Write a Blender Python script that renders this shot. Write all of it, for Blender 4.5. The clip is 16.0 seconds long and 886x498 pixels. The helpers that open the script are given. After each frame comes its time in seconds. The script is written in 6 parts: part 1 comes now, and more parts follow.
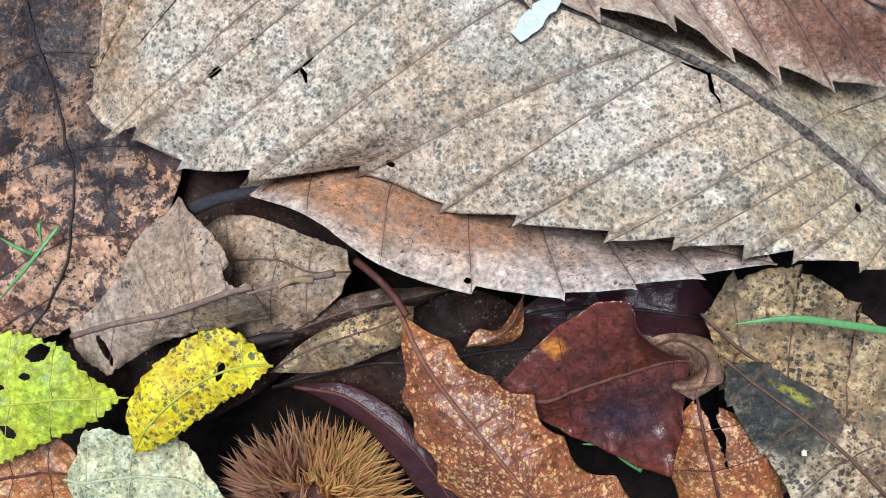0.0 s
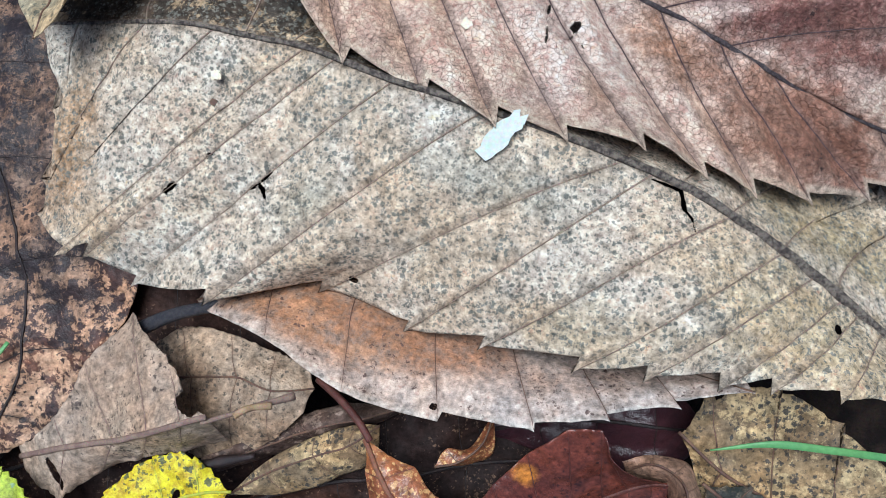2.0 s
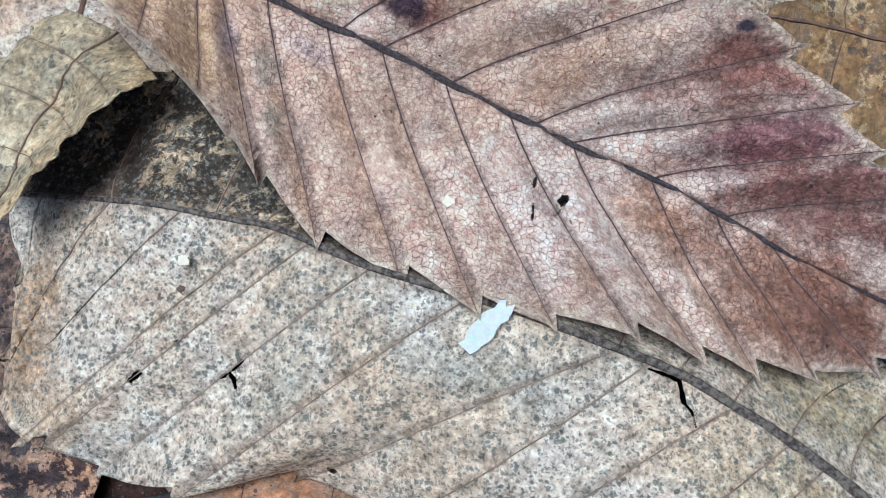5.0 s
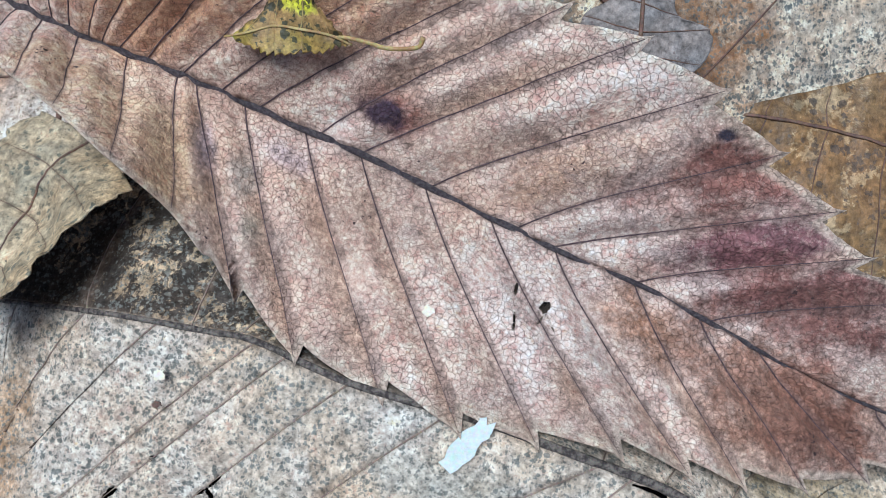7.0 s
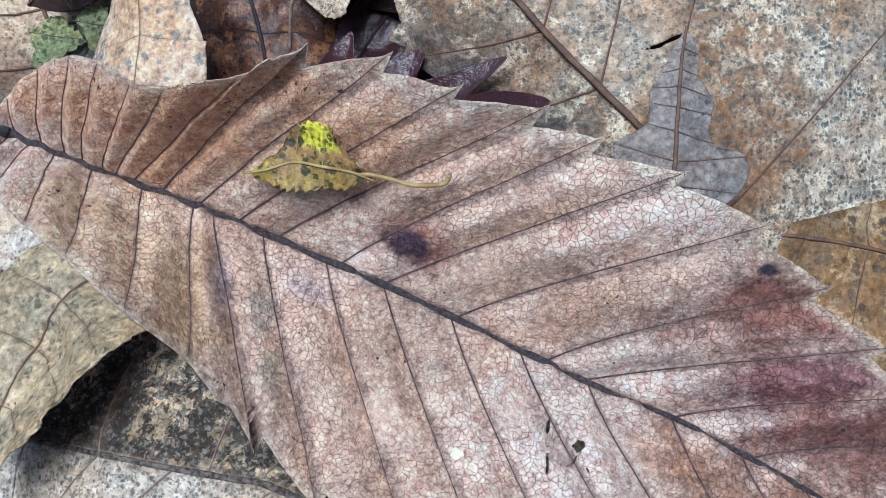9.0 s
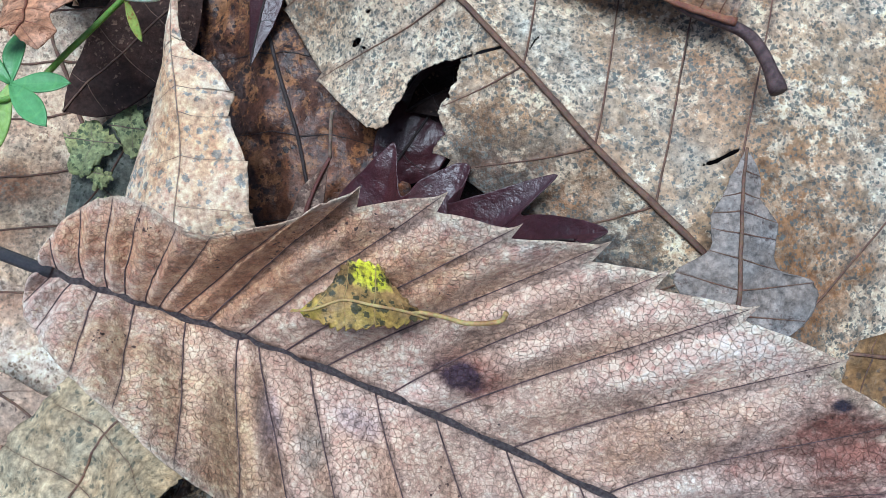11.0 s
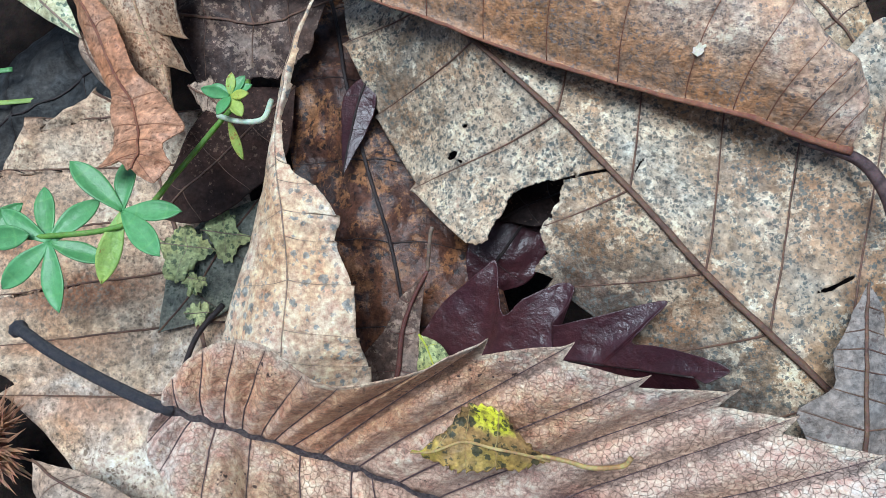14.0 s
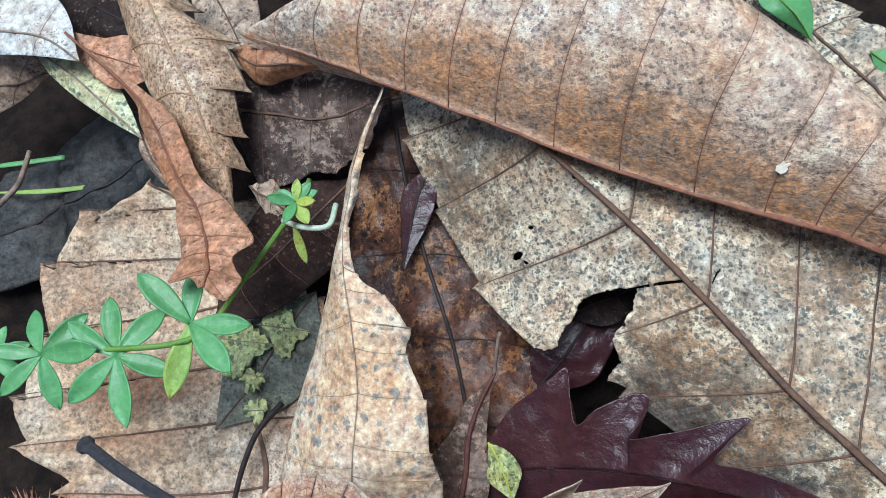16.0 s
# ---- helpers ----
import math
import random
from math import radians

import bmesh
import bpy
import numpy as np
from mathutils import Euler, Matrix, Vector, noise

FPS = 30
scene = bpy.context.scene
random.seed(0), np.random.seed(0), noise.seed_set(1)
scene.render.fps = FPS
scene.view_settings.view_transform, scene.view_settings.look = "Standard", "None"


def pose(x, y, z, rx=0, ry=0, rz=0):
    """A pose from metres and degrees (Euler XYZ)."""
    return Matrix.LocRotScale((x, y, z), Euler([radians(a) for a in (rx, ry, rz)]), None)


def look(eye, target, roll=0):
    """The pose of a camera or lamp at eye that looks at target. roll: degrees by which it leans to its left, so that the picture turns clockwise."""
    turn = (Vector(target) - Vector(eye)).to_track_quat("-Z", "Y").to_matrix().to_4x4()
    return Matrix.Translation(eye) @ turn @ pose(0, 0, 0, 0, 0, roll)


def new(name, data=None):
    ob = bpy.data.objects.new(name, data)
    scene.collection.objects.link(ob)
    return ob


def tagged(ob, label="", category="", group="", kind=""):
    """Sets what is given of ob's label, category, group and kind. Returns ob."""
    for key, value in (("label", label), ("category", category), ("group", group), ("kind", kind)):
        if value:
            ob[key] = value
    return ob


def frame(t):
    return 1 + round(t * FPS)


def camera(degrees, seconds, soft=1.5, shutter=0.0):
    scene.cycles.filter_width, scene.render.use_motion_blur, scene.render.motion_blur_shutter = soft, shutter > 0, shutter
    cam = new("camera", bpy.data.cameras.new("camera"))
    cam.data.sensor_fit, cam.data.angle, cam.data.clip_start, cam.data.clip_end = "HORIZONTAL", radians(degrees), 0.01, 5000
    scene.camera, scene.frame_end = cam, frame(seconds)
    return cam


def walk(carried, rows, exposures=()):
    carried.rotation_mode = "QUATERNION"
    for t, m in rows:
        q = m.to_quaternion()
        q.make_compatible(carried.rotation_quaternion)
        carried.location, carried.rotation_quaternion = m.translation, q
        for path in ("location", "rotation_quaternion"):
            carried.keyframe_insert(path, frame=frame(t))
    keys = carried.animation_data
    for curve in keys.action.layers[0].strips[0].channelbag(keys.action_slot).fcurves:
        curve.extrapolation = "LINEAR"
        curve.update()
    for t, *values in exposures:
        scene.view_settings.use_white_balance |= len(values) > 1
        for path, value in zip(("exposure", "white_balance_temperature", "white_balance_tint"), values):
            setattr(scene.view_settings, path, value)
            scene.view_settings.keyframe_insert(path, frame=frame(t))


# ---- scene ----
cam = camera(61.3, 16.0, soft=0.55)
METRES, EYE, TILT, LEAN, TURN = 0.128, 0.12, -90.0, 0.0, 0.0
ROWS = [
    (0.0, 0.0, 0.0, 0.0, 0.0, 0.0, -0.0),
    (0.5, -0.0002, 0.0033, 0.0429, -0.13, 0.51, 0.13),
    (1.0, 0.0135, 0.0181, 0.0719, -0.35, 0.98, 0.24),
    (1.5, 0.0189, 0.027, 0.0923, -0.43, 1.48, 0.33),
    (2.0, 0.0357, 0.0374, 0.1161, -0.5, 2.03, 0.43),
    (2.5, 0.0356, 0.0353, 0.1354, -0.48, 2.47, 0.55),
    (3.0, 0.0403, 0.0357, 0.1689, -0.44, 3.15, 0.66),
    (3.5, 0.0425, 0.0397, 0.1991, -0.43, 3.79, 0.82),
    (4.0, 0.0418, 0.0457, 0.2257, -0.44, 4.28, 0.97),
    (4.5, 0.0442, 0.0614, 0.2613, -0.51, 4.79, 1.1),
    (5.0, 0.0548, 0.0805, 0.2897, -0.71, 5.13, 1.27),
    (7.5, 0.0778, 0.0818, 0.4225, -0.87, 6.93, 1.91),
    (8.0, 0.073, 0.0911, 0.4517, -0.73, 7.4, 2.03),
    (8.5, 0.0675, 0.1006, 0.4856, -0.59, 7.88, 2.18),
    (9.0, 0.0581, 0.1015, 0.5231, -0.39, 8.41, 2.37),
    (11.5, 0.0119, 0.1115, 0.6687, 1.17, 10.03, 3.21),
    (12.0, 0.0004, 0.0991, 0.6824, 1.54, 10.21, 3.2),
    (12.5, -0.0119, 0.0821, 0.7024, 1.88, 10.48, 3.19),
    (13.0, -0.0281, 0.0755, 0.7274, 2.25, 10.75, 3.19),
    (13.5, -0.0531, 0.072, 0.7573, 2.58, 11.06, 3.19),
    (14.0, -0.0658, 0.0838, 0.7797, 2.79, 11.24, 3.23),
    (14.5, -0.0858, 0.0856, 0.8049, 2.95, 11.61, 3.33),
    (15.0, -0.0948, 0.0846, 0.8346, 3.14, 11.94, 3.44),
    (15.5, -0.1094, 0.0782, 0.8599, 3.17, 12.43, 3.51),
    (16.0, -0.1349, 0.0701, 0.8946, 3.47, 12.73, 3.56),
]
walk(cam, [(t, pose(0, 0, EYE, TILT, LEAN, TURN) @ pose(METRES * x, METRES * y, METRES * z, 90 + pitch, roll, yaw)) for t, x, y, z, yaw, pitch, roll in ROWS],
     exposures=[(0.0, 0.57, 5650, 6), (3.5, 0.45, 5350, 3), (7.5, 0.43, 5220, 4), (11.5, 0.57, 5150, 2), (16.0, 0.58, 5370, 1)])



# ---- light: a soft overcast sky over a woodland floor ----
world = bpy.data.worlds.new("overcast_sky")
scene.world = world
world.use_nodes = True
wn, wl = world.node_tree.nodes, world.node_tree.links
sky = wn.new("ShaderNodeTexSky")
sky.sky_type, sky.sun_disc = "NISHITA", False
sky.sun_elevation, sky.sun_rotation = radians(74), radians(324)
sky.air_density, sky.dust_density, sky.ozone_density = 1.0, 4.0, 1.0
wl.new(sky.outputs["Color"], wn["Background"].inputs["Color"])
wn["Background"].inputs["Strength"].default_value = 0.05
sun = new("sun", bpy.data.lights.new("sun", "SUN"))
sun.data.energy, sun.data.angle, sun.data.color = 2.5, radians(32), (1.0, 0.98, 0.96)
sun.matrix_world = look((-0.28, 0.38, 1.65), (0, 0, 0))

CM = 0.01


# ---- materials ----
def mixer(nt, kind, fac, a, b):
    n = nt.nodes.new("ShaderNodeMix")
    n.data_type, n.blend_type, n.clamp_factor = "RGBA", kind, True
    for sock, v in ((n.inputs["Factor"], fac), (n.inputs[6], a), (n.inputs[7], b)):
        if isinstance(v, (float, int)):
            sock.default_value = v
        elif isinstance(v, tuple):
            sock.default_value = (*v, 1) if len(v) == 3 else v
        else:
            nt.links.new(v, sock)
    return n.outputs[2]


def math_node(nt, op, a, b=0.0, c=0.0):
    n = nt.nodes.new("ShaderNodeMath")
    n.operation = op
    for sock, v in zip(n.inputs, (a, b, c)):
        if isinstance(v, (float, int)):
            sock.default_value = v
        else:
            nt.links.new(v, sock)
    return n.outputs[0]


def ramp(nt, v, lo, hi):
    n = nt.nodes.new("ShaderNodeMapRange")
    n.interpolation_type = "SMOOTHSTEP"
    nt.links.new(v, n.inputs["Value"])
    n.inputs["From Min"].default_value, n.inputs["From Max"].default_value = lo, hi
    return n.outputs["Result"]


def noise_node(nt, vec, scale, detail=4.0, rough=0.55, distort=0.0):
    n = nt.nodes.new("ShaderNodeTexNoise")
    n.inputs["Scale"].default_value, n.inputs["Detail"].default_value = scale, detail
    n.inputs["Roughness"].default_value, n.inputs["Distortion"].default_value = rough, distort
    nt.links.new(vec, n.inputs["Vector"])
    return n


def voronoi(nt, vec, scale, feature="F1"):
    n = nt.nodes.new("ShaderNodeTexVoronoi")
    n.feature = feature
    n.inputs["Scale"].default_value = scale
    nt.links.new(vec, n.inputs["Vector"])
    return n


def fresh(name):
    m = bpy.data.materials.new(name)
    m.use_nodes = True
    nt = m.node_tree
    bsdf = nt.nodes["Principled BSDF"]
    co = nt.nodes.new("ShaderNodeTexCoord").outputs["Object"]
    info = nt.nodes.new("ShaderNodeObjectInfo")
    shift = nt.nodes.new("ShaderNodeVectorMath")
    shift.operation = "MULTIPLY_ADD"
    shift.inputs[1].default_value = (1, 1, 1)
    nt.links.new(co, shift.inputs[0])
    spread = nt.nodes.new("ShaderNodeCombineXYZ")
    r = math_node(nt, "MULTIPLY", info.outputs["Random"], 3.0)
    for i in range(3):
        nt.links.new(r, spread.inputs[i])
    nt.links.new(spread.outputs[0], shift.inputs[2])
    return m, nt, bsdf, shift.outputs[0]


def stain_mask(nt, sep, wobble, place):
    """A stain with an uneven rim, at a station and a share of the half blade's width."""
    x, u, rx, ru, strength = place
    a = math_node(nt, "MULTIPLY", math_node(nt, "SUBTRACT", sep.outputs[0], x), 1.0 / rx)
    b = math_node(nt, "MULTIPLY", math_node(nt, "SUBTRACT", sep.outputs[1], u), 1.0 / ru)
    d = math_node(nt, "SQRT", math_node(nt, "ADD", math_node(nt, "MULTIPLY", a, a), math_node(nt, "MULTIPLY", b, b)))
    d = math_node(nt, "MULTIPLY_ADD", wobble, 1.5, math_node(nt, "SUBTRACT", d, 0.75))
    return math_node(nt, "MULTIPLY", math_node(nt, "SUBTRACT", 1.0, ramp(nt, d, 0.55, 1.2)), strength)


def spot_mask(nt, plan, wobble, place):
    """A stain with an uneven rim, at a place on the lying leaf (cm): x, y, two radii, turn in degrees, strength."""
    x, y, rx, ry, turn, strength = place
    c, q = math.cos(radians(turn)), math.sin(radians(turn))
    dx, dy = math_node(nt, "SUBTRACT", plan.outputs[0], x), math_node(nt, "SUBTRACT", plan.outputs[1], y)
    a = math_node(nt, "MULTIPLY_ADD", dx, c / rx, math_node(nt, "MULTIPLY", dy, q / rx))
    b = math_node(nt, "MULTIPLY_ADD", dx, -q / ry, math_node(nt, "MULTIPLY", dy, c / ry))
    d = math_node(nt, "SQRT", math_node(nt, "ADD", math_node(nt, "MULTIPLY", a, a), math_node(nt, "MULTIPLY", b, b)))
    d = math_node(nt, "MULTIPLY_ADD", wobble, 3.0, math_node(nt, "SUBTRACT", d, 1.5))
    return math_node(nt, "MULTIPLY", math_node(nt, "SUBTRACT", 1.0, ramp(nt, d, 0.2, 1.45)), strength)


def dots(nt, vec, size, share, field, radius=0.5):
    """Single specks, one to a cell, present in a share of the cells that follows the field."""
    cells = voronoi(nt, vec, 1000.0 / size)
    pick = nt.nodes.new("ShaderNodeSeparateColor")
    nt.links.new(cells.outputs["Color"], pick.inputs[0])
    chance = math_node(nt, "MULTIPLY_ADD", math_node(nt, "SUBTRACT", field, 0.5), 2.6, share)
    there = math_node(nt, "LESS_THAN", pick.outputs[0], chance)
    reach = math_node(nt, "MULTIPLY_ADD", pick.outputs[1], radius * 0.7, radius * 0.55)
    edge = math_node(nt, "SUBTRACT", reach, cells.outputs["Distance"])
    return math_node(nt, "MULTIPLY", there, ramp(nt, edge, 0.0, 0.1))


def leaf_material(name, pale, deep, speck=(0.1, 0.1, 0.08), specks=0.4, speck_size=0.7, blotch=(0.12, 0.07, 0.04), blotches=0.3,
                  net=0.3, net_size=1.7, rib=(0.1, 0.06, 0.05), ribs=0.4, rough=0.6, bump=0.4, gloss=0.35, patch=22.0, extra=None, extras=0.0,
                  flake=None, flakes=0.5, flake_scale=260.0, stains=(), rim=None, rims=0.5, grain=0.28, hues=0.3, panel=None, panels=0.6, spots=(), half=None, spot_specks=0.0, ladder=0.0):
    """Dead or living blade: two tones in patches, specks, ragged flaked patches, stains, a net of veinlets, darker along the ribs."""
    m, nt, bsdf, co = fresh(name)
    uv = nt.nodes.new("ShaderNodeUVMap")
    uv.uv_map = "blade"
    sep = nt.nodes.new("ShaderNodeSeparateXYZ")
    nt.links.new(uv.outputs[0], sep.inputs[0])
    big = noise_node(nt, co, patch, 5, 0.6, 0.6).outputs["Fac"]
    mid = noise_node(nt, co, patch * 4.5, 6, 0.65).outputs["Fac"]
    fine = noise_node(nt, co, 1400, 3, 0.6).outputs["Fac"]
    col = mixer(nt, "MIX", ramp(nt, big, 0.36, 0.66), pale, deep)
    if extra:
        tint = noise_node(nt, co, patch * 1.7, 6, 0.62, 1.0).outputs["Color"]
        cs = nt.nodes.new("ShaderNodeSeparateColor")
        nt.links.new(tint, cs.inputs[0])
        col = mixer(nt, "MIX", math_node(nt, "MULTIPLY", ramp(nt, cs.outputs[1], 0.48, 0.62), extras), col, extra)
    col = mixer(nt, "MIX", math_node(nt, "MULTIPLY", ramp(nt, mid, 0.48, 0.68), blotches), col, blotch)
    warp = nt.nodes.new("ShaderNodeVectorMath")
    warp.operation = "MULTIPLY_ADD"
    wob = noise_node(nt, co, 1300, 3, 0.7).outputs["Color"]
    nt.links.new(wob, warp.inputs[0])
    warp.inputs[1].default_value = (0.0013,) * 3
    nt.links.new(co, warp.inputs[2])
    field = noise_node(nt, co, 75, 5, 0.65).outputs["Fac"]
    if panel:
        lane = math_node(nt, "FRACT", sep.outputs[0])
        lane = math_node(nt, "MULTIPLY", ramp(nt, math_node(nt, "MULTIPLY_ADD", field, 0.5, math_node(nt, "SUBTRACT", lane, 0.25)), 0.4, 0.95), ramp(nt, math_node(nt, "ABSOLUTE", sep.outputs[1]), 0.05, 0.4))
        col = mixer(nt, "MIX", math_node(nt, "MULTIPLY", math_node(nt, "MULTIPLY", lane, ramp(nt, big, 0.3, 0.6)), panels), col, panel)
    reach = 0.0
    if spots or half:
        plan_uv = nt.nodes.new("ShaderNodeUVMap")
        plan_uv.uv_map = "plan"
        plan = nt.nodes.new("ShaderNodeSeparateXYZ")
        nt.links.new(plan_uv.outputs[0], plan.inputs[0])
        broken = math_node(nt, "MULTIPLY_ADD", ramp(nt, noise_node(nt, co, 520, 7, 0.78).outputs["Fac"], 0.36, 0.56), 0.5, 0.66)
        drift = math_node(nt, "MULTIPLY_ADD", noise_node(nt, co, 130, 4, 0.6).outputs["Fac"], 0.6, math_node(nt, "MULTIPLY", noise_node(nt, co, 480, 5, 0.75).outputs["Fac"], 0.4))
        for *place, tone in spots:
            mask = math_node(nt, "MULTIPLY", spot_mask(nt, plan, drift, place), broken)
            col = mixer(nt, "MIX", mask, col, tone)
            reach = math_node(nt, "MAXIMUM", mask, reach)
    if flake:
        fl = noise_node(nt, co, flake_scale, 10, 0.78, 0.2).outputs["Fac"]
        both = math_node(nt, "MULTIPLY_ADD", field, 0.45, math_node(nt, "MULTIPLY", fl, 0.75))
        cut = 0.68 - 0.16 * flakes
        col = mixer(nt, "MIX", math_node(nt, "MULTIPLY", ramp(nt, both, cut, cut + 0.025), math_node(nt, "MULTIPLY_ADD", reach, -0.6, 0.9)), col, flake)
    if stains:
        fleck = ramp(nt, noise_node(nt, co, 420, 6, 0.75).outputs["Fac"], 0.34, 0.56)
        fleck = math_node(nt, "MULTIPLY_ADD", fleck, 0.64, 0.42)
    for place in stains:
        col = mixer(nt, "MIX", math_node(nt, "MULTIPLY", stain_mask(nt, sep, mid, place[:5]), fleck), col, place[5])
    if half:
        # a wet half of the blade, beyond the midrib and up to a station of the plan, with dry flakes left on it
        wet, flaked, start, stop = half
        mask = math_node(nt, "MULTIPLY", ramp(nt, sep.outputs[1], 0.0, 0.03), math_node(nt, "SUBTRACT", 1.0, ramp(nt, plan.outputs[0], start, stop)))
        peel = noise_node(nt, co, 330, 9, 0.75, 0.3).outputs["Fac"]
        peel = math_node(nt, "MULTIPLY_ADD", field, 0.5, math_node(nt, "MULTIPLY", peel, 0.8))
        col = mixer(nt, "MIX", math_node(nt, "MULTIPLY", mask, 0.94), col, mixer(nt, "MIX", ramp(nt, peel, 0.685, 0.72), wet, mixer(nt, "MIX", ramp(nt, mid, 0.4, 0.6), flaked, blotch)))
    if specks:
        blot = ramp(nt, noise_node(nt, co, 900, 3, 0.7).outputs["Fac"], 0.33, 0.43)
        crowd = math_node(nt, "MULTIPLY_ADD", reach, spot_specks, field)
        mask = dots(nt, warp.outputs[0], speck_size, specks, crowd)
        col = mixer(nt, "MIX", math_node(nt, "MULTIPLY", math_node(nt, "MULTIPLY", mask, blot), 0.92), col, speck)
        mask = dots(nt, warp.outputs[0], speck_size * 0.62, specks * 1.05, mid)
        col = mixer(nt, "MIX", math_node(nt, "MULTIPLY", mask, 0.75), col, speck)
    # veinlets
    bent = nt.nodes.new("ShaderNodeVectorMath")
    bent.operation = "MULTIPLY_ADD"
    nt.links.new(noise_node(nt, co, 700, 2, 0.5).outputs["Color"], bent.inputs[0])
    bent.inputs[1].default_value = (0.0006,) * 3
    nt.links.new(co, bent.inputs[2])
    web = voronoi(nt, bent.outputs[0], 1000.0 / net_size, "DISTANCE_TO_EDGE").outputs["Distance"]
    web2 = voronoi(nt, bent.outputs[0], 2300.0 / net_size, "DISTANCE_TO_EDGE").outputs["Distance"]
    line = math_node(nt, "SUBTRACT", 1.0, ramp(nt, web, 0.0, 0.055))
    line2 = math_node(nt, "SUBTRACT", 1.0, ramp(nt, web2, 0.0, 0.085))
    veinlet = math_node(nt, "MAXIMUM", math_node(nt, "MULTIPLY", line, ramp(nt, mid, 0.25, 0.5)), math_node(nt, "MULTIPLY", math_node(nt, "MULTIPLY", line2, 0.6), ramp(nt, field, 0.4, 0.6)))
    col = mixer(nt, "MIX", math_node(nt, "MULTIPLY", veinlet, net if net > 0.25 else net * 0.5), col, rib)
    if ladder:
        # cross veins from rib to rib
        rungs = nt.nodes.new("ShaderNodeCombineXYZ")
        nt.links.new(math_node(nt, "MULTIPLY_ADD", field, 0.5, math_node(nt, "MULTIPLY", sep.outputs[0], 1.6)), rungs.inputs[0])
        nt.links.new(math_node(nt, "MULTIPLY_ADD", mid, 1.4, math_node(nt, "MULTIPLY", sep.outputs[1], 15.0)), rungs.inputs[1])
        rung = voronoi(nt, rungs.outputs[0], 1.0, "DISTANCE_TO_EDGE").outputs["Distance"]
        rung = math_node(nt, "MULTIPLY", math_node(nt, "SUBTRACT", 1.0, ramp(nt, rung, 0.0, 0.075)), ramp(nt, noise_node(nt, co, 260, 3, 0.6).outputs["Fac"], 0.4, 0.6))
        col = mixer(nt, "MIX", math_node(nt, "MULTIPLY", rung, ladder), col, rib)
    # tone along the ribs
    off = math_node(nt, "ABSOLUTE", math_node(nt, "SUBTRACT", math_node(nt, "FRACT", math_node(nt, "ADD", sep.outputs[0], 0.5)), 0.5))
    across = math_node(nt, "ABSOLUTE", sep.outputs[1])
    near = math_node(nt, "MAXIMUM", math_node(nt, "SUBTRACT", 1.0, ramp(nt, off, 0.0, 0.07)), math_node(nt, "SUBTRACT", 1.0, ramp(nt, across, 0.0, 0.06)))
    near = math_node(nt, "MULTIPLY", near, ramp(nt, mid, 0.2, 0.5))
    col = mixer(nt, "MIX", math_node(nt, "MULTIPLY", near, ribs), col, rib)
    if rim:
        col = mixer(nt, "MIX", math_node(nt, "MULTIPLY", ramp(nt, math_node(nt, "MULTIPLY_ADD", mid, 0.04, across), 0.945, 0.995), rims), col, rim)
    # drifting hues, warm to cool
    for scale, share in ((60, hues), (300, hues * 0.5)):
        drift = ramp(nt, noise_node(nt, co, scale, 4, 0.6).outputs["Fac"], 0.34, 0.66)
        col = mixer(nt, "OVERLAY", share, col, mixer(nt, "MIX", drift, (0.60, 0.49, 0.39), (0.43, 0.51, 0.575)))
    # grain at two sizes
    soft = noise_node(nt, co, 420, 4, 0.7).outputs["Fac"]
    sharp = noise_node(nt, co, 1150, 3, 0.65).outputs["Fac"]
    for source, gain, share in ((soft, 3.0, grain * 1.4), (sharp, 3.4, grain * 1.15)):
        grey = nt.nodes.new("ShaderNodeCombineColor")
        sf = math_node(nt, "MULTIPLY_ADD", math_node(nt, "SUBTRACT", source, 0.5), gain, 0.5)
        for i in range(3):
            nt.links.new(sf, grey.inputs[i])
        col = mixer(nt, "OVERLAY", share, col, grey.outputs[0])
    nt.links.new(col, bsdf.inputs["Base Color"])
    rr = nt.nodes.new("ShaderNodeMapRange")
    nt.links.new(mid, rr.inputs["Value"])
    rr.inputs["To Min"].default_value, rr.inputs["To Max"].default_value = rough - 0.12, min(1.0, rough + 0.14)
    nt.links.new(rr.outputs["Result"], bsdf.inputs["Roughness"])
    bsdf.inputs["Specular IOR Level"].default_value = gloss
    h = math_node(nt, "ADD", math_node(nt, "MULTIPLY", veinlet, -0.45 * net), math_node(nt, "MULTIPLY", fine, 0.12))
    h = math_node(nt, "ADD", h, math_node(nt, "ADD", math_node(nt, "MULTIPLY", mid, 1.2), math_node(nt, "MULTIPLY", soft, 0.9)))
    bp = nt.nodes.new("ShaderNodeBump")
    bp.inputs["Strength"].default_value, bp.inputs["Distance"].default_value = bump, 0.0011
    nt.links.new(h, bp.inputs["Height"])
    nt.links.new(bp.outputs[0], bsdf.inputs["Normal"])
    return m


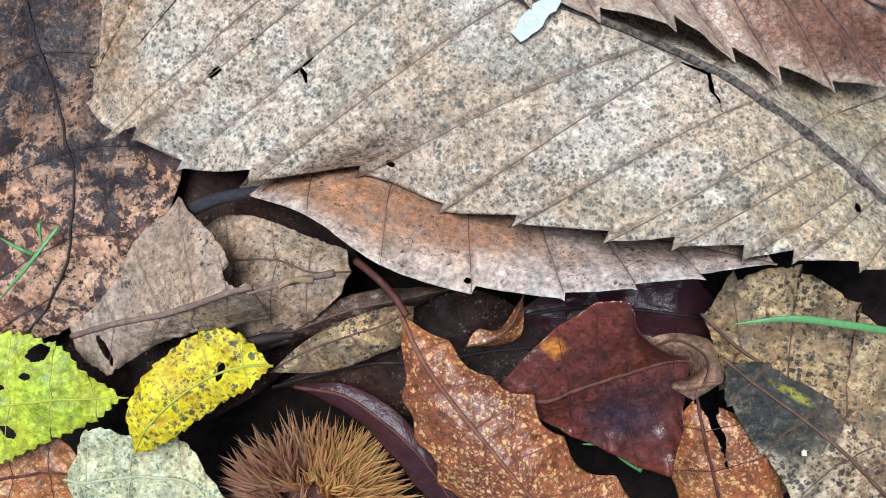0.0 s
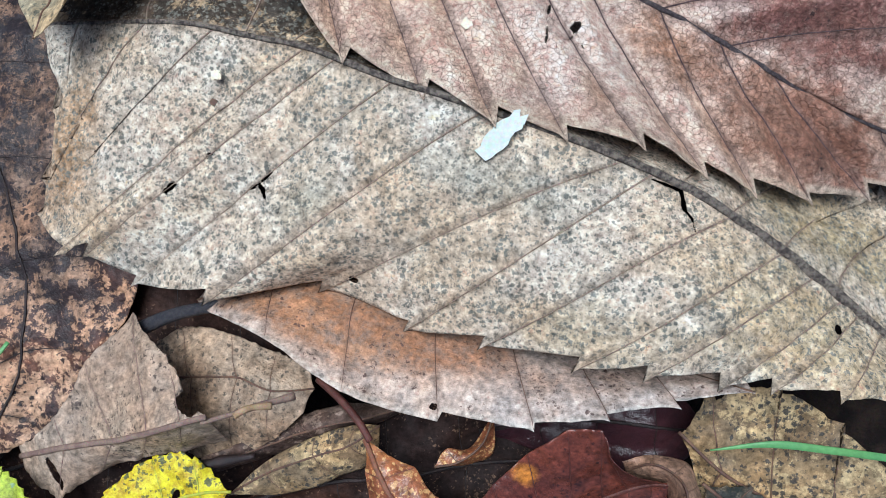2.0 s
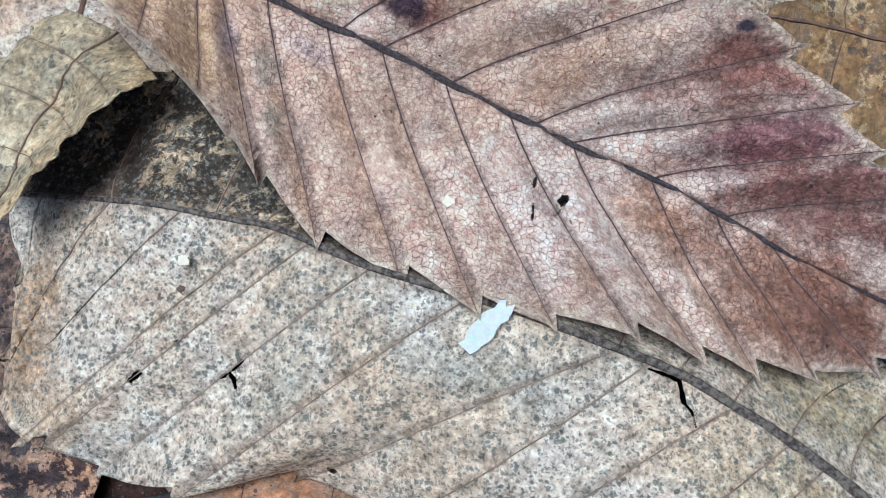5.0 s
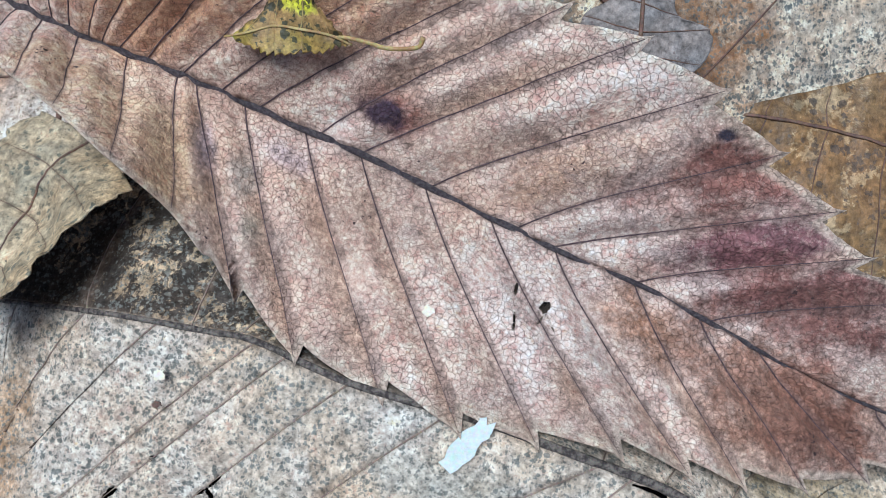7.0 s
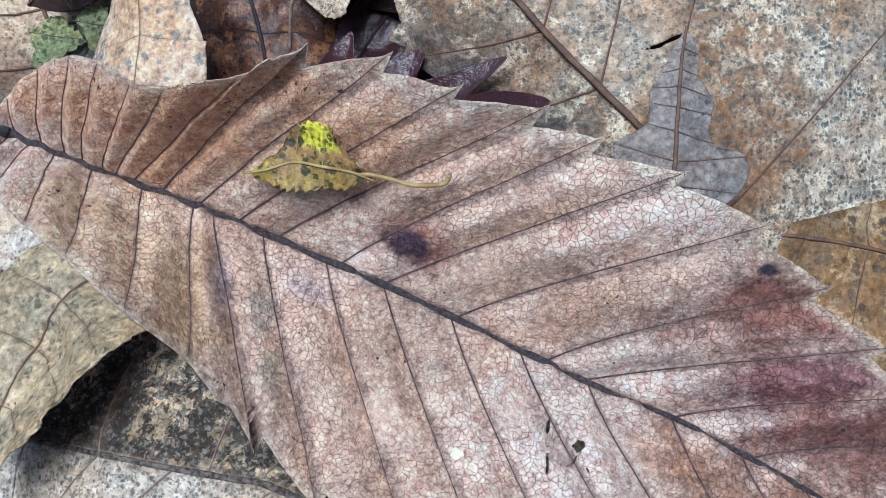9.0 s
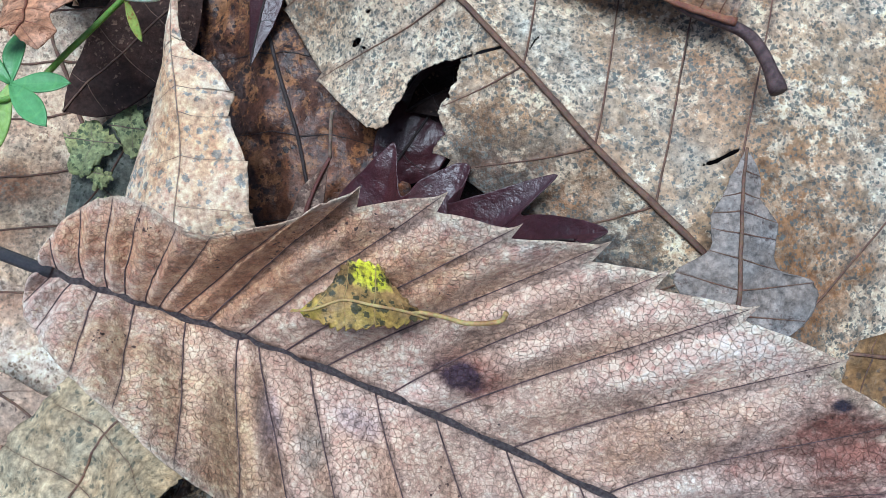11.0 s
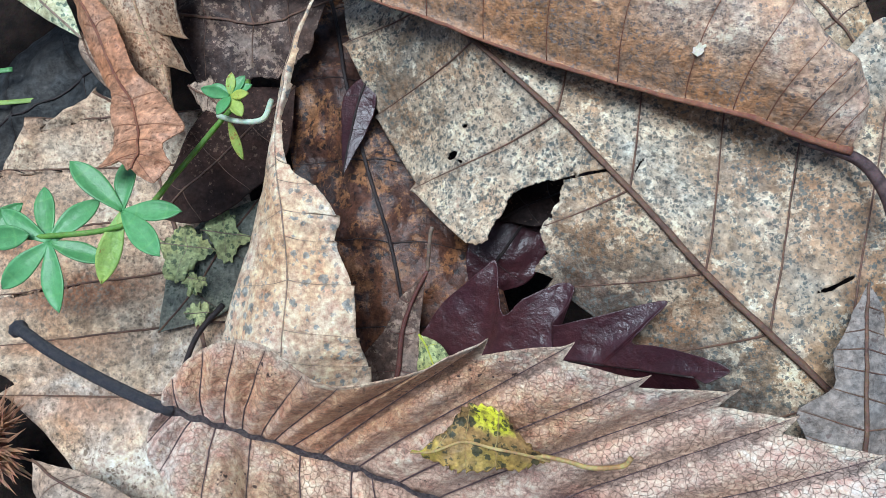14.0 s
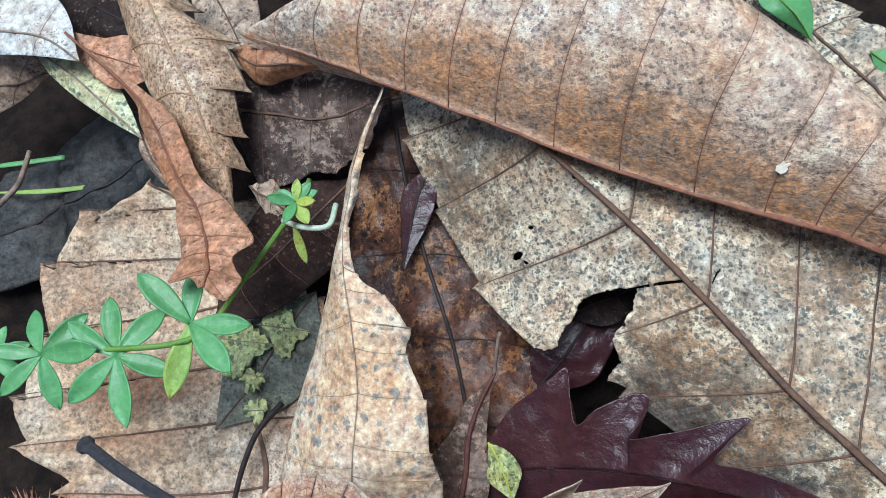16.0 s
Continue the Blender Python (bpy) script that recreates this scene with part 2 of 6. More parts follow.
def plain_material(name, a, b, scale=300, rough=0.6, bump=0.4, gloss=0.35):
    m, nt, bsdf, co = fresh(name)
    n1 = noise_node(nt, co, scale, 5, 0.6).outputs["Fac"]
    n2 = noise_node(nt, co, scale * 8, 3, 0.7).outputs["Fac"]
    col = mixer(nt, "MIX", ramp(nt, n1, 0.35, 0.65), a, b)
    col = mixer(nt, "OVERLAY", 0.4, col, noise_node(nt, co, scale * 6, 2).outputs["Color"])
    nt.links.new(col, bsdf.inputs["Base Color"])
    bsdf.inputs["Roughness"].default_value = rough
    bsdf.inputs["Specular IOR Level"].default_value = gloss
    bp = nt.nodes.new("ShaderNodeBump")
    bp.inputs["Strength"].default_value, bp.inputs["Distance"].default_value = bump, 0.0005
    nt.links.new(math_node(nt, "ADD", n1, n2), bp.inputs["Height"])
    nt.links.new(bp.outputs[0], bsdf.inputs["Normal"])
    return m


# ---- builders ----
def spline(points, x):
    """Catmull-Rom through the points, at the parameters x from 0 to len - 1."""
    p = np.array(points, float)
    p = np.vstack([2 * p[0] - p[1], p, 2 * p[-1] - p[-2]])
    i = np.clip(np.floor(x).astype(int), 0, len(points) - 2)
    f = (x - i)[:, None]
    a, b, c, d = p[i], p[i + 1], p[i + 2], p[i + 3]
    return 0.5 * (2 * b + (c - a) * f + (2 * a - 5 * b + 4 * c - d) * f ** 2 + (3 * b - a - 3 * c + d) * f ** 3)


def mesh_object(name, verts, faces, material, parent=None, origin=(0, 0, 0), smooth=True, label=""):
    me = bpy.data.meshes.new(name)
    me.from_pydata([tuple(v) for v in np.asarray(verts, float) - np.asarray(origin, float)], [], [tuple(f) for f in faces])
    me.update()
    if smooth:
        me.shade_smooth()
    me.materials.append(material)
    ob = new(name, me)
    if parent is None:
        ob.location = origin
    else:
        ob.parent = parent
        ob.location = Vector(origin) - parent_place(parent)
    return tagged(ob, label)


def parent_place(ob):
    place = Vector(ob.location)
    while ob.parent:
        ob = ob.parent
        place += Vector(ob.location)
    return place


def tube_data(points, radii, sides=6, flat=1.0):
    """A tapered round strip along the points, closed at both ends."""
    pts = np.asarray(points, float)
    n = len(pts)
    tan = np.gradient(pts, axis=0)
    tan /= np.linalg.norm(tan, axis=1)[:, None] + 1e-12
    side = np.cross(tan, (0, 0, 1.0))
    bad = np.linalg.norm(side, axis=1) < 1e-3
    side[bad] = (1, 0, 0)
    side /= np.linalg.norm(side, axis=1)[:, None]
    up = np.cross(side, tan)
    verts, faces = [], []
    for i in range(n):
        for k in range(sides):
            a = 2 * math.pi * k / sides
            verts.append(pts[i] + radii[i] * (math.cos(a) * side[i] + flat * math.sin(a) * up[i]))
    for i in range(n - 1):
        for k in range(sides):
            a, b = i * sides + k, i * sides + (k + 1) % sides
            faces.append((a, b, b + sides, a + sides))
    faces.append(tuple(range(sides))[::-1])
    faces.append(tuple((n - 1) * sides + k for k in range(sides)))
    return verts, faces


def tube(name, points, r0, r1, material, parent=None, steps=24, sides=8, flat=1.0, wob=0.0, label="", knob=0.0):
    """A stalk through a few points in cm, radii in cm."""
    x = np.linspace(0, len(points) - 1, steps)
    pts = spline(points, x) * CM
    k = np.linspace(0, 1, steps)
    rad = (r0 + (r1 - r0) * k + knob * np.exp(-((k - 0.97) / 0.06) ** 2)) * CM
    if wob:
        rad = rad * np.array([1 + wob * noise.noise(Vector(p) * 400) for p in pts])
    v, f = tube_data(pts, rad, sides, flat)
    return mesh_object(name, v, f, material, parent, pts[0], label=label)


def outline_gap(shape, x, y):
    """Signed distance (cm) to a gap in a blade: an uneven oval (x, y, rx, ry, turn) or a crack through points with a width."""
    if shape[0] == "oval":
        _, cx, cy, rx, ry, turn = shape
        c, s = math.cos(radians(turn)), math.sin(radians(turn))
        dx, dy = x - cx, y - cy
        ax, ay = (c * dx + s * dy) / rx, (-s * dx + c * dy) / ry
        r = math.hypot(ax, ay)
        a = math.atan2(ay, ax)
        lim = 1 + 0.22 * noise.noise(Vector((math.cos(a) * 1.6 + cx * 3, math.sin(a) * 1.6 + cy * 3, 0))) + 0.12 * noise.noise(Vector((math.cos(a) * 5, math.sin(a) * 5, cx)))
        return (r - lim) * min(rx, ry)
    if shape[0] == "crack":
        _, pts, width = shape
        best = 9.0
        n = len(pts) - 1
        for i in range(n):
            (x0, y0), (x1, y1) = pts[i][:2], pts[i + 1][:2]
            ex, ey = x1 - x0, y1 - y0
            f = max(0, min(1, ((x - x0) * ex + (y - y0) * ey) / (ex * ex + ey * ey)))
            k = (i + f) / n
            w = width * (0.25 + 0.9 * math.sin(math.pi * (0.08 + 0.84 * k))) * (1 + 0.5 * noise.noise(Vector((k * 9, cx_seed(pts), 0))))
            best = min(best, math.hypot(x - x0 - f * ex, y - y0 - f * ey) - w)
        return best
    _, pts = shape
    best, inside = 9.0, False
    n = len(pts)
    for i in range(n):
        (x0, y0), (x1, y1) = pts[i][:2], pts[(i + 1) % n][:2]
        ex, ey = x1 - x0, y1 - y0
        f = max(0, min(1, ((x - x0) * ex + (y - y0) * ey) / (ex * ex + ey * ey)))
        best = min(best, math.hypot(x - x0 - f * ex, y - y0 - f * ey))
        if (y0 > y) != (y1 > y) and x < (x1 - x0) * (y - y0) / (y1 - y0) + x0:
            inside = not inside
    ragged = 0.06 * noise.noise(Vector((x * 5, y * 5, 1))) + 0.03 * noise.noise(Vector((x * 14, y * 14, 4)))
    return (-best if inside else best) + ragged


def cx_seed(pts):
    return pts[0][0] * 3.1 + pts[0][1]


def cut_gaps(me, origin, gaps):
    """Open the gaps in a blade's mesh: split the faces round each, drop those inside and pull the rim onto the outline."""
    bm = bmesh.new()
    bm.from_mesh(me)
    ox, oy = origin[0] / CM, origin[1] / CM
    for shape in gaps:
        if shape[0] == "oval":
            r = 1.6 * max(shape[3], shape[4]) + 0.3
            box = shape[1] - r, shape[1] + r, shape[2] - r, shape[2] + r
        else:
            px, py = [p[0] for p in shape[1]], [p[1] for p in shape[1]]
            box = min(px) - 0.4, max(px) + 0.4, min(py) - 0.4, max(py) + 0.4

        def gap(v):
            x, y = v.co.x / CM + ox, v.co.y / CM + oy
            return outline_gap(shape, x, y) if box[0] < x < box[1] and box[2] < y < box[3] else 9.0
        for cuts, reach in ((1, 0.14), (1, 0.07)):
            d = {v: gap(v) for v in bm.verts}
            near = [e for e in bm.edges if min(d[e.verts[0]], d[e.verts[1]]) < reach and max(d[e.verts[0]], d[e.verts[1]]) > -0.09]
            if near:
                bmesh.ops.subdivide_edges(bm, edges=near, cuts=cuts, use_grid_fill=True)
        d = {v: gap(v) for v in bm.verts}
        gone = [f for f in bm.faces if sum(d[v] for v in f.verts) / len(f.verts) < 0]
        bmesh.ops.delete(bm, geom=gone, context="FACES")
        for v in bm.verts:
            if v.is_boundary and v in d and abs(d[v]) < 0.05:
                e = 0.004
                x, y = v.co.x / CM + ox, v.co.y / CM + oy
                gx = outline_gap(shape, x + e, y) - d[v]
                gy = outline_gap(shape, x, y + e) - d[v]
                g = math.hypot(gx, gy)
                if g > 1e-6:
                    v.co.x -= d[v] * gx / g * CM
                    v.co.y -= d[v] * gy / g * CM
    bm.to_mesh(me)
    bm.free()


def loft_steps(n, fine):
    """Stations along a margin with n teeth or lobes: closer together round each tip and the notch after it."""
    xs = []
    for k in range(n):
        xs += [k, k + 0.03] + [k + j / fine for j in range(1, fine)] + [k + 0.95, k + 0.98]
    return np.unique(np.round(np.array(xs + [n], float), 5))


def leaf(name, rows, material, rib_material, label, category="leaf", group="", tooth=0.0, tooth2=None, lobe=0.0, saw=0.0, saws=3, arch=(0.0, 0.0), pleat=0.0,
         tooth_from=(0, 0), tooth_shape=1.3, lobe_shape=0.85, ripple=0.07, veins=1, midrib_material=None, wave=0.03, fine=9, across=22, rib=(0.07, 0.025), side_rib=0.022,
         bow=0.25, gaps=(), thick=0.018, torn=0.0, seed=0, spine=None, margins=None):
    """A leaf lofted from its midrib to its margins. Either rows from base to tip (the midrib's point and the two margins' points, in cm, where a pair of side ribs ends),
    or a spine of midrib points and two margins, each a list of side ribs (station on the spine, x, y, z of the tip, bulge of the blade along the rib).
    tooth: depth (cm) of forward teeth at the tips; lobe: depth of rounded lobes; saw: a fine saw edge; arch: how the halves bulge; pleat: swelling between ribs."""
    if rows:
        spine = [r[0] for r in rows]
        margins = [[(k, *r[i], 0.0) for k, r in enumerate(rows)] for i in (1, 2)]
    last = len(spine) - 1
    tooth2 = tooth if tooth2 is None else tooth2
    us = 1 - (1 - np.linspace(0, 1, across + 1)) ** 1.15

    def ruffled(P):
        for row in P.reshape(-1, 3):
            p = Vector(row)
            row[2] += wave * (noise.noise(p * 0.7 + Vector((seed, 0, 0))) * 1.6 + noise.noise(p * 2.3 + Vector((0, seed, 0))) * 0.8 + 0.35 * noise.noise(p * 6))
        return P

    grids, verts, faces, blade, first = [], [], [], [], 0
    for which, side in ((-1, margins[0]), (1, margins[1])):
        n = len(side) - 1
        rng = random.Random(seed + n + 1)
        depth = {k: 0.7 + 0.6 * rng.random() for k in range(-1, n + 2)}
        x = loft_steps(n, fine)
        ph = x - np.ceil(x) + 1
        ph[x == 0] = 1
        deep = np.array([depth[int(np.ceil(v))] for v in x])
        station = np.array([r[0] for r in side], float)
        swell0 = np.interp(x, np.arange(n + 1), [r[4] for r in side])
        at = np.interp(x, np.arange(n + 1), station)
        M = spline(spine, at)
        E = spline([r[1:4] for r in side], x)
        out = E - M
        ln = np.linalg.norm(out, axis=1) + 1e-6
        rec = np.zeros_like(x)
        t = tooth if which < 0 else tooth2
        if t:
            on = x > tooth_from[0 if which < 0 else 1]
            rec += t * deep * on * (1 - ph ** tooth_shape)
            rec -= np.where(on, min(0.1, 0.45 * t) * np.clip((ph - 0.9) / 0.1, 0, 1) ** 2, 0.0)
        if lobe:
            rec += lobe * ln * np.sin(np.pi * np.clip(ph, 0, 1)) ** lobe_shape * deep
        if saw:
            rec += saw * (1 - (x * saws) % 1.0)
        rec += (torn + 0.012) * np.array([noise.noise(Vector((v * 2.3 + seed, which * 3.3, 0))) + 0.6 * noise.noise(Vector((v * 9 + seed, which, 5))) for v in x])
        run = np.gradient(E, axis=0)
        run /= np.linalg.norm(run, axis=1)[:, None] + 1e-9
        inward = -out / ln[:, None]
        inward = inward - 0.85 * (inward * run).sum(1)[:, None] * run
        inward /= np.linalg.norm(inward, axis=1)[:, None] + 1e-9
        E = E + inward * np.minimum(rec, 0.9 * ln)[:, None]
        if t:
            E = E + run * (on * min(0.07, 0.3 * t) * np.clip((ph - 0.8) / 0.2, 0, 1) ** 2 * (ph <= 1))[:, None]
        lift = np.minimum(1, ln) * ripple * np.array([noise.noise(Vector((v * 1.7 + 3.1 * seed, which * 7.7, 2))) * 1.6 + noise.noise(Vector((v * 5 + seed, which * 2.2, 9))) * 0.7 for v in x])
        a = arch[0] if which < 0 else arch[1]
        cols = []
        for u in us:
            # side ribs bow towards the tip
            back = np.interp(x - bow * u * (1 - u) * 1.2, np.arange(n + 1), station)
            P = spline(spine, back) * (1 - u) + E * u
            P[:, 2] += (a * ln * 0.5 + swell0) * 4 * u * (1 - u)
            P[:, 2] += np.sin(np.pi * ph) ** 2 * pleat * np.sin(np.pi * min(1, u * 0.92 + 0.05)) ** 0.7 + lift * u ** 3
            cols.append(P)
        G = ruffled(np.stack(cols, axis=1))
        nx, nu = G.shape[:2]
        quads = [(first + i * nu + j, first + i * nu + j + 1, first + (i + 1) * nu + j + 1, first + (i + 1) * nu + j) for i in range(nx - 1) for j in range(nu - 1)]
        mi, mj = nx // 2, nu // 2
        if np.cross(G[mi, mj + 1] - G[mi, mj - 1], G[mi + 1, mj] - G[mi - 1, mj])[2] < 0:
            quads = [f[::-1] for f in quads]
        faces += quads
        verts.append(G.reshape(-1, 3) * CM)
        blade.append(np.stack([np.repeat(x * veins, nu), np.tile(us * which, nx)], axis=1))
        grids.append((x, n, G))
        first += nx * nu
    V, blade = np.vstack(verts), np.vstack(blade)
    along = ruffled(spline(spine, np.linspace(0, last, 10 * last + 1))) * CM
    origin = along[0].copy()
    thing = mesh_object(name, V, faces, material, None, origin)
    me = thing.data
    idx = np.empty(len(me.loops), int)
    me.loops.foreach_get("vertex_index", idx)
    for uv_name, pair in (("blade", blade), ("plan", V[:, :2] / CM)):
        me.uv_layers.new(name=uv_name).data.foreach_set("uv", pair[idx].ravel().astype(np.float32))
    bm = bmesh.new()
    bm.from_mesh(me)
    bmesh.ops.remove_doubles(bm, verts=bm.verts, dist=1e-6)
    bm.to_mesh(me)
    bm.free()
    if gaps:
        cut_gaps(me, origin, gaps)
    me.shade_smooth()
    sol = thing.modifiers.new("thickness", "SOLIDIFY")
    sol.thickness, sol.offset = thick * CM, -1
    tagged(thing, label, category, group)
    rad = np.linspace(rib[0], rib[1], len(along)) * CM
    rad = rad * np.array([1 + 0.18 * noise.noise(Vector(p) * 500) for p in along])
    pts = along + np.array((0, 0, 0.4)) * rad[:, None]
    v, f = tube_data(pts, rad, 8, 0.6)
    mesh_object("midrib", v, f, midrib_material or rib_material, thing, pts[0])
    tears = [s for s in gaps if s[0] == "tear"]
    for x, n, G in grids:
        for k in range(1, n * veins):
            pts = G[int(np.argmin(np.abs(x - k / veins)))] * CM
            pts = pts[: int(len(pts) * 0.97)]
            if np.linalg.norm(pts[-1] - pts[0]) < 0.002:
                continue
            hit = [j for j, p in enumerate(pts) if any(outline_gap(s, p[0] / CM, p[1] / CM) < 0.03 for s in tears if len(s[1]) > 9)]
            if hit:
                pts = pts[:hit[0]]
                if len(pts) < 4:
                    continue
            rad = np.linspace(side_rib, side_rib * 0.35, len(pts)) * CM
            pts = pts + np.array((0, 0, 0.3)) * rad[:, None]
            v, f = tube_data(pts, rad, 5, 0.6)
            mesh_object("side_rib", v, f, rib_material, thing, pts[0])
    return thing


# ---- leaf and plant materials ----
GREY_SPOTS = [(-5.6, 3.6, 0.55, 1.7, -12, 0.75, (0.30, 0.175, 0.085)), (-5.2, 2.3, 0.8, 0.5, 0, 0.5, (0.36, 0.25, 0.14)), (6.0, 0.4, 2.4, 0.9, -35, 0.6, (0.40, 0.30, 0.155)), (7.0, 2.2, 2.2, 0.9, -38, 0.75, (0.30, 0.23, 0.12)), (3.0, 0.6, 1.5, 0.5, -8, 0.35, (0.42, 0.32, 0.18)),
              (-1.5, 2.6, 0.8, 0.35, 30, 0.35, (0.33, 0.36, 0.31)), (1.2, 2.9, 1.4, 0.4, -20, 0.35, (0.30, 0.33, 0.29))]
M_GREY = leaf_material("grey_beige_chestnut_blade", (0.54, 0.455, 0.36), (0.44, 0.35, 0.255), speck=(0.16, 0.157, 0.135), specks=0.46, speck_size=0.78, blotch=(0.50, 0.38, 0.24), blotches=0.35, net=0.06, rib=(0.20, 0.14, 0.10), ribs=0.5, rough=0.8, extra=(0.585, 0.52, 0.44), extras=0.6, gloss=0.12, grain=0.3, hues=0.22,
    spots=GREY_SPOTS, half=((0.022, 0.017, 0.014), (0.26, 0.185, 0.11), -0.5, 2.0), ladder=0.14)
PINK_SPOTS_A = [(-2.3, 9.95, 1.8, 0.6, 18, 1.1, (0.63, 0.34, 0.19)), (-3.9, 10.3, 1.2, 0.5, -20, 1.0, (0.66, 0.39, 0.235)), (-0.3, 9.75, 1.3, 0.5, -8, 0.9, (0.63, 0.37, 0.22)),
                (-3.6, 8.6, 1.2, 0.7, -35, 0.85, (0.65, 0.44, 0.27)), (-2.6, 7.5, 0.45, 1.2, 0, 0.85, (0.60, 0.40, 0.235)), (-2.26, 7.9, 0.16, 0.55, 5, 0.55, (0.24, 0.20, 0.26)),
                (-1.13, 7.78, 0.5, 0.2, -30, 0.45, (0.28, 0.23, 0.28)), (-1.7, 7.48, 0.22, 0.4, 0, 0.5, (0.26, 0.28, 0.25)), (-1.58, 6.7, 0.17, 0.28, 0, 0.5, (0.34, 0.31, 0.22)), (0.5, 8.4, 0.62, 0.36, -25, 0.9, (0.30, 0.13, 0.09))]
PINK_SPOTS_B = [(0.3, 8.36, 0.34, 0.22, -20, 1.3, (0.05, 0.028, 0.042)), (3.0, 7.4, 1.7, 0.5, 17, 0.8, (0.52, 0.32, 0.21)), (5.4, 7.15, 1.5, 0.6, 8, 1.15, (0.235, 0.105, 0.08)), (5.9, 6.2, 1.6, 0.5, 10, 1.2, (0.19, 0.085, 0.085)),
                (6.3, 5.45, 1.7, 0.5, 4, 1.1, (0.20, 0.09, 0.075)), (5.23, 7.7, 0.13, 0.08, 0, 1.3, (0.035, 0.03, 0.045)), (4.2, 5.0, 0.9, 0.6, -60, 0.9, (0.36, 0.19, 0.115)), (5.8, 4.1, 1.4, 0.9, -35, 1.1, (0.31, 0.165, 0.11)),
                (6.8, 3.5, 1.2, 0.8, -30, 1.1, (0.25, 0.12, 0.08)), (7.0, 4.9, 1.1, 0.5, -20, 1.0, (0.24, 0.11, 0.085))]
M_PINK = leaf_material("pinkish_brown_chestnut_blade", (0.70, 0.53, 0.43), (0.60, 0.405, 0.295), speck=(0.06, 0.035, 0.035), specks=-0.3, speck_size=0.55, blotch=(0.42, 0.30, 0.25), blotches=0.12, net=0.34, net_size=0.95, rib=(0.17, 0.10, 0.08), ribs=0.6, rough=0.48, bump=1.0, gloss=0.24, extra=(0.68, 0.57, 0.51), extras=0.28, patch=16, rim=(0.60, 0.48, 0.36), rims=0.6, panel=(0.45, 0.26, 0.155), panels=0.6, hues=0.16, grain=0.24, spots=PINK_SPOTS_A + PINK_SPOTS_B, spot_specks=0.06, ladder=0.28)
M_TONGUE = leaf_material("tan_pink_blade", (0.50, 0.40, 0.34), (0.41, 0.29, 0.21), speck=(0.1, 0.055, 0.045), specks=0.04, blotch=(0.34, 0.2, 0.12), blotches=0.4, net=0.12, rib=(0.17, 0.10, 0.08), ribs=0.3, rough=0.6, stains=((1.6, -0.45, 1.5, 0.4, 0.8, (0.34, 0.16, 0.07)), (2.9, -0.35, 1.3, 0.28, 0.8, (0.27, 0.125, 0.06)), (4.6, -0.5, 1.6, 0.25, 0.4, (0.36, 0.19, 0.11))), rim=(0.55, 0.5, 0.43), ladder=0.25)
M_DUSK = leaf_material("grey_brown_blade", (0.42, 0.315, 0.235), (0.31, 0.215, 0.15), speck=(0.08, 0.055, 0.045), specks=0.08, blotch=(0.45, 0.35, 0.25), blotches=0.5, net=0.15, rib=(0.13, 0.085, 0.07), rough=0.6, bump=0.5, ladder=0.25)
M_HAZEL = leaf_material("hazel_brown_blade", (0.30, 0.18, 0.12), (0.20, 0.105, 0.065), speck=(0.1, 0.055, 0.04), specks=0.05, blotch=(0.12, 0.06, 0.04), blotches=0.4, net=0.15, rib=(0.1, 0.055, 0.04), rough=0.5)
M_WET = leaf_material("wet_mottled_red_brown_blade", (0.105, 0.053, 0.042), (0.04, 0.027, 0.028), speck=(0.02, 0.016, 0.018), specks=0.15, speck_size=1.0, blotch=(0.03, 0.026, 0.03), blotches=0.6, net=0.08, rib=(0.02, 0.014, 0.014), ribs=0.5, rough=0.45, gloss=0.25, extra=(0.24, 0.10, 0.05), extras=0.5, bump=0.45, flake=(0.52, 0.31, 0.19), flakes=0.66, spots=[(-7.6, 4.6, 2.6, 3.6, 0, 1.3, (0.022, 0.017, 0.02)), (-6.2, 3.0, 1.2, 2.2, 0, 1.3, (0.03, 0.02, 0.02)), (-7.2, 1.5, 0.6, 1.0, 20, 0.6, (0.03, 0.026, 0.028))])
M_WETDEEP = leaf_material("wet_dark_hollow_blade", (0.085, 0.038, 0.025), (0.028, 0.016, 0.014), speck=(0.02, 0.014, 0.014), specks=0.2, speck_size=1.2, blotch=(0.03, 0.02, 0.02), blotches=0.6, net=0.08, rib=(0.03, 0.017, 0.014), rough=0.4, gloss=0.3, extra=(0.24, 0.09, 0.035), extras=0.5, bump=0.4, flake=(0.23, 0.105, 0.045), flakes=0.38)
M_LIME = leaf_material("yellow_green_blade", (0.42, 0.47, 0.03), (0.34, 0.42, 0.035), speck=(0.20, 0.30, 0.22), specks=-0.02, speck_size=2.4, blotch=(0.30, 0.40, 0.07), blotches=0.4, net=0.08, rib=(0.5, 0.55, 0.12), ribs=0.5, rough=0.5)
M_YELLOW = leaf_material("yellow_blade", (0.62, 0.50, 0.012), (0.54, 0.45, 0.015), speck=(0.07, 0.08, 0.035), specks=0.42, speck_size=1.2, blotch=(0.62, 0.50, 0.06), blotches=0.4, net=0.04, rib=(0.45, 0.37, 0.04), ribs=0.35, rough=0.5)
M_PALE = leaf_material("bleached_green_blade", (0.56, 0.55, 0.34), (0.40, 0.43, 0.28), speck=(0.13, 0.18, 0.12), specks=0.3, speck_size=1.0, blotch=(0.52, 0.46, 0.2), blotches=0.4, net=0.1, rib=(0.3, 0.3, 0.15), rough=0.6)
M_ROT = leaf_material("rotting_green_blade", (0.44, 0.46, 0.20), (0.27, 0.31, 0.13), speck=(0.08, 0.11, 0.05), specks=0.35, speck_size=1.2, blotch=(0.45, 0.42, 0.14), blotches=0.5, net=0.1, rib=(0.2, 0.22, 0.1), rough=0.55)
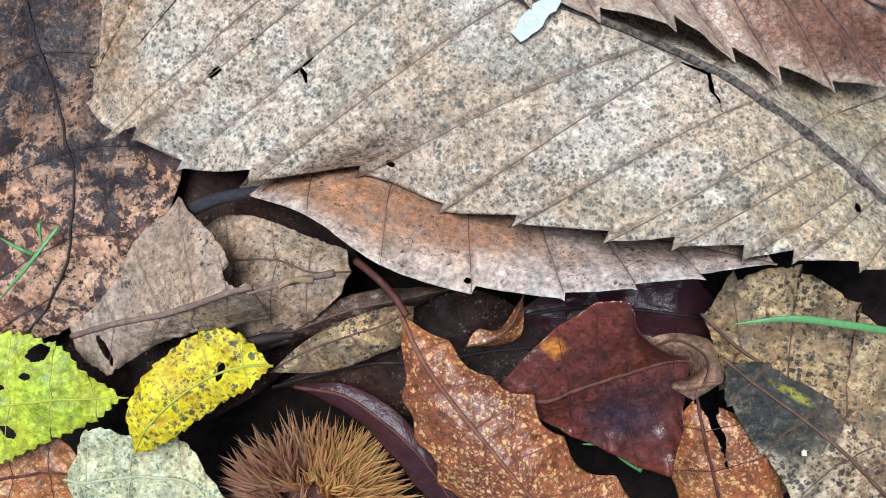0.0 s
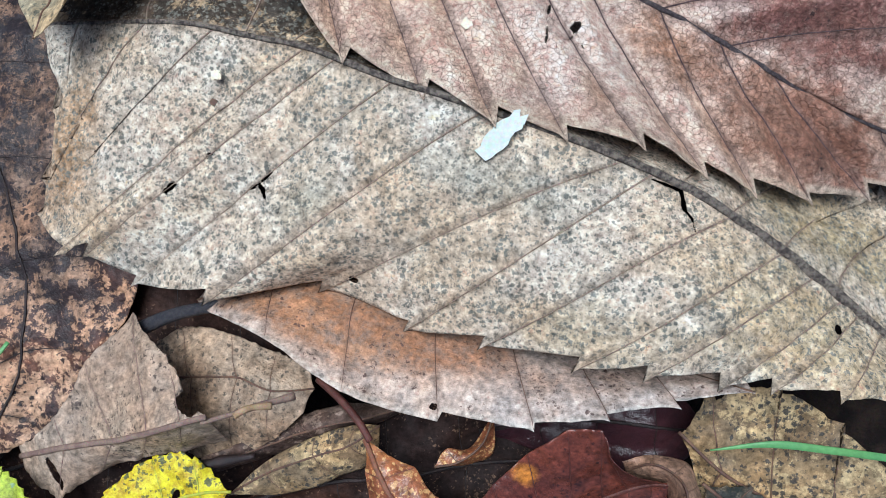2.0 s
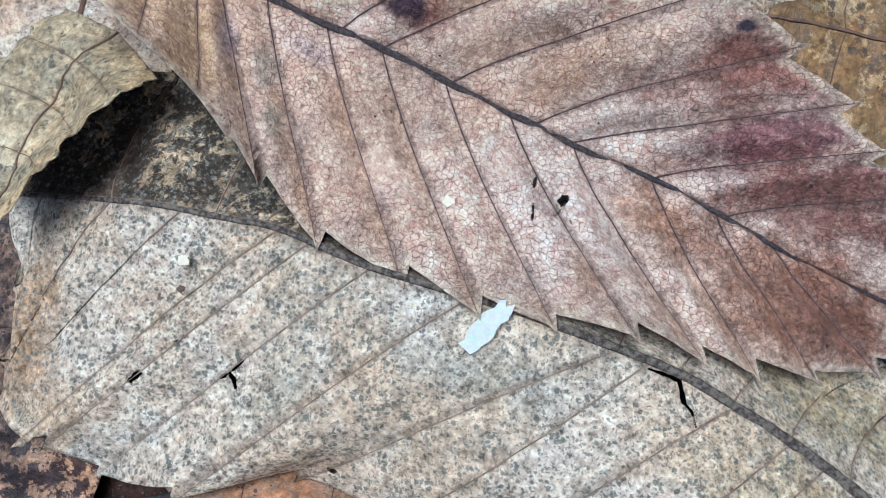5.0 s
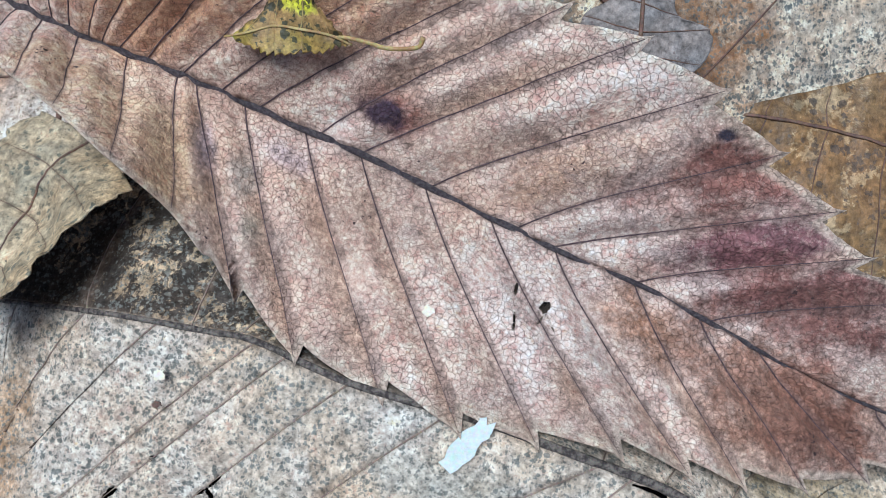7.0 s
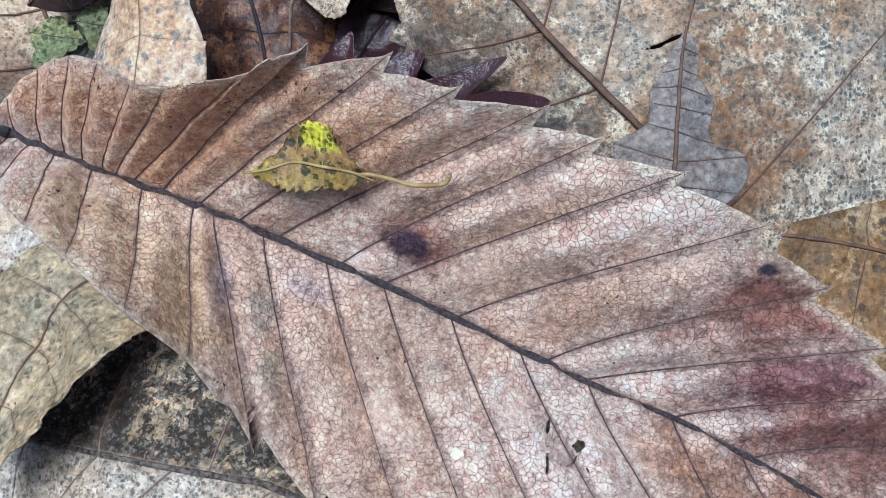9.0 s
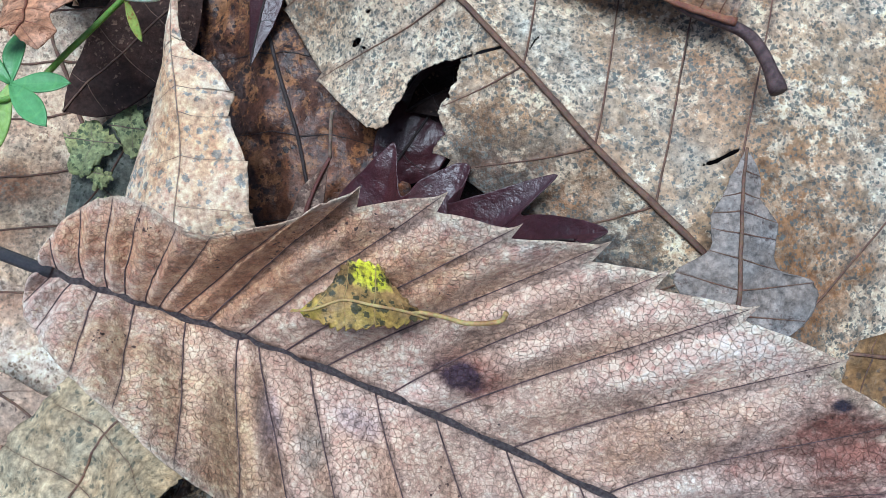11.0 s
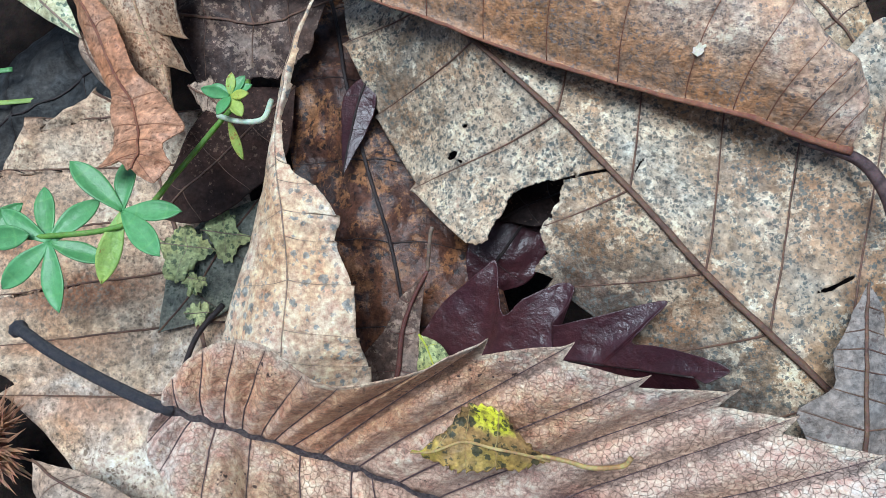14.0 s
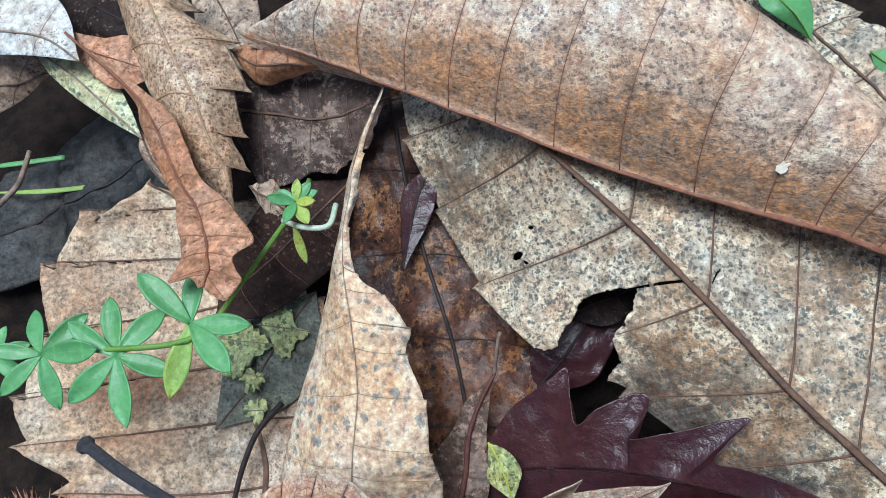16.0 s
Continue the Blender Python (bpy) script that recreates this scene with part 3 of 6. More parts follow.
M_RUST = leaf_material("orange_brown_blade", (0.40, 0.155, 0.05), (0.21, 0.068, 0.032), speck=(0.58, 0.34, 0.14), specks=0.42, speck_size=0.85, blotch=(0.13, 0.04, 0.03), blotches=0.5, net=0.06, rib=(0.16, 0.055, 0.04), rough=0.36, gloss=0.55, bump=0.4)
M_MAROON = leaf_material("dark_red_glossy_blade", (0.24, 0.062, 0.034), (0.10, 0.028, 0.02), speck=(0.04, 0.015, 0.015), specks=0.06, blotch=(0.045, 0.022, 0.026), blotches=0.5, net=0.06, rib=(0.03, 0.012, 0.012), rough=0.27, gloss=0.6, bump=0.25, spots=[(1.84, -1.59, 0.20, 0.15, 0, 1.2, (0.50, 0.19, 0.03)), (3.15, -2.89, 0.8, 0.5, -10, 0.9, (0.035, 0.022, 0.032))])
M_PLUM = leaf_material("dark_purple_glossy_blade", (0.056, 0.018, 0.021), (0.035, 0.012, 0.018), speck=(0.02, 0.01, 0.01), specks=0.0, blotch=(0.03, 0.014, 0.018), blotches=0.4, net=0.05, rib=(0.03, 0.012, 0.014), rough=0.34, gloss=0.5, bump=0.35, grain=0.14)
M_MOTTLE = leaf_material("beige_dark_mottled_blade", (0.32, 0.21, 0.10), (0.14, 0.10, 0.065), speck=(0.05, 0.045, 0.04), specks=0.35, speck_size=1.0, blotch=(0.30, 0.18, 0.07), blotches=0.5, net=0.12, rib=(0.12, 0.08, 0.05), rough=0.55, extra=(0.10, 0.085, 0.07), extras=0.5, gloss=0.22, flake=(0.46, 0.33, 0.17), flakes=0.5)
M_MOULD = leaf_material("mouldy_tan_blade", (0.33, 0.235, 0.135), (0.17, 0.125, 0.085), speck=(0.05, 0.045, 0.04), specks=0.4, speck_size=1.0, blotch=(0.30, 0.18, 0.07), blotches=0.4, net=0.12, rib=(0.12, 0.08, 0.05), rough=0.5, flake=(0.52, 0.41, 0.27), flakes=0.55, gloss=0.2, stains=((1.0, 0.1, 1.6, 1.8, 1.0, (0.028, 0.032, 0.026)), (1.6, 0.0, 1.2, 1.0, 0.9, (0.03, 0.03, 0.026)), (1.6, 0.5, 0.4, 0.2, 0.7, (0.3, 0.26, 0.03))))
M_CREAM = leaf_material("cream_mottled_blade", (0.47, 0.385, 0.285), (0.33, 0.215, 0.115), speck=(0.10, 0.105, 0.095), specks=0.5, speck_size=0.75, blotch=(0.36, 0.185, 0.075), blotches=0.6, net=0.08, rib=(0.17, 0.10, 0.07), ribs=0.4, rough=0.55, extra=(0.20, 0.205, 0.185), extras=0.5, patch=26, flake=(0.62, 0.52, 0.375), flakes=0.47, bump=0.45, spots=[(1.1, 11.2, 1.5, 0.7, -50, 1.3, (0.085, 0.06, 0.045)), (2.4, 10.1, 1.4, 0.6, -45, 1.3, (0.06, 0.045, 0.035)), (0.9, 12.3, 0.5, 0.5, 0, 0.6, (0.20, 0.115, 0.055)), (-1.7, 14.9, 0.6, 1.4, 20, 0.7, (0.17, 0.105, 0.06)),
           (0.9, 13.05, 0.5, 0.22, 0, 0.8, (0.22, 0.13, 0.065)), (2.0, 13.4, 0.6, 1.1, 20, 0.6, (0.42, 0.44, 0.39)), (2.3, 11.0, 0.5, 0.8, -40, 0.7, (0.30, 0.16, 0.075)), (4.6, 12.0, 0.5, 1.4, 10, 0.6, (0.30, 0.18, 0.10)), (5.3, 9.6, 1.1, 1.9, 0, 1.1, (0.22, 0.115, 0.05)), (3.4, 13.0, 1.2, 0.4, -45, 0.6, (0.15, 0.09, 0.055))], ladder=0.22)
M_CURL = leaf_material("cream_pink_curled_blade", (0.68, 0.535, 0.40), (0.56, 0.385, 0.235), speck=(0.25, 0.25, 0.23), specks=0.22, speck_size=1.6, blotch=(0.50, 0.32, 0.19), blotches=0.5, net=0.04, patch=45, rib=(0.3, 0.2, 0.12), ribs=0.3, rough=0.6, bump=0.55, rim=(0.45, 0.33, 0.22), rims=0.4, ladder=0.15)
M_OCHRE = leaf_material("ochre_grey_blade", (0.55, 0.435, 0.275), (0.43, 0.31, 0.17), speck=(0.13, 0.125, 0.09), specks=0.16, speck_size=1.2, blotch=(0.28, 0.21, 0.12), blotches=0.5, net=0.12, rib=(0.12, 0.085, 0.05), ribs=0.4, rough=0.6, extra=(0.24, 0.20, 0.13), extras=0.6, bump=0.6, ladder=0.25)
M_COPPER = leaf_material("coppery_tan_blade", (0.64, 0.48, 0.36), (0.50, 0.30, 0.17), speck=(0.22, 0.175, 0.15), specks=0.24, speck_size=0.68, blotch=(0.56, 0.45, 0.34), blotches=0.5, net=0.1, rib=(0.2, 0.11, 0.075), ribs=0.35, rough=0.5, bump=0.6, extra=(0.60, 0.51, 0.42), extras=0.5, panel=(0.38, 0.19, 0.09), panels=0.35, stains=((8.0, 0.0, 12.0, 0.36, 0.75, (0.36, 0.165, 0.06)), (13.0, 0.7, 2.0, 0.35, 0.5, (0.40, 0.2, 0.09))), ladder=0.2)
M_ASH = leaf_material("ash_grey_oak_blade", (0.262, 0.232, 0.208), (0.20, 0.172, 0.152), speck=(0.12, 0.09, 0.08), specks=0.05, blotch=(0.32, 0.30, 0.29), blotches=0.3, net=0.25, rib=(0.13, 0.085, 0.07), rough=0.6)
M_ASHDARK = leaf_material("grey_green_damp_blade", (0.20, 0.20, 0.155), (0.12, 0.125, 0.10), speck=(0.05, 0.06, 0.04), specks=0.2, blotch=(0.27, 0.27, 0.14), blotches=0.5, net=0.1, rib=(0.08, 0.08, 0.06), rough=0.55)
M_TANGREY = leaf_material("tan_grey_blade", (0.44, 0.335, 0.245), (0.34, 0.235, 0.15), speck=(0.1, 0.08, 0.06), specks=0.1, blotch=(0.27, 0.155, 0.08), blotches=0.5, net=0.15, rib=(0.15, 0.1, 0.07), rough=0.6, bump=0.6, ladder=0.25)
M_WHITE = leaf_material("whitish_grey_blade", (0.56, 0.54, 0.51), (0.46, 0.42, 0.38), speck=(0.12, 0.12, 0.11), specks=0.05, blotch=(0.40, 0.36, 0.32), blotches=0.3, net=0.1, rib=(0.3, 0.25, 0.2), rough=0.55)
M_AMBER = leaf_material("amber_brown_blade", (0.20, 0.115, 0.045), (0.11, 0.055, 0.022), speck=(0.07, 0.05, 0.035), specks=0.16, speck_size=1.6, blotch=(0.16, 0.09, 0.04), blotches=0.5, net=0.12, rib=(0.2, 0.12, 0.05), rough=0.5, flake=(0.36, 0.25, 0.13), flakes=0.3)
M_SAND = leaf_material("pale_sandy_blade", (0.58, 0.455, 0.325), (0.48, 0.32, 0.19), speck=(0.22, 0.16, 0.11), specks=0.25, speck_size=0.8, blotch=(0.28, 0.17, 0.10), blotches=0.35, net=0.1, rib=(0.2, 0.11, 0.07), ribs=0.45, rough=0.6, extra=(0.64, 0.62, 0.57), extras=0.45, bump=0.6, panel=(0.30, 0.15, 0.08), panels=0.8, ladder=0.22, spots=[(-8.37, 12.38, 1.5, 0.45, 8, 1.0, (0.26, 0.12, 0.06)), (-9.47, 14.1, 1.2, 0.3, 8, 0.7, (0.32, 0.17, 0.09)), (-8.37, 11.08, 1.4, 0.3, 10, 0.7, (0.30, 0.17, 0.10))], spot_specks=0.25)
M_GINGER = leaf_material("ginger_oak_blade", (0.45, 0.24, 0.145), (0.33, 0.155, 0.08), speck=(0.17, 0.07, 0.035), specks=0.06, blotch=(0.48, 0.31, 0.22), blotches=0.4, net=0.15, rib=(0.24, 0.12, 0.05), rough=0.5)
M_STRAW = leaf_material("straw_ginger_speckled_blade", (0.50, 0.36, 0.24), (0.38, 0.22, 0.12), speck=(0.2, 0.09, 0.05), specks=0.45, speck_size=0.6, blotch=(0.60, 0.48, 0.36), blotches=0.5, net=0.15, rib=(0.34, 0.2, 0.1), rough=0.55, rim=(0.62, 0.52, 0.38), ladder=0.2)
M_UMBER = leaf_material("dark_umber_blade", (0.10, 0.062, 0.047), (0.05, 0.031, 0.026), speck=(0.24, 0.17, 0.12), specks=0.12, speck_size=0.9, blotch=(0.04, 0.028, 0.026), blotches=0.5, net=0.08, rib=(0.03, 0.02, 0.015), rough=0.55, flake=(0.24, 0.165, 0.125), flakes=0.32, gloss=0.22)
# dark brown blade, its base darkened further to carry the shade of deep gaps
M_SHADE = leaf_material("shade_darkened_brown_blade", (0.045, 0.022, 0.016), (0.02, 0.012, 0.011), speck=(0.15, 0.09, 0.06), specks=0.05, blotch=(0.025, 0.017, 0.016), blotches=0.5, net=0.08, rib=(0.03, 0.02, 0.015), rough=0.6, gloss=0.12)
M_OLIVE = leaf_material("yellow_olive_spotted_blade", (0.44, 0.38, 0.035), (0.30, 0.17, 0.06), speck=(0.04, 0.04, 0.02), specks=0.3, speck_size=1.3, blotch=(0.26, 0.15, 0.04), blotches=0.4, net=0.1, rib=(0.25, 0.17, 0.06), rough=0.5, extra=(0.30, 0.19, 0.05), extras=0.6, patch=60, stains=((2.2, -0.75, 0.8, 0.4, 0.95, (0.72, 0.68, 0.03)), (4.8, 0.0, 0.3, 0.8, 0.9, (0.3, 0.6, 0.05))))
M_GREEN = leaf_material("fresh_green_blade", (0.125, 0.32, 0.12), (0.09, 0.25, 0.085), speck=(0.1, 0.28, 0.07), specks=0.0, blotch=(0.13, 0.34, 0.09), blotches=0.3, net=0.1, rib=(0.17, 0.38, 0.12), ribs=0.4, rough=0.42, gloss=0.45, bump=0.2, grain=0.07, hues=0.12)
M_YGREEN = leaf_material("yellowing_green_blade", (0.40, 0.46, 0.08), (0.23, 0.38, 0.09), speck=(0.3, 0.2, 0.05), specks=0.05, blotch=(0.48, 0.45, 0.1), blotches=0.5, net=0.1, rib=(0.3, 0.4, 0.1), rough=0.45, grain=0.1, hues=0.2)
R_GRIT = plain_material("gritty_grey_midrib", (0.30, 0.25, 0.20), (0.07, 0.055, 0.05), 1300, 0.75, 0.8)
R_SLATEGRIT = plain_material("gritty_slate_midrib", (0.085, 0.065, 0.07), (0.17, 0.14, 0.14), 1700, 0.6, 1.0)
R_DARK = plain_material("dark_purple_brown_rib", (0.12, 0.075, 0.072), (0.05, 0.03, 0.032), 900, 0.55)
R_TAN = plain_material("tan_rib", (0.32, 0.24, 0.175), (0.17, 0.12, 0.09), 500, 0.65)
R_BROWN = plain_material("brown_rib", (0.17, 0.095, 0.06), (0.10, 0.055, 0.04), 500, 0.5)
R_BLACK = plain_material("blackish_rib", (0.02, 0.014, 0.014), (0.035, 0.022, 0.02), 500, 0.45)
R_DUSKRIB = plain_material("dusky_purple_rib", (0.20, 0.125, 0.105), (0.29, 0.20, 0.15), 700, 0.7)
R_PALEGREEN = plain_material("pale_green_rib", (0.55, 0.54, 0.34), (0.46, 0.48, 0.30), 400, 0.6)
R_LIME = plain_material("lime_rib", (0.50, 0.50, 0.06), (0.42, 0.44, 0.05), 400, 0.5)
R_YELLOW = plain_material("yellow_stalk", (0.46, 0.34, 0.13), (0.33, 0.2, 0.08), 400, 0.5)
R_PALE = plain_material("straw_rib", (0.45, 0.31, 0.19), (0.33, 0.2, 0.11), 500, 0.6)
R_RUST = plain_material("rust_rib", (0.26, 0.11, 0.06), (0.17, 0.065, 0.04), 500, 0.5)
R_RED = plain_material("red_brown_stalk", (0.13, 0.045, 0.035), (0.08, 0.028, 0.022), 500, 0.45)
R_GREEN = plain_material("green_stem", (0.12, 0.24, 0.03), (0.17, 0.30, 0.06), 400, 0.4)
R_SLATE = plain_material("slate_dark_stalk", (0.05, 0.05, 0.062), (0.09, 0.082, 0.088), 1400, 0.55, 0.8)
M_CHIP = plain_material("white_chip", (0.58, 0.63, 0.58), (0.66, 0.69, 0.64), 300, 0.5)
M_FLECK = plain_material("cream_fleck", (0.72, 0.64, 0.48), (0.78, 0.71, 0.56), 300, 0.6)
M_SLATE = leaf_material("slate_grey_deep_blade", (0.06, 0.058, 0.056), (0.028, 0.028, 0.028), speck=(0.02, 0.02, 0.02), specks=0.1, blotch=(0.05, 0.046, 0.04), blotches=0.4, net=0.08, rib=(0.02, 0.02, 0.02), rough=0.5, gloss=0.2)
M_SOIL = plain_material("black_leaf_mould", (0.012, 0.009, 0.008), (0.028, 0.019, 0.015), 220, 0.9, 1.0, 0.1)
M_SPINE = plain_material("straw_orange_spines", (0.64, 0.38, 0.14), (0.42, 0.20, 0.07), 90, 0.5)
M_SPINE_B = plain_material("brown_spines", (0.34, 0.16, 0.09), (0.48, 0.27, 0.16), 90, 0.5)

# ---- ground ----
def ground_sheet():
    k = np.linspace(-1, 1, 181)
    ax = np.sign(k) * (np.abs(k) * 0.22 + 60.0 * np.abs(k) ** 14)
    verts = []
    for y in ax:
        for x in ax:
            near = math.exp(-(x * x + (y - 0.07) ** 2) / 0.09)
            z = -0.047 + near * (0.006 * noise.noise(Vector((x * 30, y * 30, 0))) + 0.003 * noise.noise(Vector((x * 110, y * 110, 3))))
            verts.append((x, y + 0.07, z))
    n = len(ax)
    faces = [(i * n + j, i * n + j + 1, (i + 1) * n + j + 1, (i + 1) * n + j) for i in range(n - 1) for j in range(n - 1)]
    ob = mesh_object("ground", verts, faces, M_SOIL)
    tagged(ob, "dark damp leaf mould on a woodland floor", "ground", kind="structure")

ground_sheet()

LITTER = "fallen leaves"

# ---- lower part of the litter ----
GREY_RIBS = [(0.0, 8.60, -1.60, 0.30, 0.1), (0.35, 6.95, -0.55, 0.90, 0.2), (0.64, 6.15, -0.30, 1.00, 0.2), (0.80, 5.21, -0.18, 1.00, 0.2), (0.94, 4.51, -0.13, 0.90, 0.25), (1.27, 3.43, 0.02, 0.90, 0.3),
             (1.97, 2.49, 0.12, 0.60, 0.4), (2.96, 1.16, 0.40, 0.00, 0.5), (4.51, -0.02, 0.63, -0.50, 0.5), (4.98, -1.42, 1.27, -0.75, 0.35), (6.20, -3.18, 1.11, -0.35, 0.1), (7.0, -4.52, 1.40, -0.90, 0.0),
             (7.6, -5.24, 1.84, -0.65, 0.0), (7.99, -5.72, 1.88, -0.70, 0.0), (9.57, -6.22, 2.55, -1.05, 0.0), (10.3, -6.10, 3.10, -1.00, 0.0), (11.0, -5.90, 4.26, -0.95, 0.0), (12.0, -6.15, 5.20, -1.25, 0.0)]
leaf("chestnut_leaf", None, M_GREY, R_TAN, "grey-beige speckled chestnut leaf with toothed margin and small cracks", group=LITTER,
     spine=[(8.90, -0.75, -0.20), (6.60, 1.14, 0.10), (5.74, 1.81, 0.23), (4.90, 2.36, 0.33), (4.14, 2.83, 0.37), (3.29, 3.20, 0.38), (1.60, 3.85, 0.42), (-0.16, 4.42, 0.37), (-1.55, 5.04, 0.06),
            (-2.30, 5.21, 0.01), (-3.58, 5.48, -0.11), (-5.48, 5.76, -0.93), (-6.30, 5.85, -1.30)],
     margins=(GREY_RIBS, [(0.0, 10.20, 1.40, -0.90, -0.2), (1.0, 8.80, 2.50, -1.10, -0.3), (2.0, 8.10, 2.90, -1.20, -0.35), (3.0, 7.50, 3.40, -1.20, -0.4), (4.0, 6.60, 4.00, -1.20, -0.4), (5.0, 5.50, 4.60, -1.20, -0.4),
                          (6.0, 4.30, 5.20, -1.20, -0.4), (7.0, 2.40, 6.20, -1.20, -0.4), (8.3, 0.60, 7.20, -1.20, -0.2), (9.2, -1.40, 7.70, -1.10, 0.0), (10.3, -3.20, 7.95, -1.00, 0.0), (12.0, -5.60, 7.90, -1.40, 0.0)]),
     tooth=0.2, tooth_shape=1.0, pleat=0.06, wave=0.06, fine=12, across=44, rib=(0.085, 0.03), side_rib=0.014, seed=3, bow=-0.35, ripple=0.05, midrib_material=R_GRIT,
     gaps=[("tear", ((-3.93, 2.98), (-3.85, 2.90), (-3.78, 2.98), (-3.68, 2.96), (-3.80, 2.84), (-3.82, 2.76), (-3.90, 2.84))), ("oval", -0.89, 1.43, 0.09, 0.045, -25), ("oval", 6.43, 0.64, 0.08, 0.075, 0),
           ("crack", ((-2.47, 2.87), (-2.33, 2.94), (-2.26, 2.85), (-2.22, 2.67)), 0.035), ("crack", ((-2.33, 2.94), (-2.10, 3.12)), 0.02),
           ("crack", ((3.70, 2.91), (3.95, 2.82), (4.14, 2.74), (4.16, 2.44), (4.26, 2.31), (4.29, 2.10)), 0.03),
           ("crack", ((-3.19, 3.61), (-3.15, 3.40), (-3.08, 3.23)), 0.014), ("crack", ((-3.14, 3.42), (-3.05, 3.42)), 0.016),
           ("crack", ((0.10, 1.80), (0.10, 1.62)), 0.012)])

PINK_LOW = [(0.0, -5.22, 9.98, 0.80, 0.0), (0.15, -5.32, 9.60, 0.85, 0.0), (0.35, -5.13, 9.21, 0.90, 0.0), (0.61, -4.47, 8.62, 1.30, 0.0), (1.01, -3.85, 8.15, 1.45, -0.1), (1.55, -3.10, 7.44, 1.45, -0.15),
            (2.11, -2.48, 6.81, 1.00, -0.1), (2.32, -1.72, 5.66, 0.55, 0.0), (2.87, -0.95, 4.79, 0.30, -0.1), (3.45, 0.26, 4.21, 0.48, -0.32), (3.99, 1.30, 3.75, 0.60, -0.36), (4.92, 2.35, 3.53, 0.62, -0.34),
            (6.02, 3.47, 3.37, 0.75, -0.32), (7.04, 4.52, 3.00, 0.30, -0.2), (7.98, 5.41, 2.74, 0.00, -0.1), (9.00, 6.38, 2.63, -0.20, 0.0), (9.96, 7.41, 2.69, -0.45, 0.0), (11.0, 8.60, 2.60, -0.50, 0.0), (12.0, 10.5, 2.60, -0.50, 0.0)]
PINK_HIGH = [(0.0, -5.15, 10.15, 0.82, 0.0), (0.2, -4.95, 10.45, 0.95, 0.0), (0.47, -4.48, 10.80, 1.06, 0.1), (0.71, -3.98, 10.88, 1.30, 0.1), (0.9, -3.55, 10.74, 1.40, 0.1), (1.1, -3.02, 10.36, 1.62, 0.0), (1.25, -2.54, 10.17, 1.72, 0.0),
             (1.45, -1.58, 10.29, 1.80, 0.0), (1.75, -0.78, 10.58, 1.88, 0.0), (2.15, 0.24, 10.49, 1.73, 0.0), (2.60, 1.11, 10.06, 1.72, 0.0), (3.00, 2.21, 9.83, 1.40, 0.0), (3.57, 2.98, 9.47, 1.18, 0.0), (3.99, 4.03, 8.96, 1.20, 0.0),
             (4.99, 5.14, 8.27, 1.02, 0.0), (6.42, 6.03, 7.45, 0.70, 0.0), (6.99, 6.77, 6.61, 0.63, 0.0), (7.99, 7.25, 5.94, 0.45, 0.0), (9.18, 8.10, 5.30, 0.20, 0.0), (12.0, 10.5, 2.62, -0.50, 0.0)]
b = leaf("chestnut_leaf", None, M_PINK, R_DARK, "pinkish-brown chestnut leaf with dark midrib and sharp teeth", group=LITTER,
         spine=[(-5.12, 10.06, 0.82), (-4.08, 9.62, 0.31), (-2.85, 9.14, -0.02), (-1.57, 8.57, -0.19), (0.00, 7.82, -0.25), (1.03, 7.29, -0.29), (1.92, 6.81, -0.33), (2.86, 6.31, -0.31), (4.10, 5.73, -0.29),
                (5.00, 5.21, -0.29), (5.93, 4.65, -0.29), (7.60, 3.75, -0.33), (10.50, 2.60, -0.50)],
         margins=(PINK_LOW, PINK_HIGH), tooth=0.2, tooth2=0.22, tooth_from=(6.5, 7.5), tooth_shape=1.1, bow=0.55, pleat=0.16, wave=0.06, fine=12, across=42, rib=(0.066, 0.034), side_rib=0.0125, seed=7,
         ripple=0.04, midrib_material=R_SLATEGRIT,
         gaps=[("tear", ((2.66, 5.52), (2.74, 5.48), (2.78, 5.40), (2.70, 5.30), (2.64, 5.28), (2.62, 5.40))), ("crack", ((2.66, 5.28), (2.58, 5.18), (2.45, 5.12)), 0.014), ("crack", ((2.72, 5.26), (2.80, 5.03)), 0.012),
               ("crack", ((2.30, 5.78), (2.25, 5.60)), 0.03), ("crack", ((2.23, 5.45), (2.20, 5.25), (2.16, 5.00)), 0.018)])
tube("petiole", [(-5.00, 10.01, 0.78), (-5.25, 10.11, 0.84), (-6.30, 10.55, 0.35), (-7.20, 11.00, -0.00), (-7.70, 11.30, -0.20), (-7.90, 11.40, -0.30)], 0.084, 0.10, R_SLATE, b, knob=0.05, steps=40)

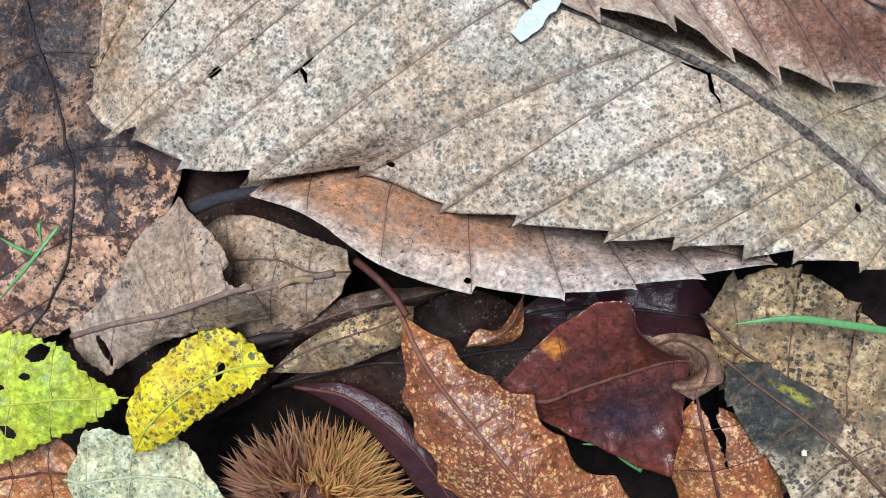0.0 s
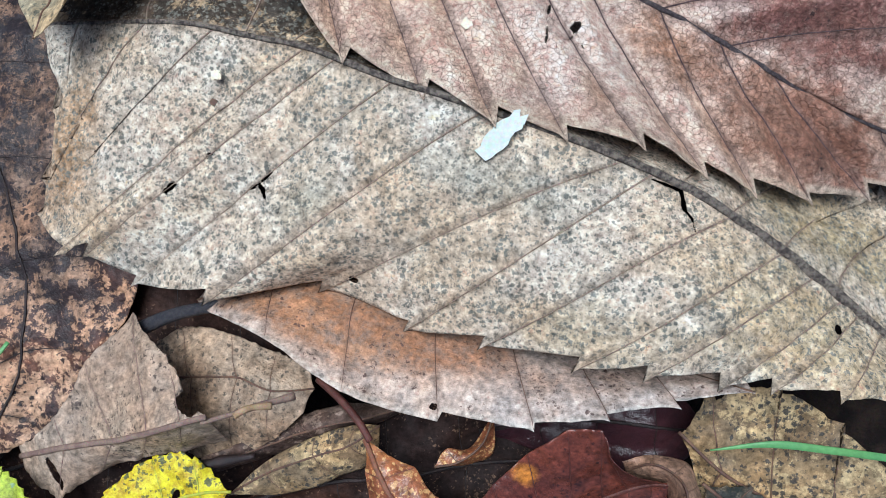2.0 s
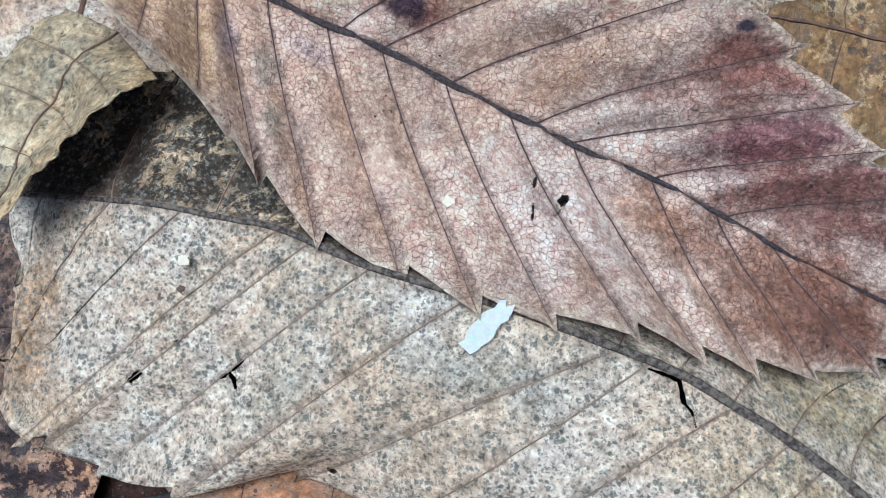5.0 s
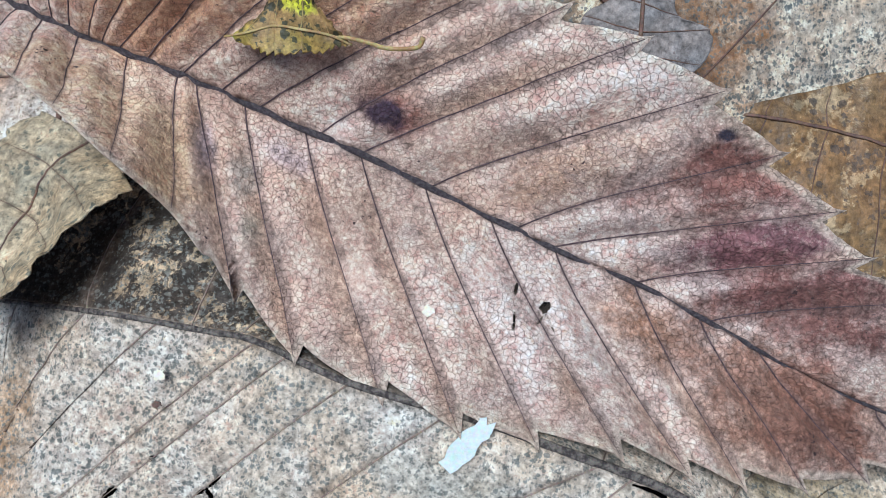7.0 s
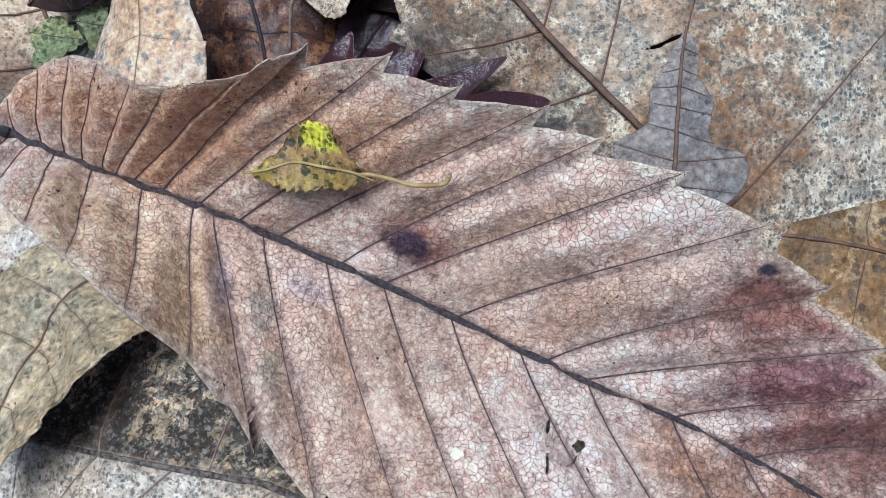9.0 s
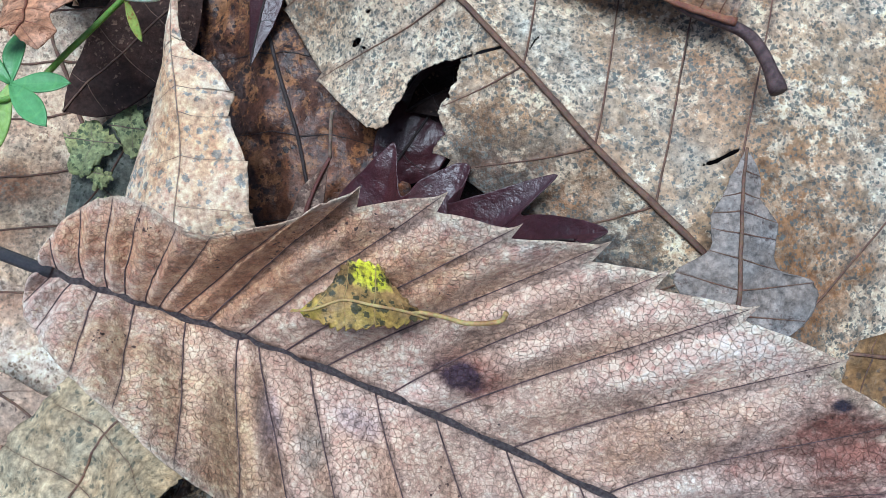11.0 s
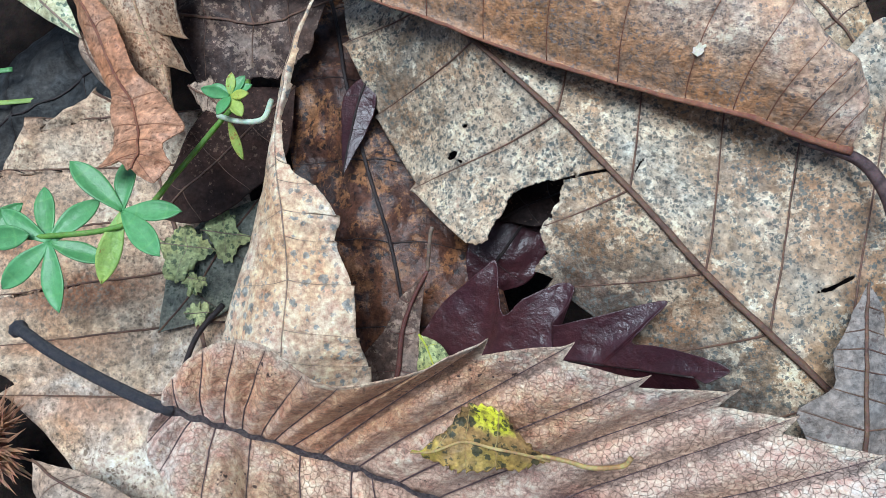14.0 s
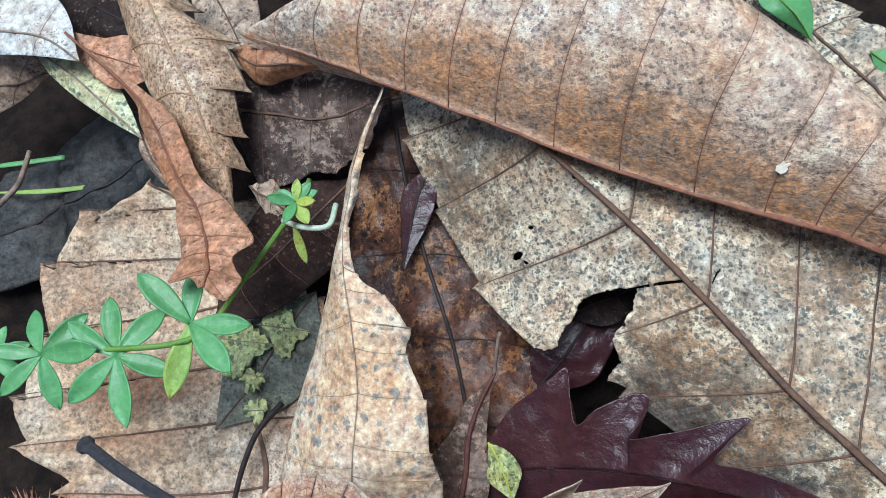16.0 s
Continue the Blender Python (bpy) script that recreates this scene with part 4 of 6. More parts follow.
leaf("chestnut_leaf", [
    ((-3.60, 1.10, -1.20), (-3.30, 0.90, -0.90), (-3.50, 1.30, -1.40)),
    ((-2.20, 1.60, -1.40), (-2.20, 0.55, 0.05), (-1.70, 2.10, -1.60)),
    ((-0.80, 1.40, -1.30), (-1.00, -0.24, 0.20), (-0.20, 2.00, -1.60)),
    ((0.50, 1.00, -1.20), (0.45, -0.72, 0.15), (1.20, 1.60, -1.60)),
    ((1.70, 0.60, -1.00), (1.82, -0.75, 0.56), (2.50, 1.10, -1.40)),
    ((2.70, 0.30, -0.70), (2.88, -0.59, 0.80), (3.70, 0.90, -1.20)),
    ((3.80, 0.10, -0.30), (3.93, -0.44, 0.70), (4.80, 0.60, -0.80)),
    ((5.00, -0.22, 0.72), (5.00, -0.22, 0.72), (5.00, -0.22, 0.72))],
    M_TONGUE, R_BROWN, "tan and pink tongue of a dry chestnut leaf beneath another", group=LITTER, tooth=0.14, tooth_from=(3, 9), wave=0.09, fine=12, across=30, pleat=0.05, seed=11, rib=(0.02, 0.015), side_rib=0.011, arch=(0.12, 0.0), ripple=0.12,
    gaps=[("oval", *(0.40, -0.50, -0.20)[:2], 0.06, 0.05, 0)])
d = leaf("torn_leaf", [
    ((-6.80, -1.60, -1.70), (-6.80, -1.40, -1.70), (-6.70, -1.90, -1.70)),
    ((-5.70, -1.30, -1.00), (-5.90, -0.80, -1.10), (-6.00, -2.30, -1.40)),
    ((-4.70, -1.10, -0.50), (-5.40, 0.10, -0.90), (-5.20, -1.80, -1.20)),
    ((-4.00, -0.90, -0.10), (-4.60, 0.90, -0.80), (-4.40, -1.50, -1.00)),
    ((-3.40, -0.70, 0.20), (-3.80, 0.30, -0.40), (-3.70, -1.40, -1.00)),
    ((-3.00, -0.60, 0.20), (-3.40, -0.40, 0.30), (-3.00, -1.20, -0.90))],
    M_DUSK, R_DUSKRIB, "grey-brown torn dry leaf with a curled tip", group=LITTER, lobe=0.07, wave=0.1, ripple=0.12, fine=14, across=24, torn=0.06, seed=5, rib=(0.05, 0.05), side_rib=0.010, bow=0,
    gaps=[("oval", *(-6.00, -1.80, -1.20)[:2], 0.1, 0.3, 30), ("oval", *(-3.30, -0.40, 0.10)[:2], 0.22, 0.2, 0)])
tube("petiole", [(-3.10, -0.70, 0.20), (-2.70, -0.60, 0.10), (-2.30, -0.50, -0.10), (-1.80, -0.40, -0.40)], 0.035, 0.06, R_DUSKRIB, d, wob=0.2, flat=0.6)
tube("bare_wood", [(-2.60, -0.60, 0.20), (-2.40, -0.50, 0.10), (-2.10, -0.50, -0.10)], 0.06, 0.055, R_PALE, d, wob=0.3, flat=0.7, label="pale bare section of the stalk")
leaf("tan_leaf", [
    ((-4.80, -0.30, -1.70), (-4.70, 0.20, -1.80), (-4.70, -1.00, -1.80)),
    ((-3.70, -0.20, -1.30), (-4.00, 0.60, -1.60), (-3.60, -1.70, -1.50)),
    ((-2.90, -0.20, -1.10), (-3.10, 0.50, -1.50), (-3.10, -1.70, -1.50)),
    ((-2.30, -0.40, -1.00), (-2.30, 0.20, -1.40), (-2.40, -1.30, -1.30)),
    ((-1.60, -0.40, -1.10), (-1.70, 0.00, -1.30), (-1.80, -0.80, -1.20))],
    M_TANGREY, R_BROWN, "sandy tan leaf under a torn leaf", group=LITTER, wave=0.12, fine=14, across=22, torn=0.05, seed=24, rib=(0.02, 0.015), side_rib=0.008, arch=(0.15, 0.1))
tube("leaf_stalk", [(-4.60, 0.60, -1.10), (-3.80, 0.90, -1.00), (-2.60, 1.10, -1.10), (-1.40, 1.30, -1.30)], 0.13, 0.07, R_SLATE).name = "leaf_stalk"
leaf("mottled_leaf", [
    ((-8.80, 8.40, -3.00), (-11.30, 8.10, -3.20), (-6.50, 8.30, -2.80)),
    ((-8.60, 7.00, -2.70), (-12.10, 6.10, -3.00), (-5.80, 7.10, -2.60)),
    ((-8.20, 5.50, -2.40), (-11.90, 4.50, -2.80), (-5.20, 5.40, -2.30)),
    ((-7.60, 3.70, -2.20), (-11.40, 2.10, -2.50), (-4.80, 3.40, -1.90)),
    ((-6.90, 1.80, -1.80), (-10.80, -0.10, -2.20), (-4.60, 1.80, -1.50)),
    ((-6.80, 0.20, -1.60), (-10.00, -1.70, -2.00), (-5.30, 0.20, -1.60)),
    ((-7.20, -0.90, -1.80), (-9.10, -2.10, -2.00), (-6.50, -1.20, -1.80)),
    ((-7.90, -1.80, -2.00), (-7.90, -1.80, -2.00), (-7.90, -1.80, -2.00))],
    M_WET, R_BLACK, "wet dark red-brown mottled leaf", group=LITTER, wave=0.12, fine=12, across=30, torn=0.05, seed=6, rib=(0.028, 0.022), side_rib=0.010)
leaf("lime_leaf", [
    ((-9.30, -3.00, -1.40), (-9.30, -3.00, -1.40), (-9.30, -3.00, -1.40)),
    ((-8.40, -2.80, -1.10), (-8.40, -1.70, -1.10), (-8.50, -3.90, -1.30)),
    ((-7.50, -2.70, -1.00), (-7.50, -1.40, -1.00), (-7.70, -3.80, -1.10)),
    ((-6.70, -2.60, -0.90), (-6.70, -1.60, -0.90), (-6.80, -3.40, -1.00)),
    ((-6.00, -2.60, -1.00), (-6.10, -2.10, -0.90), (-6.00, -3.00, -1.00)),
    ((-5.50, -2.60, -1.10), (-5.50, -2.60, -1.10), (-5.50, -2.60, -1.10))],
    M_LIME, R_LIME, "yellow-green leaf with insect holes", group=LITTER, saw=0.09, saws=4, torn=0.04, wave=0.1, fine=12, across=18, seed=8, rib=(0.03, 0.015), side_rib=0.012,
    gaps=[("oval", *(-7.00, -1.80, -1.00)[:2], 0.2, 0.14, 20), ("oval", *(-7.60, -3.20, -1.00)[:2], 0.17, 0.1, -30), ("oval", *(-7.20, -2.20, -1.00)[:2], 0.1, 0.06, 0), ("oval", *(-7.70, -2.40, -1.00)[:2], 0.1, 0.05, 0)])
leaf("yellow_leaf", [
    ((-2.90, -2.00, -0.80), (-2.90, -2.00, -0.80), (-2.90, -2.00, -0.80)),
    ((-3.40, -2.00, -0.70), (-3.50, -1.40, -0.80), (-3.30, -2.40, -0.80)),
    ((-4.00, -2.20, -0.80), (-4.20, -1.40, -0.80), (-3.80, -2.70, -0.90)),
    ((-4.60, -2.60, -0.80), (-5.00, -2.00, -0.90), (-4.50, -3.20, -1.00)),
    ((-5.10, -3.10, -0.90), (-5.50, -2.70, -1.00), (-5.00, -3.50, -1.10)),
    ((-5.40, -3.60, -1.10), (-5.40, -3.60, -1.10), (-5.40, -3.60, -1.10))],
    M_YELLOW, R_LIME, "bright yellow leaf with black-green spots", group=LITTER, saw=0.06, saws=3, wave=0.07, fine=12, across=18, seed=9, rib=(0.025, 0.015), side_rib=0.01, arch=(0.1, 0.1),
    gaps=[("oval", *(-3.80, -2.10, -0.70)[:2], 0.06, 0.18, -20)])
leaf("bleached_leaf", [
    ((-6.90, -4.20, -1.60), (-6.90, -4.20, -1.60), (-6.90, -4.20, -1.60)),
    ((-6.40, -4.20, -1.50), (-6.30, -3.20, -1.30), (-6.60, -5.00, -1.70)),
    ((-5.60, -4.10, -1.40), (-5.50, -3.30, -1.30), (-5.70, -5.30, -1.60)),
    ((-4.70, -4.20, -1.50), (-4.80, -3.40, -1.50), (-4.80, -5.30, -1.60)),
    ((-4.20, -4.60, -1.60), (-4.30, -4.00, -1.50), (-4.20, -5.40, -1.70)),
    ((-3.60, -5.00, -1.80), (-3.60, -5.00, -1.80), (-3.60, -5.00, -1.80))],
    M_PALE, R_PALEGREEN, "bleached pale green decaying leaf", group=LITTER, saw=0.05, wave=0.1, fine=10, across=16, torn=0.06, seed=10, rib=(0.03, 0.02), side_rib=0.012)
j = leaf("rust_leaf", [
    ((-0.70, -1.10, -0.40), (-0.70, -1.10, -0.40), (-0.70, -1.10, -0.40)),
    ((-0.40, -1.70, -0.20), (-0.70, -1.60, -0.40), (0.10, -1.50, -0.30)),
    ((0.00, -2.30, -0.10), (-0.70, -2.50, -0.60), (0.80, -2.10, -0.30)),
    ((0.50, -2.90, 0.00), (-0.50, -3.20, -0.70), (1.50, -2.40, -0.30)),
    ((1.00, -3.50, 0.00), (-0.10, -4.00, -0.80), (2.00, -3.10, -0.30)),
    ((1.50, -4.10, -0.10), (0.50, -4.80, -0.90), (2.90, -3.80, -0.50)),
    ((2.10, -4.80, -0.30), (1.10, -5.50, -1.00), (3.80, -4.40, -0.60)),
    ((2.80, -5.90, -0.60), (2.80, -5.90, -0.60), (2.80, -5.90, -0.60))],
    M_RUST, R_RUST, "orange-brown shiny leaf flecked with tan", group=LITTER, lobe=0.15, lobe_shape=1.2, wave=0.09, fine=12, across=22, seed=12, rib=(0.045, 0.02), side_rib=0.014, arch=(0.12, 0.1))
tube("petiole", [(-1.50, -0.20, -0.90), (-1.10, -0.50, -0.60), (-0.80, -0.80, -0.40), (-0.60, -1.10, -0.30)], 0.07, 0.06, R_RED, j)
leaf("oak_leaf", [
    ((0.91, -2.33, -0.50), (0.91, -2.33, -0.50), (0.91, -2.33, -0.50)),
    ((1.61, -2.55, -0.45), (1.31, -1.80, -0.30), (1.70, -2.94, -0.80)),
    ((2.14, -2.40, -0.50), (1.82, -1.26, 0.00), (2.27, -3.28, -1.00)),
    ((2.61, -2.24, -0.50), (2.40, -0.84, 0.30), (2.88, -3.55, -1.10)),
    ((3.08, -2.09, -0.50), (2.88, -0.82, 0.40), (3.43, -3.85, -1.10)),
    ((3.51, -1.97, -0.50), (3.02, -1.25, 0.30), (3.97, -3.94, -1.00)),
    ((3.87, -1.87, -0.45), (3.43, -1.59, 0.10), (4.07, -3.09, -0.80)),
    ((4.13, -1.87, -0.40), (4.13, -1.87, -0.40), (4.13, -1.87, -0.40))],
    M_MAROON, R_RED, "dark red glossy wet oak leaf", group=LITTER, lobe=0.02, wave=0.07, fine=12, across=20, seed=13, rib=(0.04, 0.03), side_rib=0.012, arch=(0.05, -0.2))
leaf("curled_leaf", [
    ((3.50, -1.70, -0.70), (3.40, -1.50, -0.50), (3.70, -1.90, -0.90)),
    ((3.80, -1.50, -0.30), (3.90, -1.40, -0.50), (3.90, -1.90, -0.80)),
    ((4.10, -1.60, -0.10), (4.40, -1.50, -0.40), (4.10, -1.90, -0.70)),
    ((4.20, -1.80, 0.20), (4.50, -1.80, -0.20), (4.10, -2.10, -0.40)),
    ((4.10, -2.10, 0.30), (4.50, -2.10, 0.00), (3.70, -2.20, -0.10)),
    ((4.00, -2.20, 0.20), (4.40, -2.20, 0.00), (3.80, -2.30, -0.00)),
    ((4.00, -2.40, 0.10), (4.00, -2.40, 0.10), (4.00, -2.40, 0.10))],
    M_HAZEL, R_BROWN, "brown curled rim of a dry leaf", group=LITTER, wave=0.03, fine=10, across=12, seed=14, rib=(0.02, 0.015), side_rib=0.008, arch=(0.3, 0.3))
leaf("oak_leaf", [
    ((4.30, -2.50, -0.60), (4.30, -2.50, -0.60), (4.30, -2.50, -0.60)),
    ((4.40, -3.10, -0.60), (4.00, -3.00, -0.90), (5.20, -2.90, -0.60)),
    ((4.60, -3.80, -0.70), (4.00, -3.90, -1.20), (5.70, -3.40, -0.60)),
    ((4.80, -4.50, -0.80), (4.20, -4.60, -1.20), (5.90, -4.20, -0.80)),
    ((5.10, -5.30, -1.00), (4.30, -5.40, -1.20), (6.10, -5.30, -1.00))],
    M_RUST, R_RED, "red-brown two-lobed end of an oak leaf", group=LITTER, gaps=[("tear", ((4.10, -2.30), (4.85, -2.30), (4.62, -2.80), (4.74, -3.25), (4.82, -3.75), (4.66, -3.30), (4.44, -2.80)))], lobe=0.05, wave=0.08, fine=12, across=18, seed=15, rib=(0.03, 0.03), side_rib=0.012, arch=(0.25, 0.2))
leaf("mottled_leaf", [
    ((4.40, -1.10, -0.70), (4.40, -1.10, -0.70), (4.40, -1.10, -0.70)),
    ((5.00, -1.70, -0.50), (4.80, -2.40, -0.90), (4.80, -0.40, -0.30)),
    ((5.80, -2.20, -0.50), (5.30, -3.30, -0.80), (5.80, -0.30, -0.20)),
    ((6.70, -2.90, -0.40), (5.80, -4.10, -0.70), (6.80, -0.90, -0.20)),
    ((7.60, -3.60, -0.40), (6.50, -4.90, -0.70), (8.00, -2.00, -0.30)),
    ((8.70, -4.70, -0.60), (7.80, -5.80, -0.70), (9.20, -3.40, -0.50))],
    M_MOTTLE, R_BROWN, "beige leaf mottled with dark mould", group=LITTER, tooth=0.12, wave=0.1, fine=12, across=24, torn=0.05, seed=16, rib=(0.03, 0.03), side_rib=0.014)
leaf("mottled_leaf", [
    ((4.60, -1.80, -0.30), (4.60, -1.80, -0.30), (4.60, -1.80, -0.30)),
    ((5.10, -2.20, -0.30), (4.70, -2.60, -0.40), (5.40, -1.90, -0.30)),
    ((5.90, -2.80, -0.20), (5.30, -3.40, -0.40), (6.40, -2.50, -0.30)),
    ((6.60, -3.40, -0.20), (5.80, -4.20, -0.40), (7.20, -3.20, -0.30)),
    ((7.50, -4.30, -0.30), (6.50, -5.10, -0.40), (8.10, -3.90, -0.30)),
    ((8.50, -5.30, -0.50), (8.50, -5.30, -0.50), (8.50, -5.30, -0.50))],
    M_MOULD, R_BROWN, "tan decaying leaf stained black-green", group=LITTER, tooth=0.06, wave=0.08, fine=12, across=20, torn=0.06, seed=23, rib=(0.03, 0.03), side_rib=0.014)
leaf("curled_leaf", [
    ((-3.10, -2.20, -1.30), (-3.10, -2.20, -1.30), (-3.10, -2.20, -1.30)),
    ((-2.40, -1.80, -1.10), (-2.40, -1.60, -1.20), (-2.10, -2.20, -1.30)),
    ((-1.60, -1.50, -1.00), (-1.60, -1.20, -1.20), (-1.20, -1.90, -1.20)),
    ((-1.00, -1.30, -0.90), (-0.90, -1.00, -1.20), (-0.60, -1.60, -1.20)),
    ((-0.50, -1.00, -1.10), (-0.50, -1.00, -1.10), (-0.50, -1.00, -1.10))],
    M_MOTTLE, R_BROWN, "pale edge of a curled decaying leaf", group=LITTER, wave=0.06, fine=10, across=12, seed=17, rib=(0.02, 0.015), side_rib=0.008, arch=(0.2, 0.2))
leaf("curled_leaf", [
    ((-3.50, -1.70, -1.40), (-3.60, -1.60, -1.40), (-3.40, -1.90, -1.50)),
    ((-2.50, -1.40, -1.30), (-2.60, -1.20, -1.30), (-2.40, -1.60, -1.50)),
    ((-1.70, -1.10, -1.20), (-1.90, -0.90, -1.40), (-1.50, -1.40, -1.60)),
    ((-0.80, -0.90, -1.20), (-1.00, -0.70, -1.50), (-0.60, -1.10, -1.70)),
    ((0.20, -0.70, -1.40), (0.20, -0.70, -1.40), (0.20, -0.70, -1.40))],
    M_UMBER, R_BROWN, "dark brown crumpled leaf in a gap", group=LITTER, wave=0.15, fine=10, across=12, seed=18, rib=(0.02, 0.015), side_rib=0.008, torn=0.06, arch=(0.3, 0.2))
leaf("narrow_leaf", [
    ((-2.70, -2.50, -1.60), (-2.70, -2.50, -1.60), (-2.70, -2.50, -1.60)),
    ((-1.80, -2.60, -1.30), (-1.80, -2.40, -1.40), (-2.00, -2.80, -1.50)),
    ((-1.10, -3.00, -1.10), (-0.90, -2.80, -1.20), (-1.40, -3.20, -1.40)),
    ((-0.50, -3.50, -1.00), (-0.30, -3.40, -1.10), (-0.80, -3.80, -1.30)),
    ((-0.10, -4.00, -1.00), (0.20, -4.00, -1.10), (-0.40, -4.30, -1.30)),
    ((0.40, -4.90, -1.20), (0.40, -4.90, -1.20), (0.40, -4.90, -1.20))],
    M_PLUM, R_RED, "narrow dark red-brown leaf", group=LITTER, wave=0.04, fine=8, across=10, seed=19, rib=(0.035, 0.02), side_rib=0.008, arch=(0.1, 0.1))
leaf("curled_leaf", [
    ((0.40, -1.70, -1.00), (0.40, -1.70, -1.00), (0.40, -1.70, -1.00)),
    ((0.80, -1.60, -0.90), (0.60, -1.40, -1.00), (1.00, -1.70, -1.20)),
    ((1.20, -1.30, -0.90), (1.00, -1.40, -1.10), (1.40, -1.50, -1.20)),
    ((1.40, -0.80, -1.00), (1.40, -0.80, -1.00), (1.40, -0.80, -1.00))],
    M_RUST, R_BROWN, "small curled brown leaf scrap", group=LITTER, wave=0.05, fine=8, across=10, seed=20, rib=(0.02, 0.015), side_rib=0.008)
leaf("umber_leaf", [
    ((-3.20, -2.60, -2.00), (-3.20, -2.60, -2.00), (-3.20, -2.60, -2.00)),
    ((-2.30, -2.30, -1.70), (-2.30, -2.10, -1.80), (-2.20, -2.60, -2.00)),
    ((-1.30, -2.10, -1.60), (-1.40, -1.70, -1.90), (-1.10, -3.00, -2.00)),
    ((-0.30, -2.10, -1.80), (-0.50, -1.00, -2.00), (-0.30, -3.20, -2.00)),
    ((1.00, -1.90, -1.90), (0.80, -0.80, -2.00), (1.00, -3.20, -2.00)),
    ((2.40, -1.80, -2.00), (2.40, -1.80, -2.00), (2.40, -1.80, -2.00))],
    M_SHADE, R_BLACK, "brown leaf deep in the litter, darkened for shade", group=LITTER, wave=0.15, fine=8, across=14, seed=21, rib=(0.04, 0.03), side_rib=0.012)
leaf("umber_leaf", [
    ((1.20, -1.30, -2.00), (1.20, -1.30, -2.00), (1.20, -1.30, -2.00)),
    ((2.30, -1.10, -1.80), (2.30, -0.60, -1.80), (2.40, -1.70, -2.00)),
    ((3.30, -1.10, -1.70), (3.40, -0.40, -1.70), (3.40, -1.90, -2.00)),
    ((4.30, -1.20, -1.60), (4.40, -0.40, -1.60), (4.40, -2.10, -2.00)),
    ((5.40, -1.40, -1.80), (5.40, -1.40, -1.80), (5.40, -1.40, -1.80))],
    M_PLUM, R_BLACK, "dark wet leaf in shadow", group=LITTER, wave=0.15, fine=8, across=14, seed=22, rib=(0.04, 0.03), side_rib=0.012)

leaf("wet_leaf", [
    ((-8.90, -4.40, -1.90), (-8.90, -4.40, -1.90), (-8.90, -4.40, -1.90)),
    ((-7.90, -4.20, -1.70), (-8.00, -3.60, -1.80), (-8.10, -5.20, -2.00)),
    ((-7.20, -4.10, -1.70), (-7.20, -3.40, -1.80), (-7.20, -5.10, -2.00)),
    ((-6.50, -4.20, -1.90), (-6.50, -4.20, -1.90), (-6.50, -4.20, -1.90))],
    M_RUST, R_RED, "rust-brown leaf beneath yellowed leaves", group=LITTER, wave=0.12, fine=10, across=14, seed=61, rib=(0.03, 0.02), side_rib=0.01)
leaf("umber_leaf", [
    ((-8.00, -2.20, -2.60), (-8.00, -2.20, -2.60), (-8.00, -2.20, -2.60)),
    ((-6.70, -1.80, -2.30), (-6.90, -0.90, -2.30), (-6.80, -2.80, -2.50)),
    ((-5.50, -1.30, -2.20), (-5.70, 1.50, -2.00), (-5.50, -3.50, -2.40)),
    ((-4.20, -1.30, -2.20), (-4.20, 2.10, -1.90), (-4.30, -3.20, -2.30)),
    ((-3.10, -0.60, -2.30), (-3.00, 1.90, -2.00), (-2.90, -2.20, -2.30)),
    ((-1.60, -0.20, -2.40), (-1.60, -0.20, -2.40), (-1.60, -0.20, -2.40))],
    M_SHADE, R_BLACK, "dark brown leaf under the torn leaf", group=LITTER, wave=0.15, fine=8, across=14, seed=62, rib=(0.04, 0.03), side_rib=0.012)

# ---- upper part of the litter ----
leaf("ochre_leaf", [
    ((-4.20, 8.30, -0.60), (-5.30, 8.90, -1.00), (-3.30, 7.30, 0.20)),
    ((-4.80, 7.80, -0.50), (-5.90, 8.40, -1.00), (-3.80, 6.90, 0.60)),
    ((-5.20, 7.10, -0.40), (-6.50, 7.70, -1.00), (-4.30, 6.30, 0.70)),
    ((-5.50, 6.30, -0.10), (-6.60, 6.60, -0.80), (-4.70, 5.80, 0.80)),
    ((-5.60, 5.10, 0.20), (-5.60, 5.10, 0.20), (-5.60, 5.10, 0.20))],
    M_OCHRE, R_BROWN, "ochre and grey curled dry leaf", group=LITTER, wave=0.14, ripple=0.15, fine=14, across=22, torn=0.05, seed=30, arch=(0.2, -0.15), rib=(0.022, 0.015), side_rib=0.007)
CURL_LOW = [(0.0, -5.45, 9.70, -1.70, 0.1), (1.0, -5.12, 11.00, -1.40, 0.15), (2.0, -4.80, 11.97, -1.20, 0.15), (3.0, -4.44, 12.88, -1.05, 0.15), (4.0, -4.20, 13.77, -0.90, 0.1), (5.0, -3.98, 14.40, -0.60, 0.05), (6.0, -3.82, 15.05, -0.50, 0.05), (7.0, -3.70, 15.60, -0.50, 0.0), (8.0, -3.10, 16.98, -0.60, 0.0)]
CURL_HIGH = [(0.0, -2.55, 9.80, -1.10, 0.1), (0.9, -2.52, 10.50, -0.85, 0.1), (1.3, -2.63, 10.92, -0.50, 0.05), (2.0, -2.66, 11.72, -0.28, 0.0), (2.6, -2.90, 12.40, -0.30, 0.0), (3.0, -2.84, 12.80, -0.22, 0.0), (3.6, -3.21, 13.36, -0.28, 0.0), (4.1, -3.62, 13.72, -0.35, 0.0), (5.0, -3.72, 14.48, -0.32, 0.05), (6.0, -3.55, 15.08, -0.25, 0.05), (7.0, -3.45, 15.72, -0.35, 0.0), (8.0, -3.08, 16.98, -0.60, 0.0)]
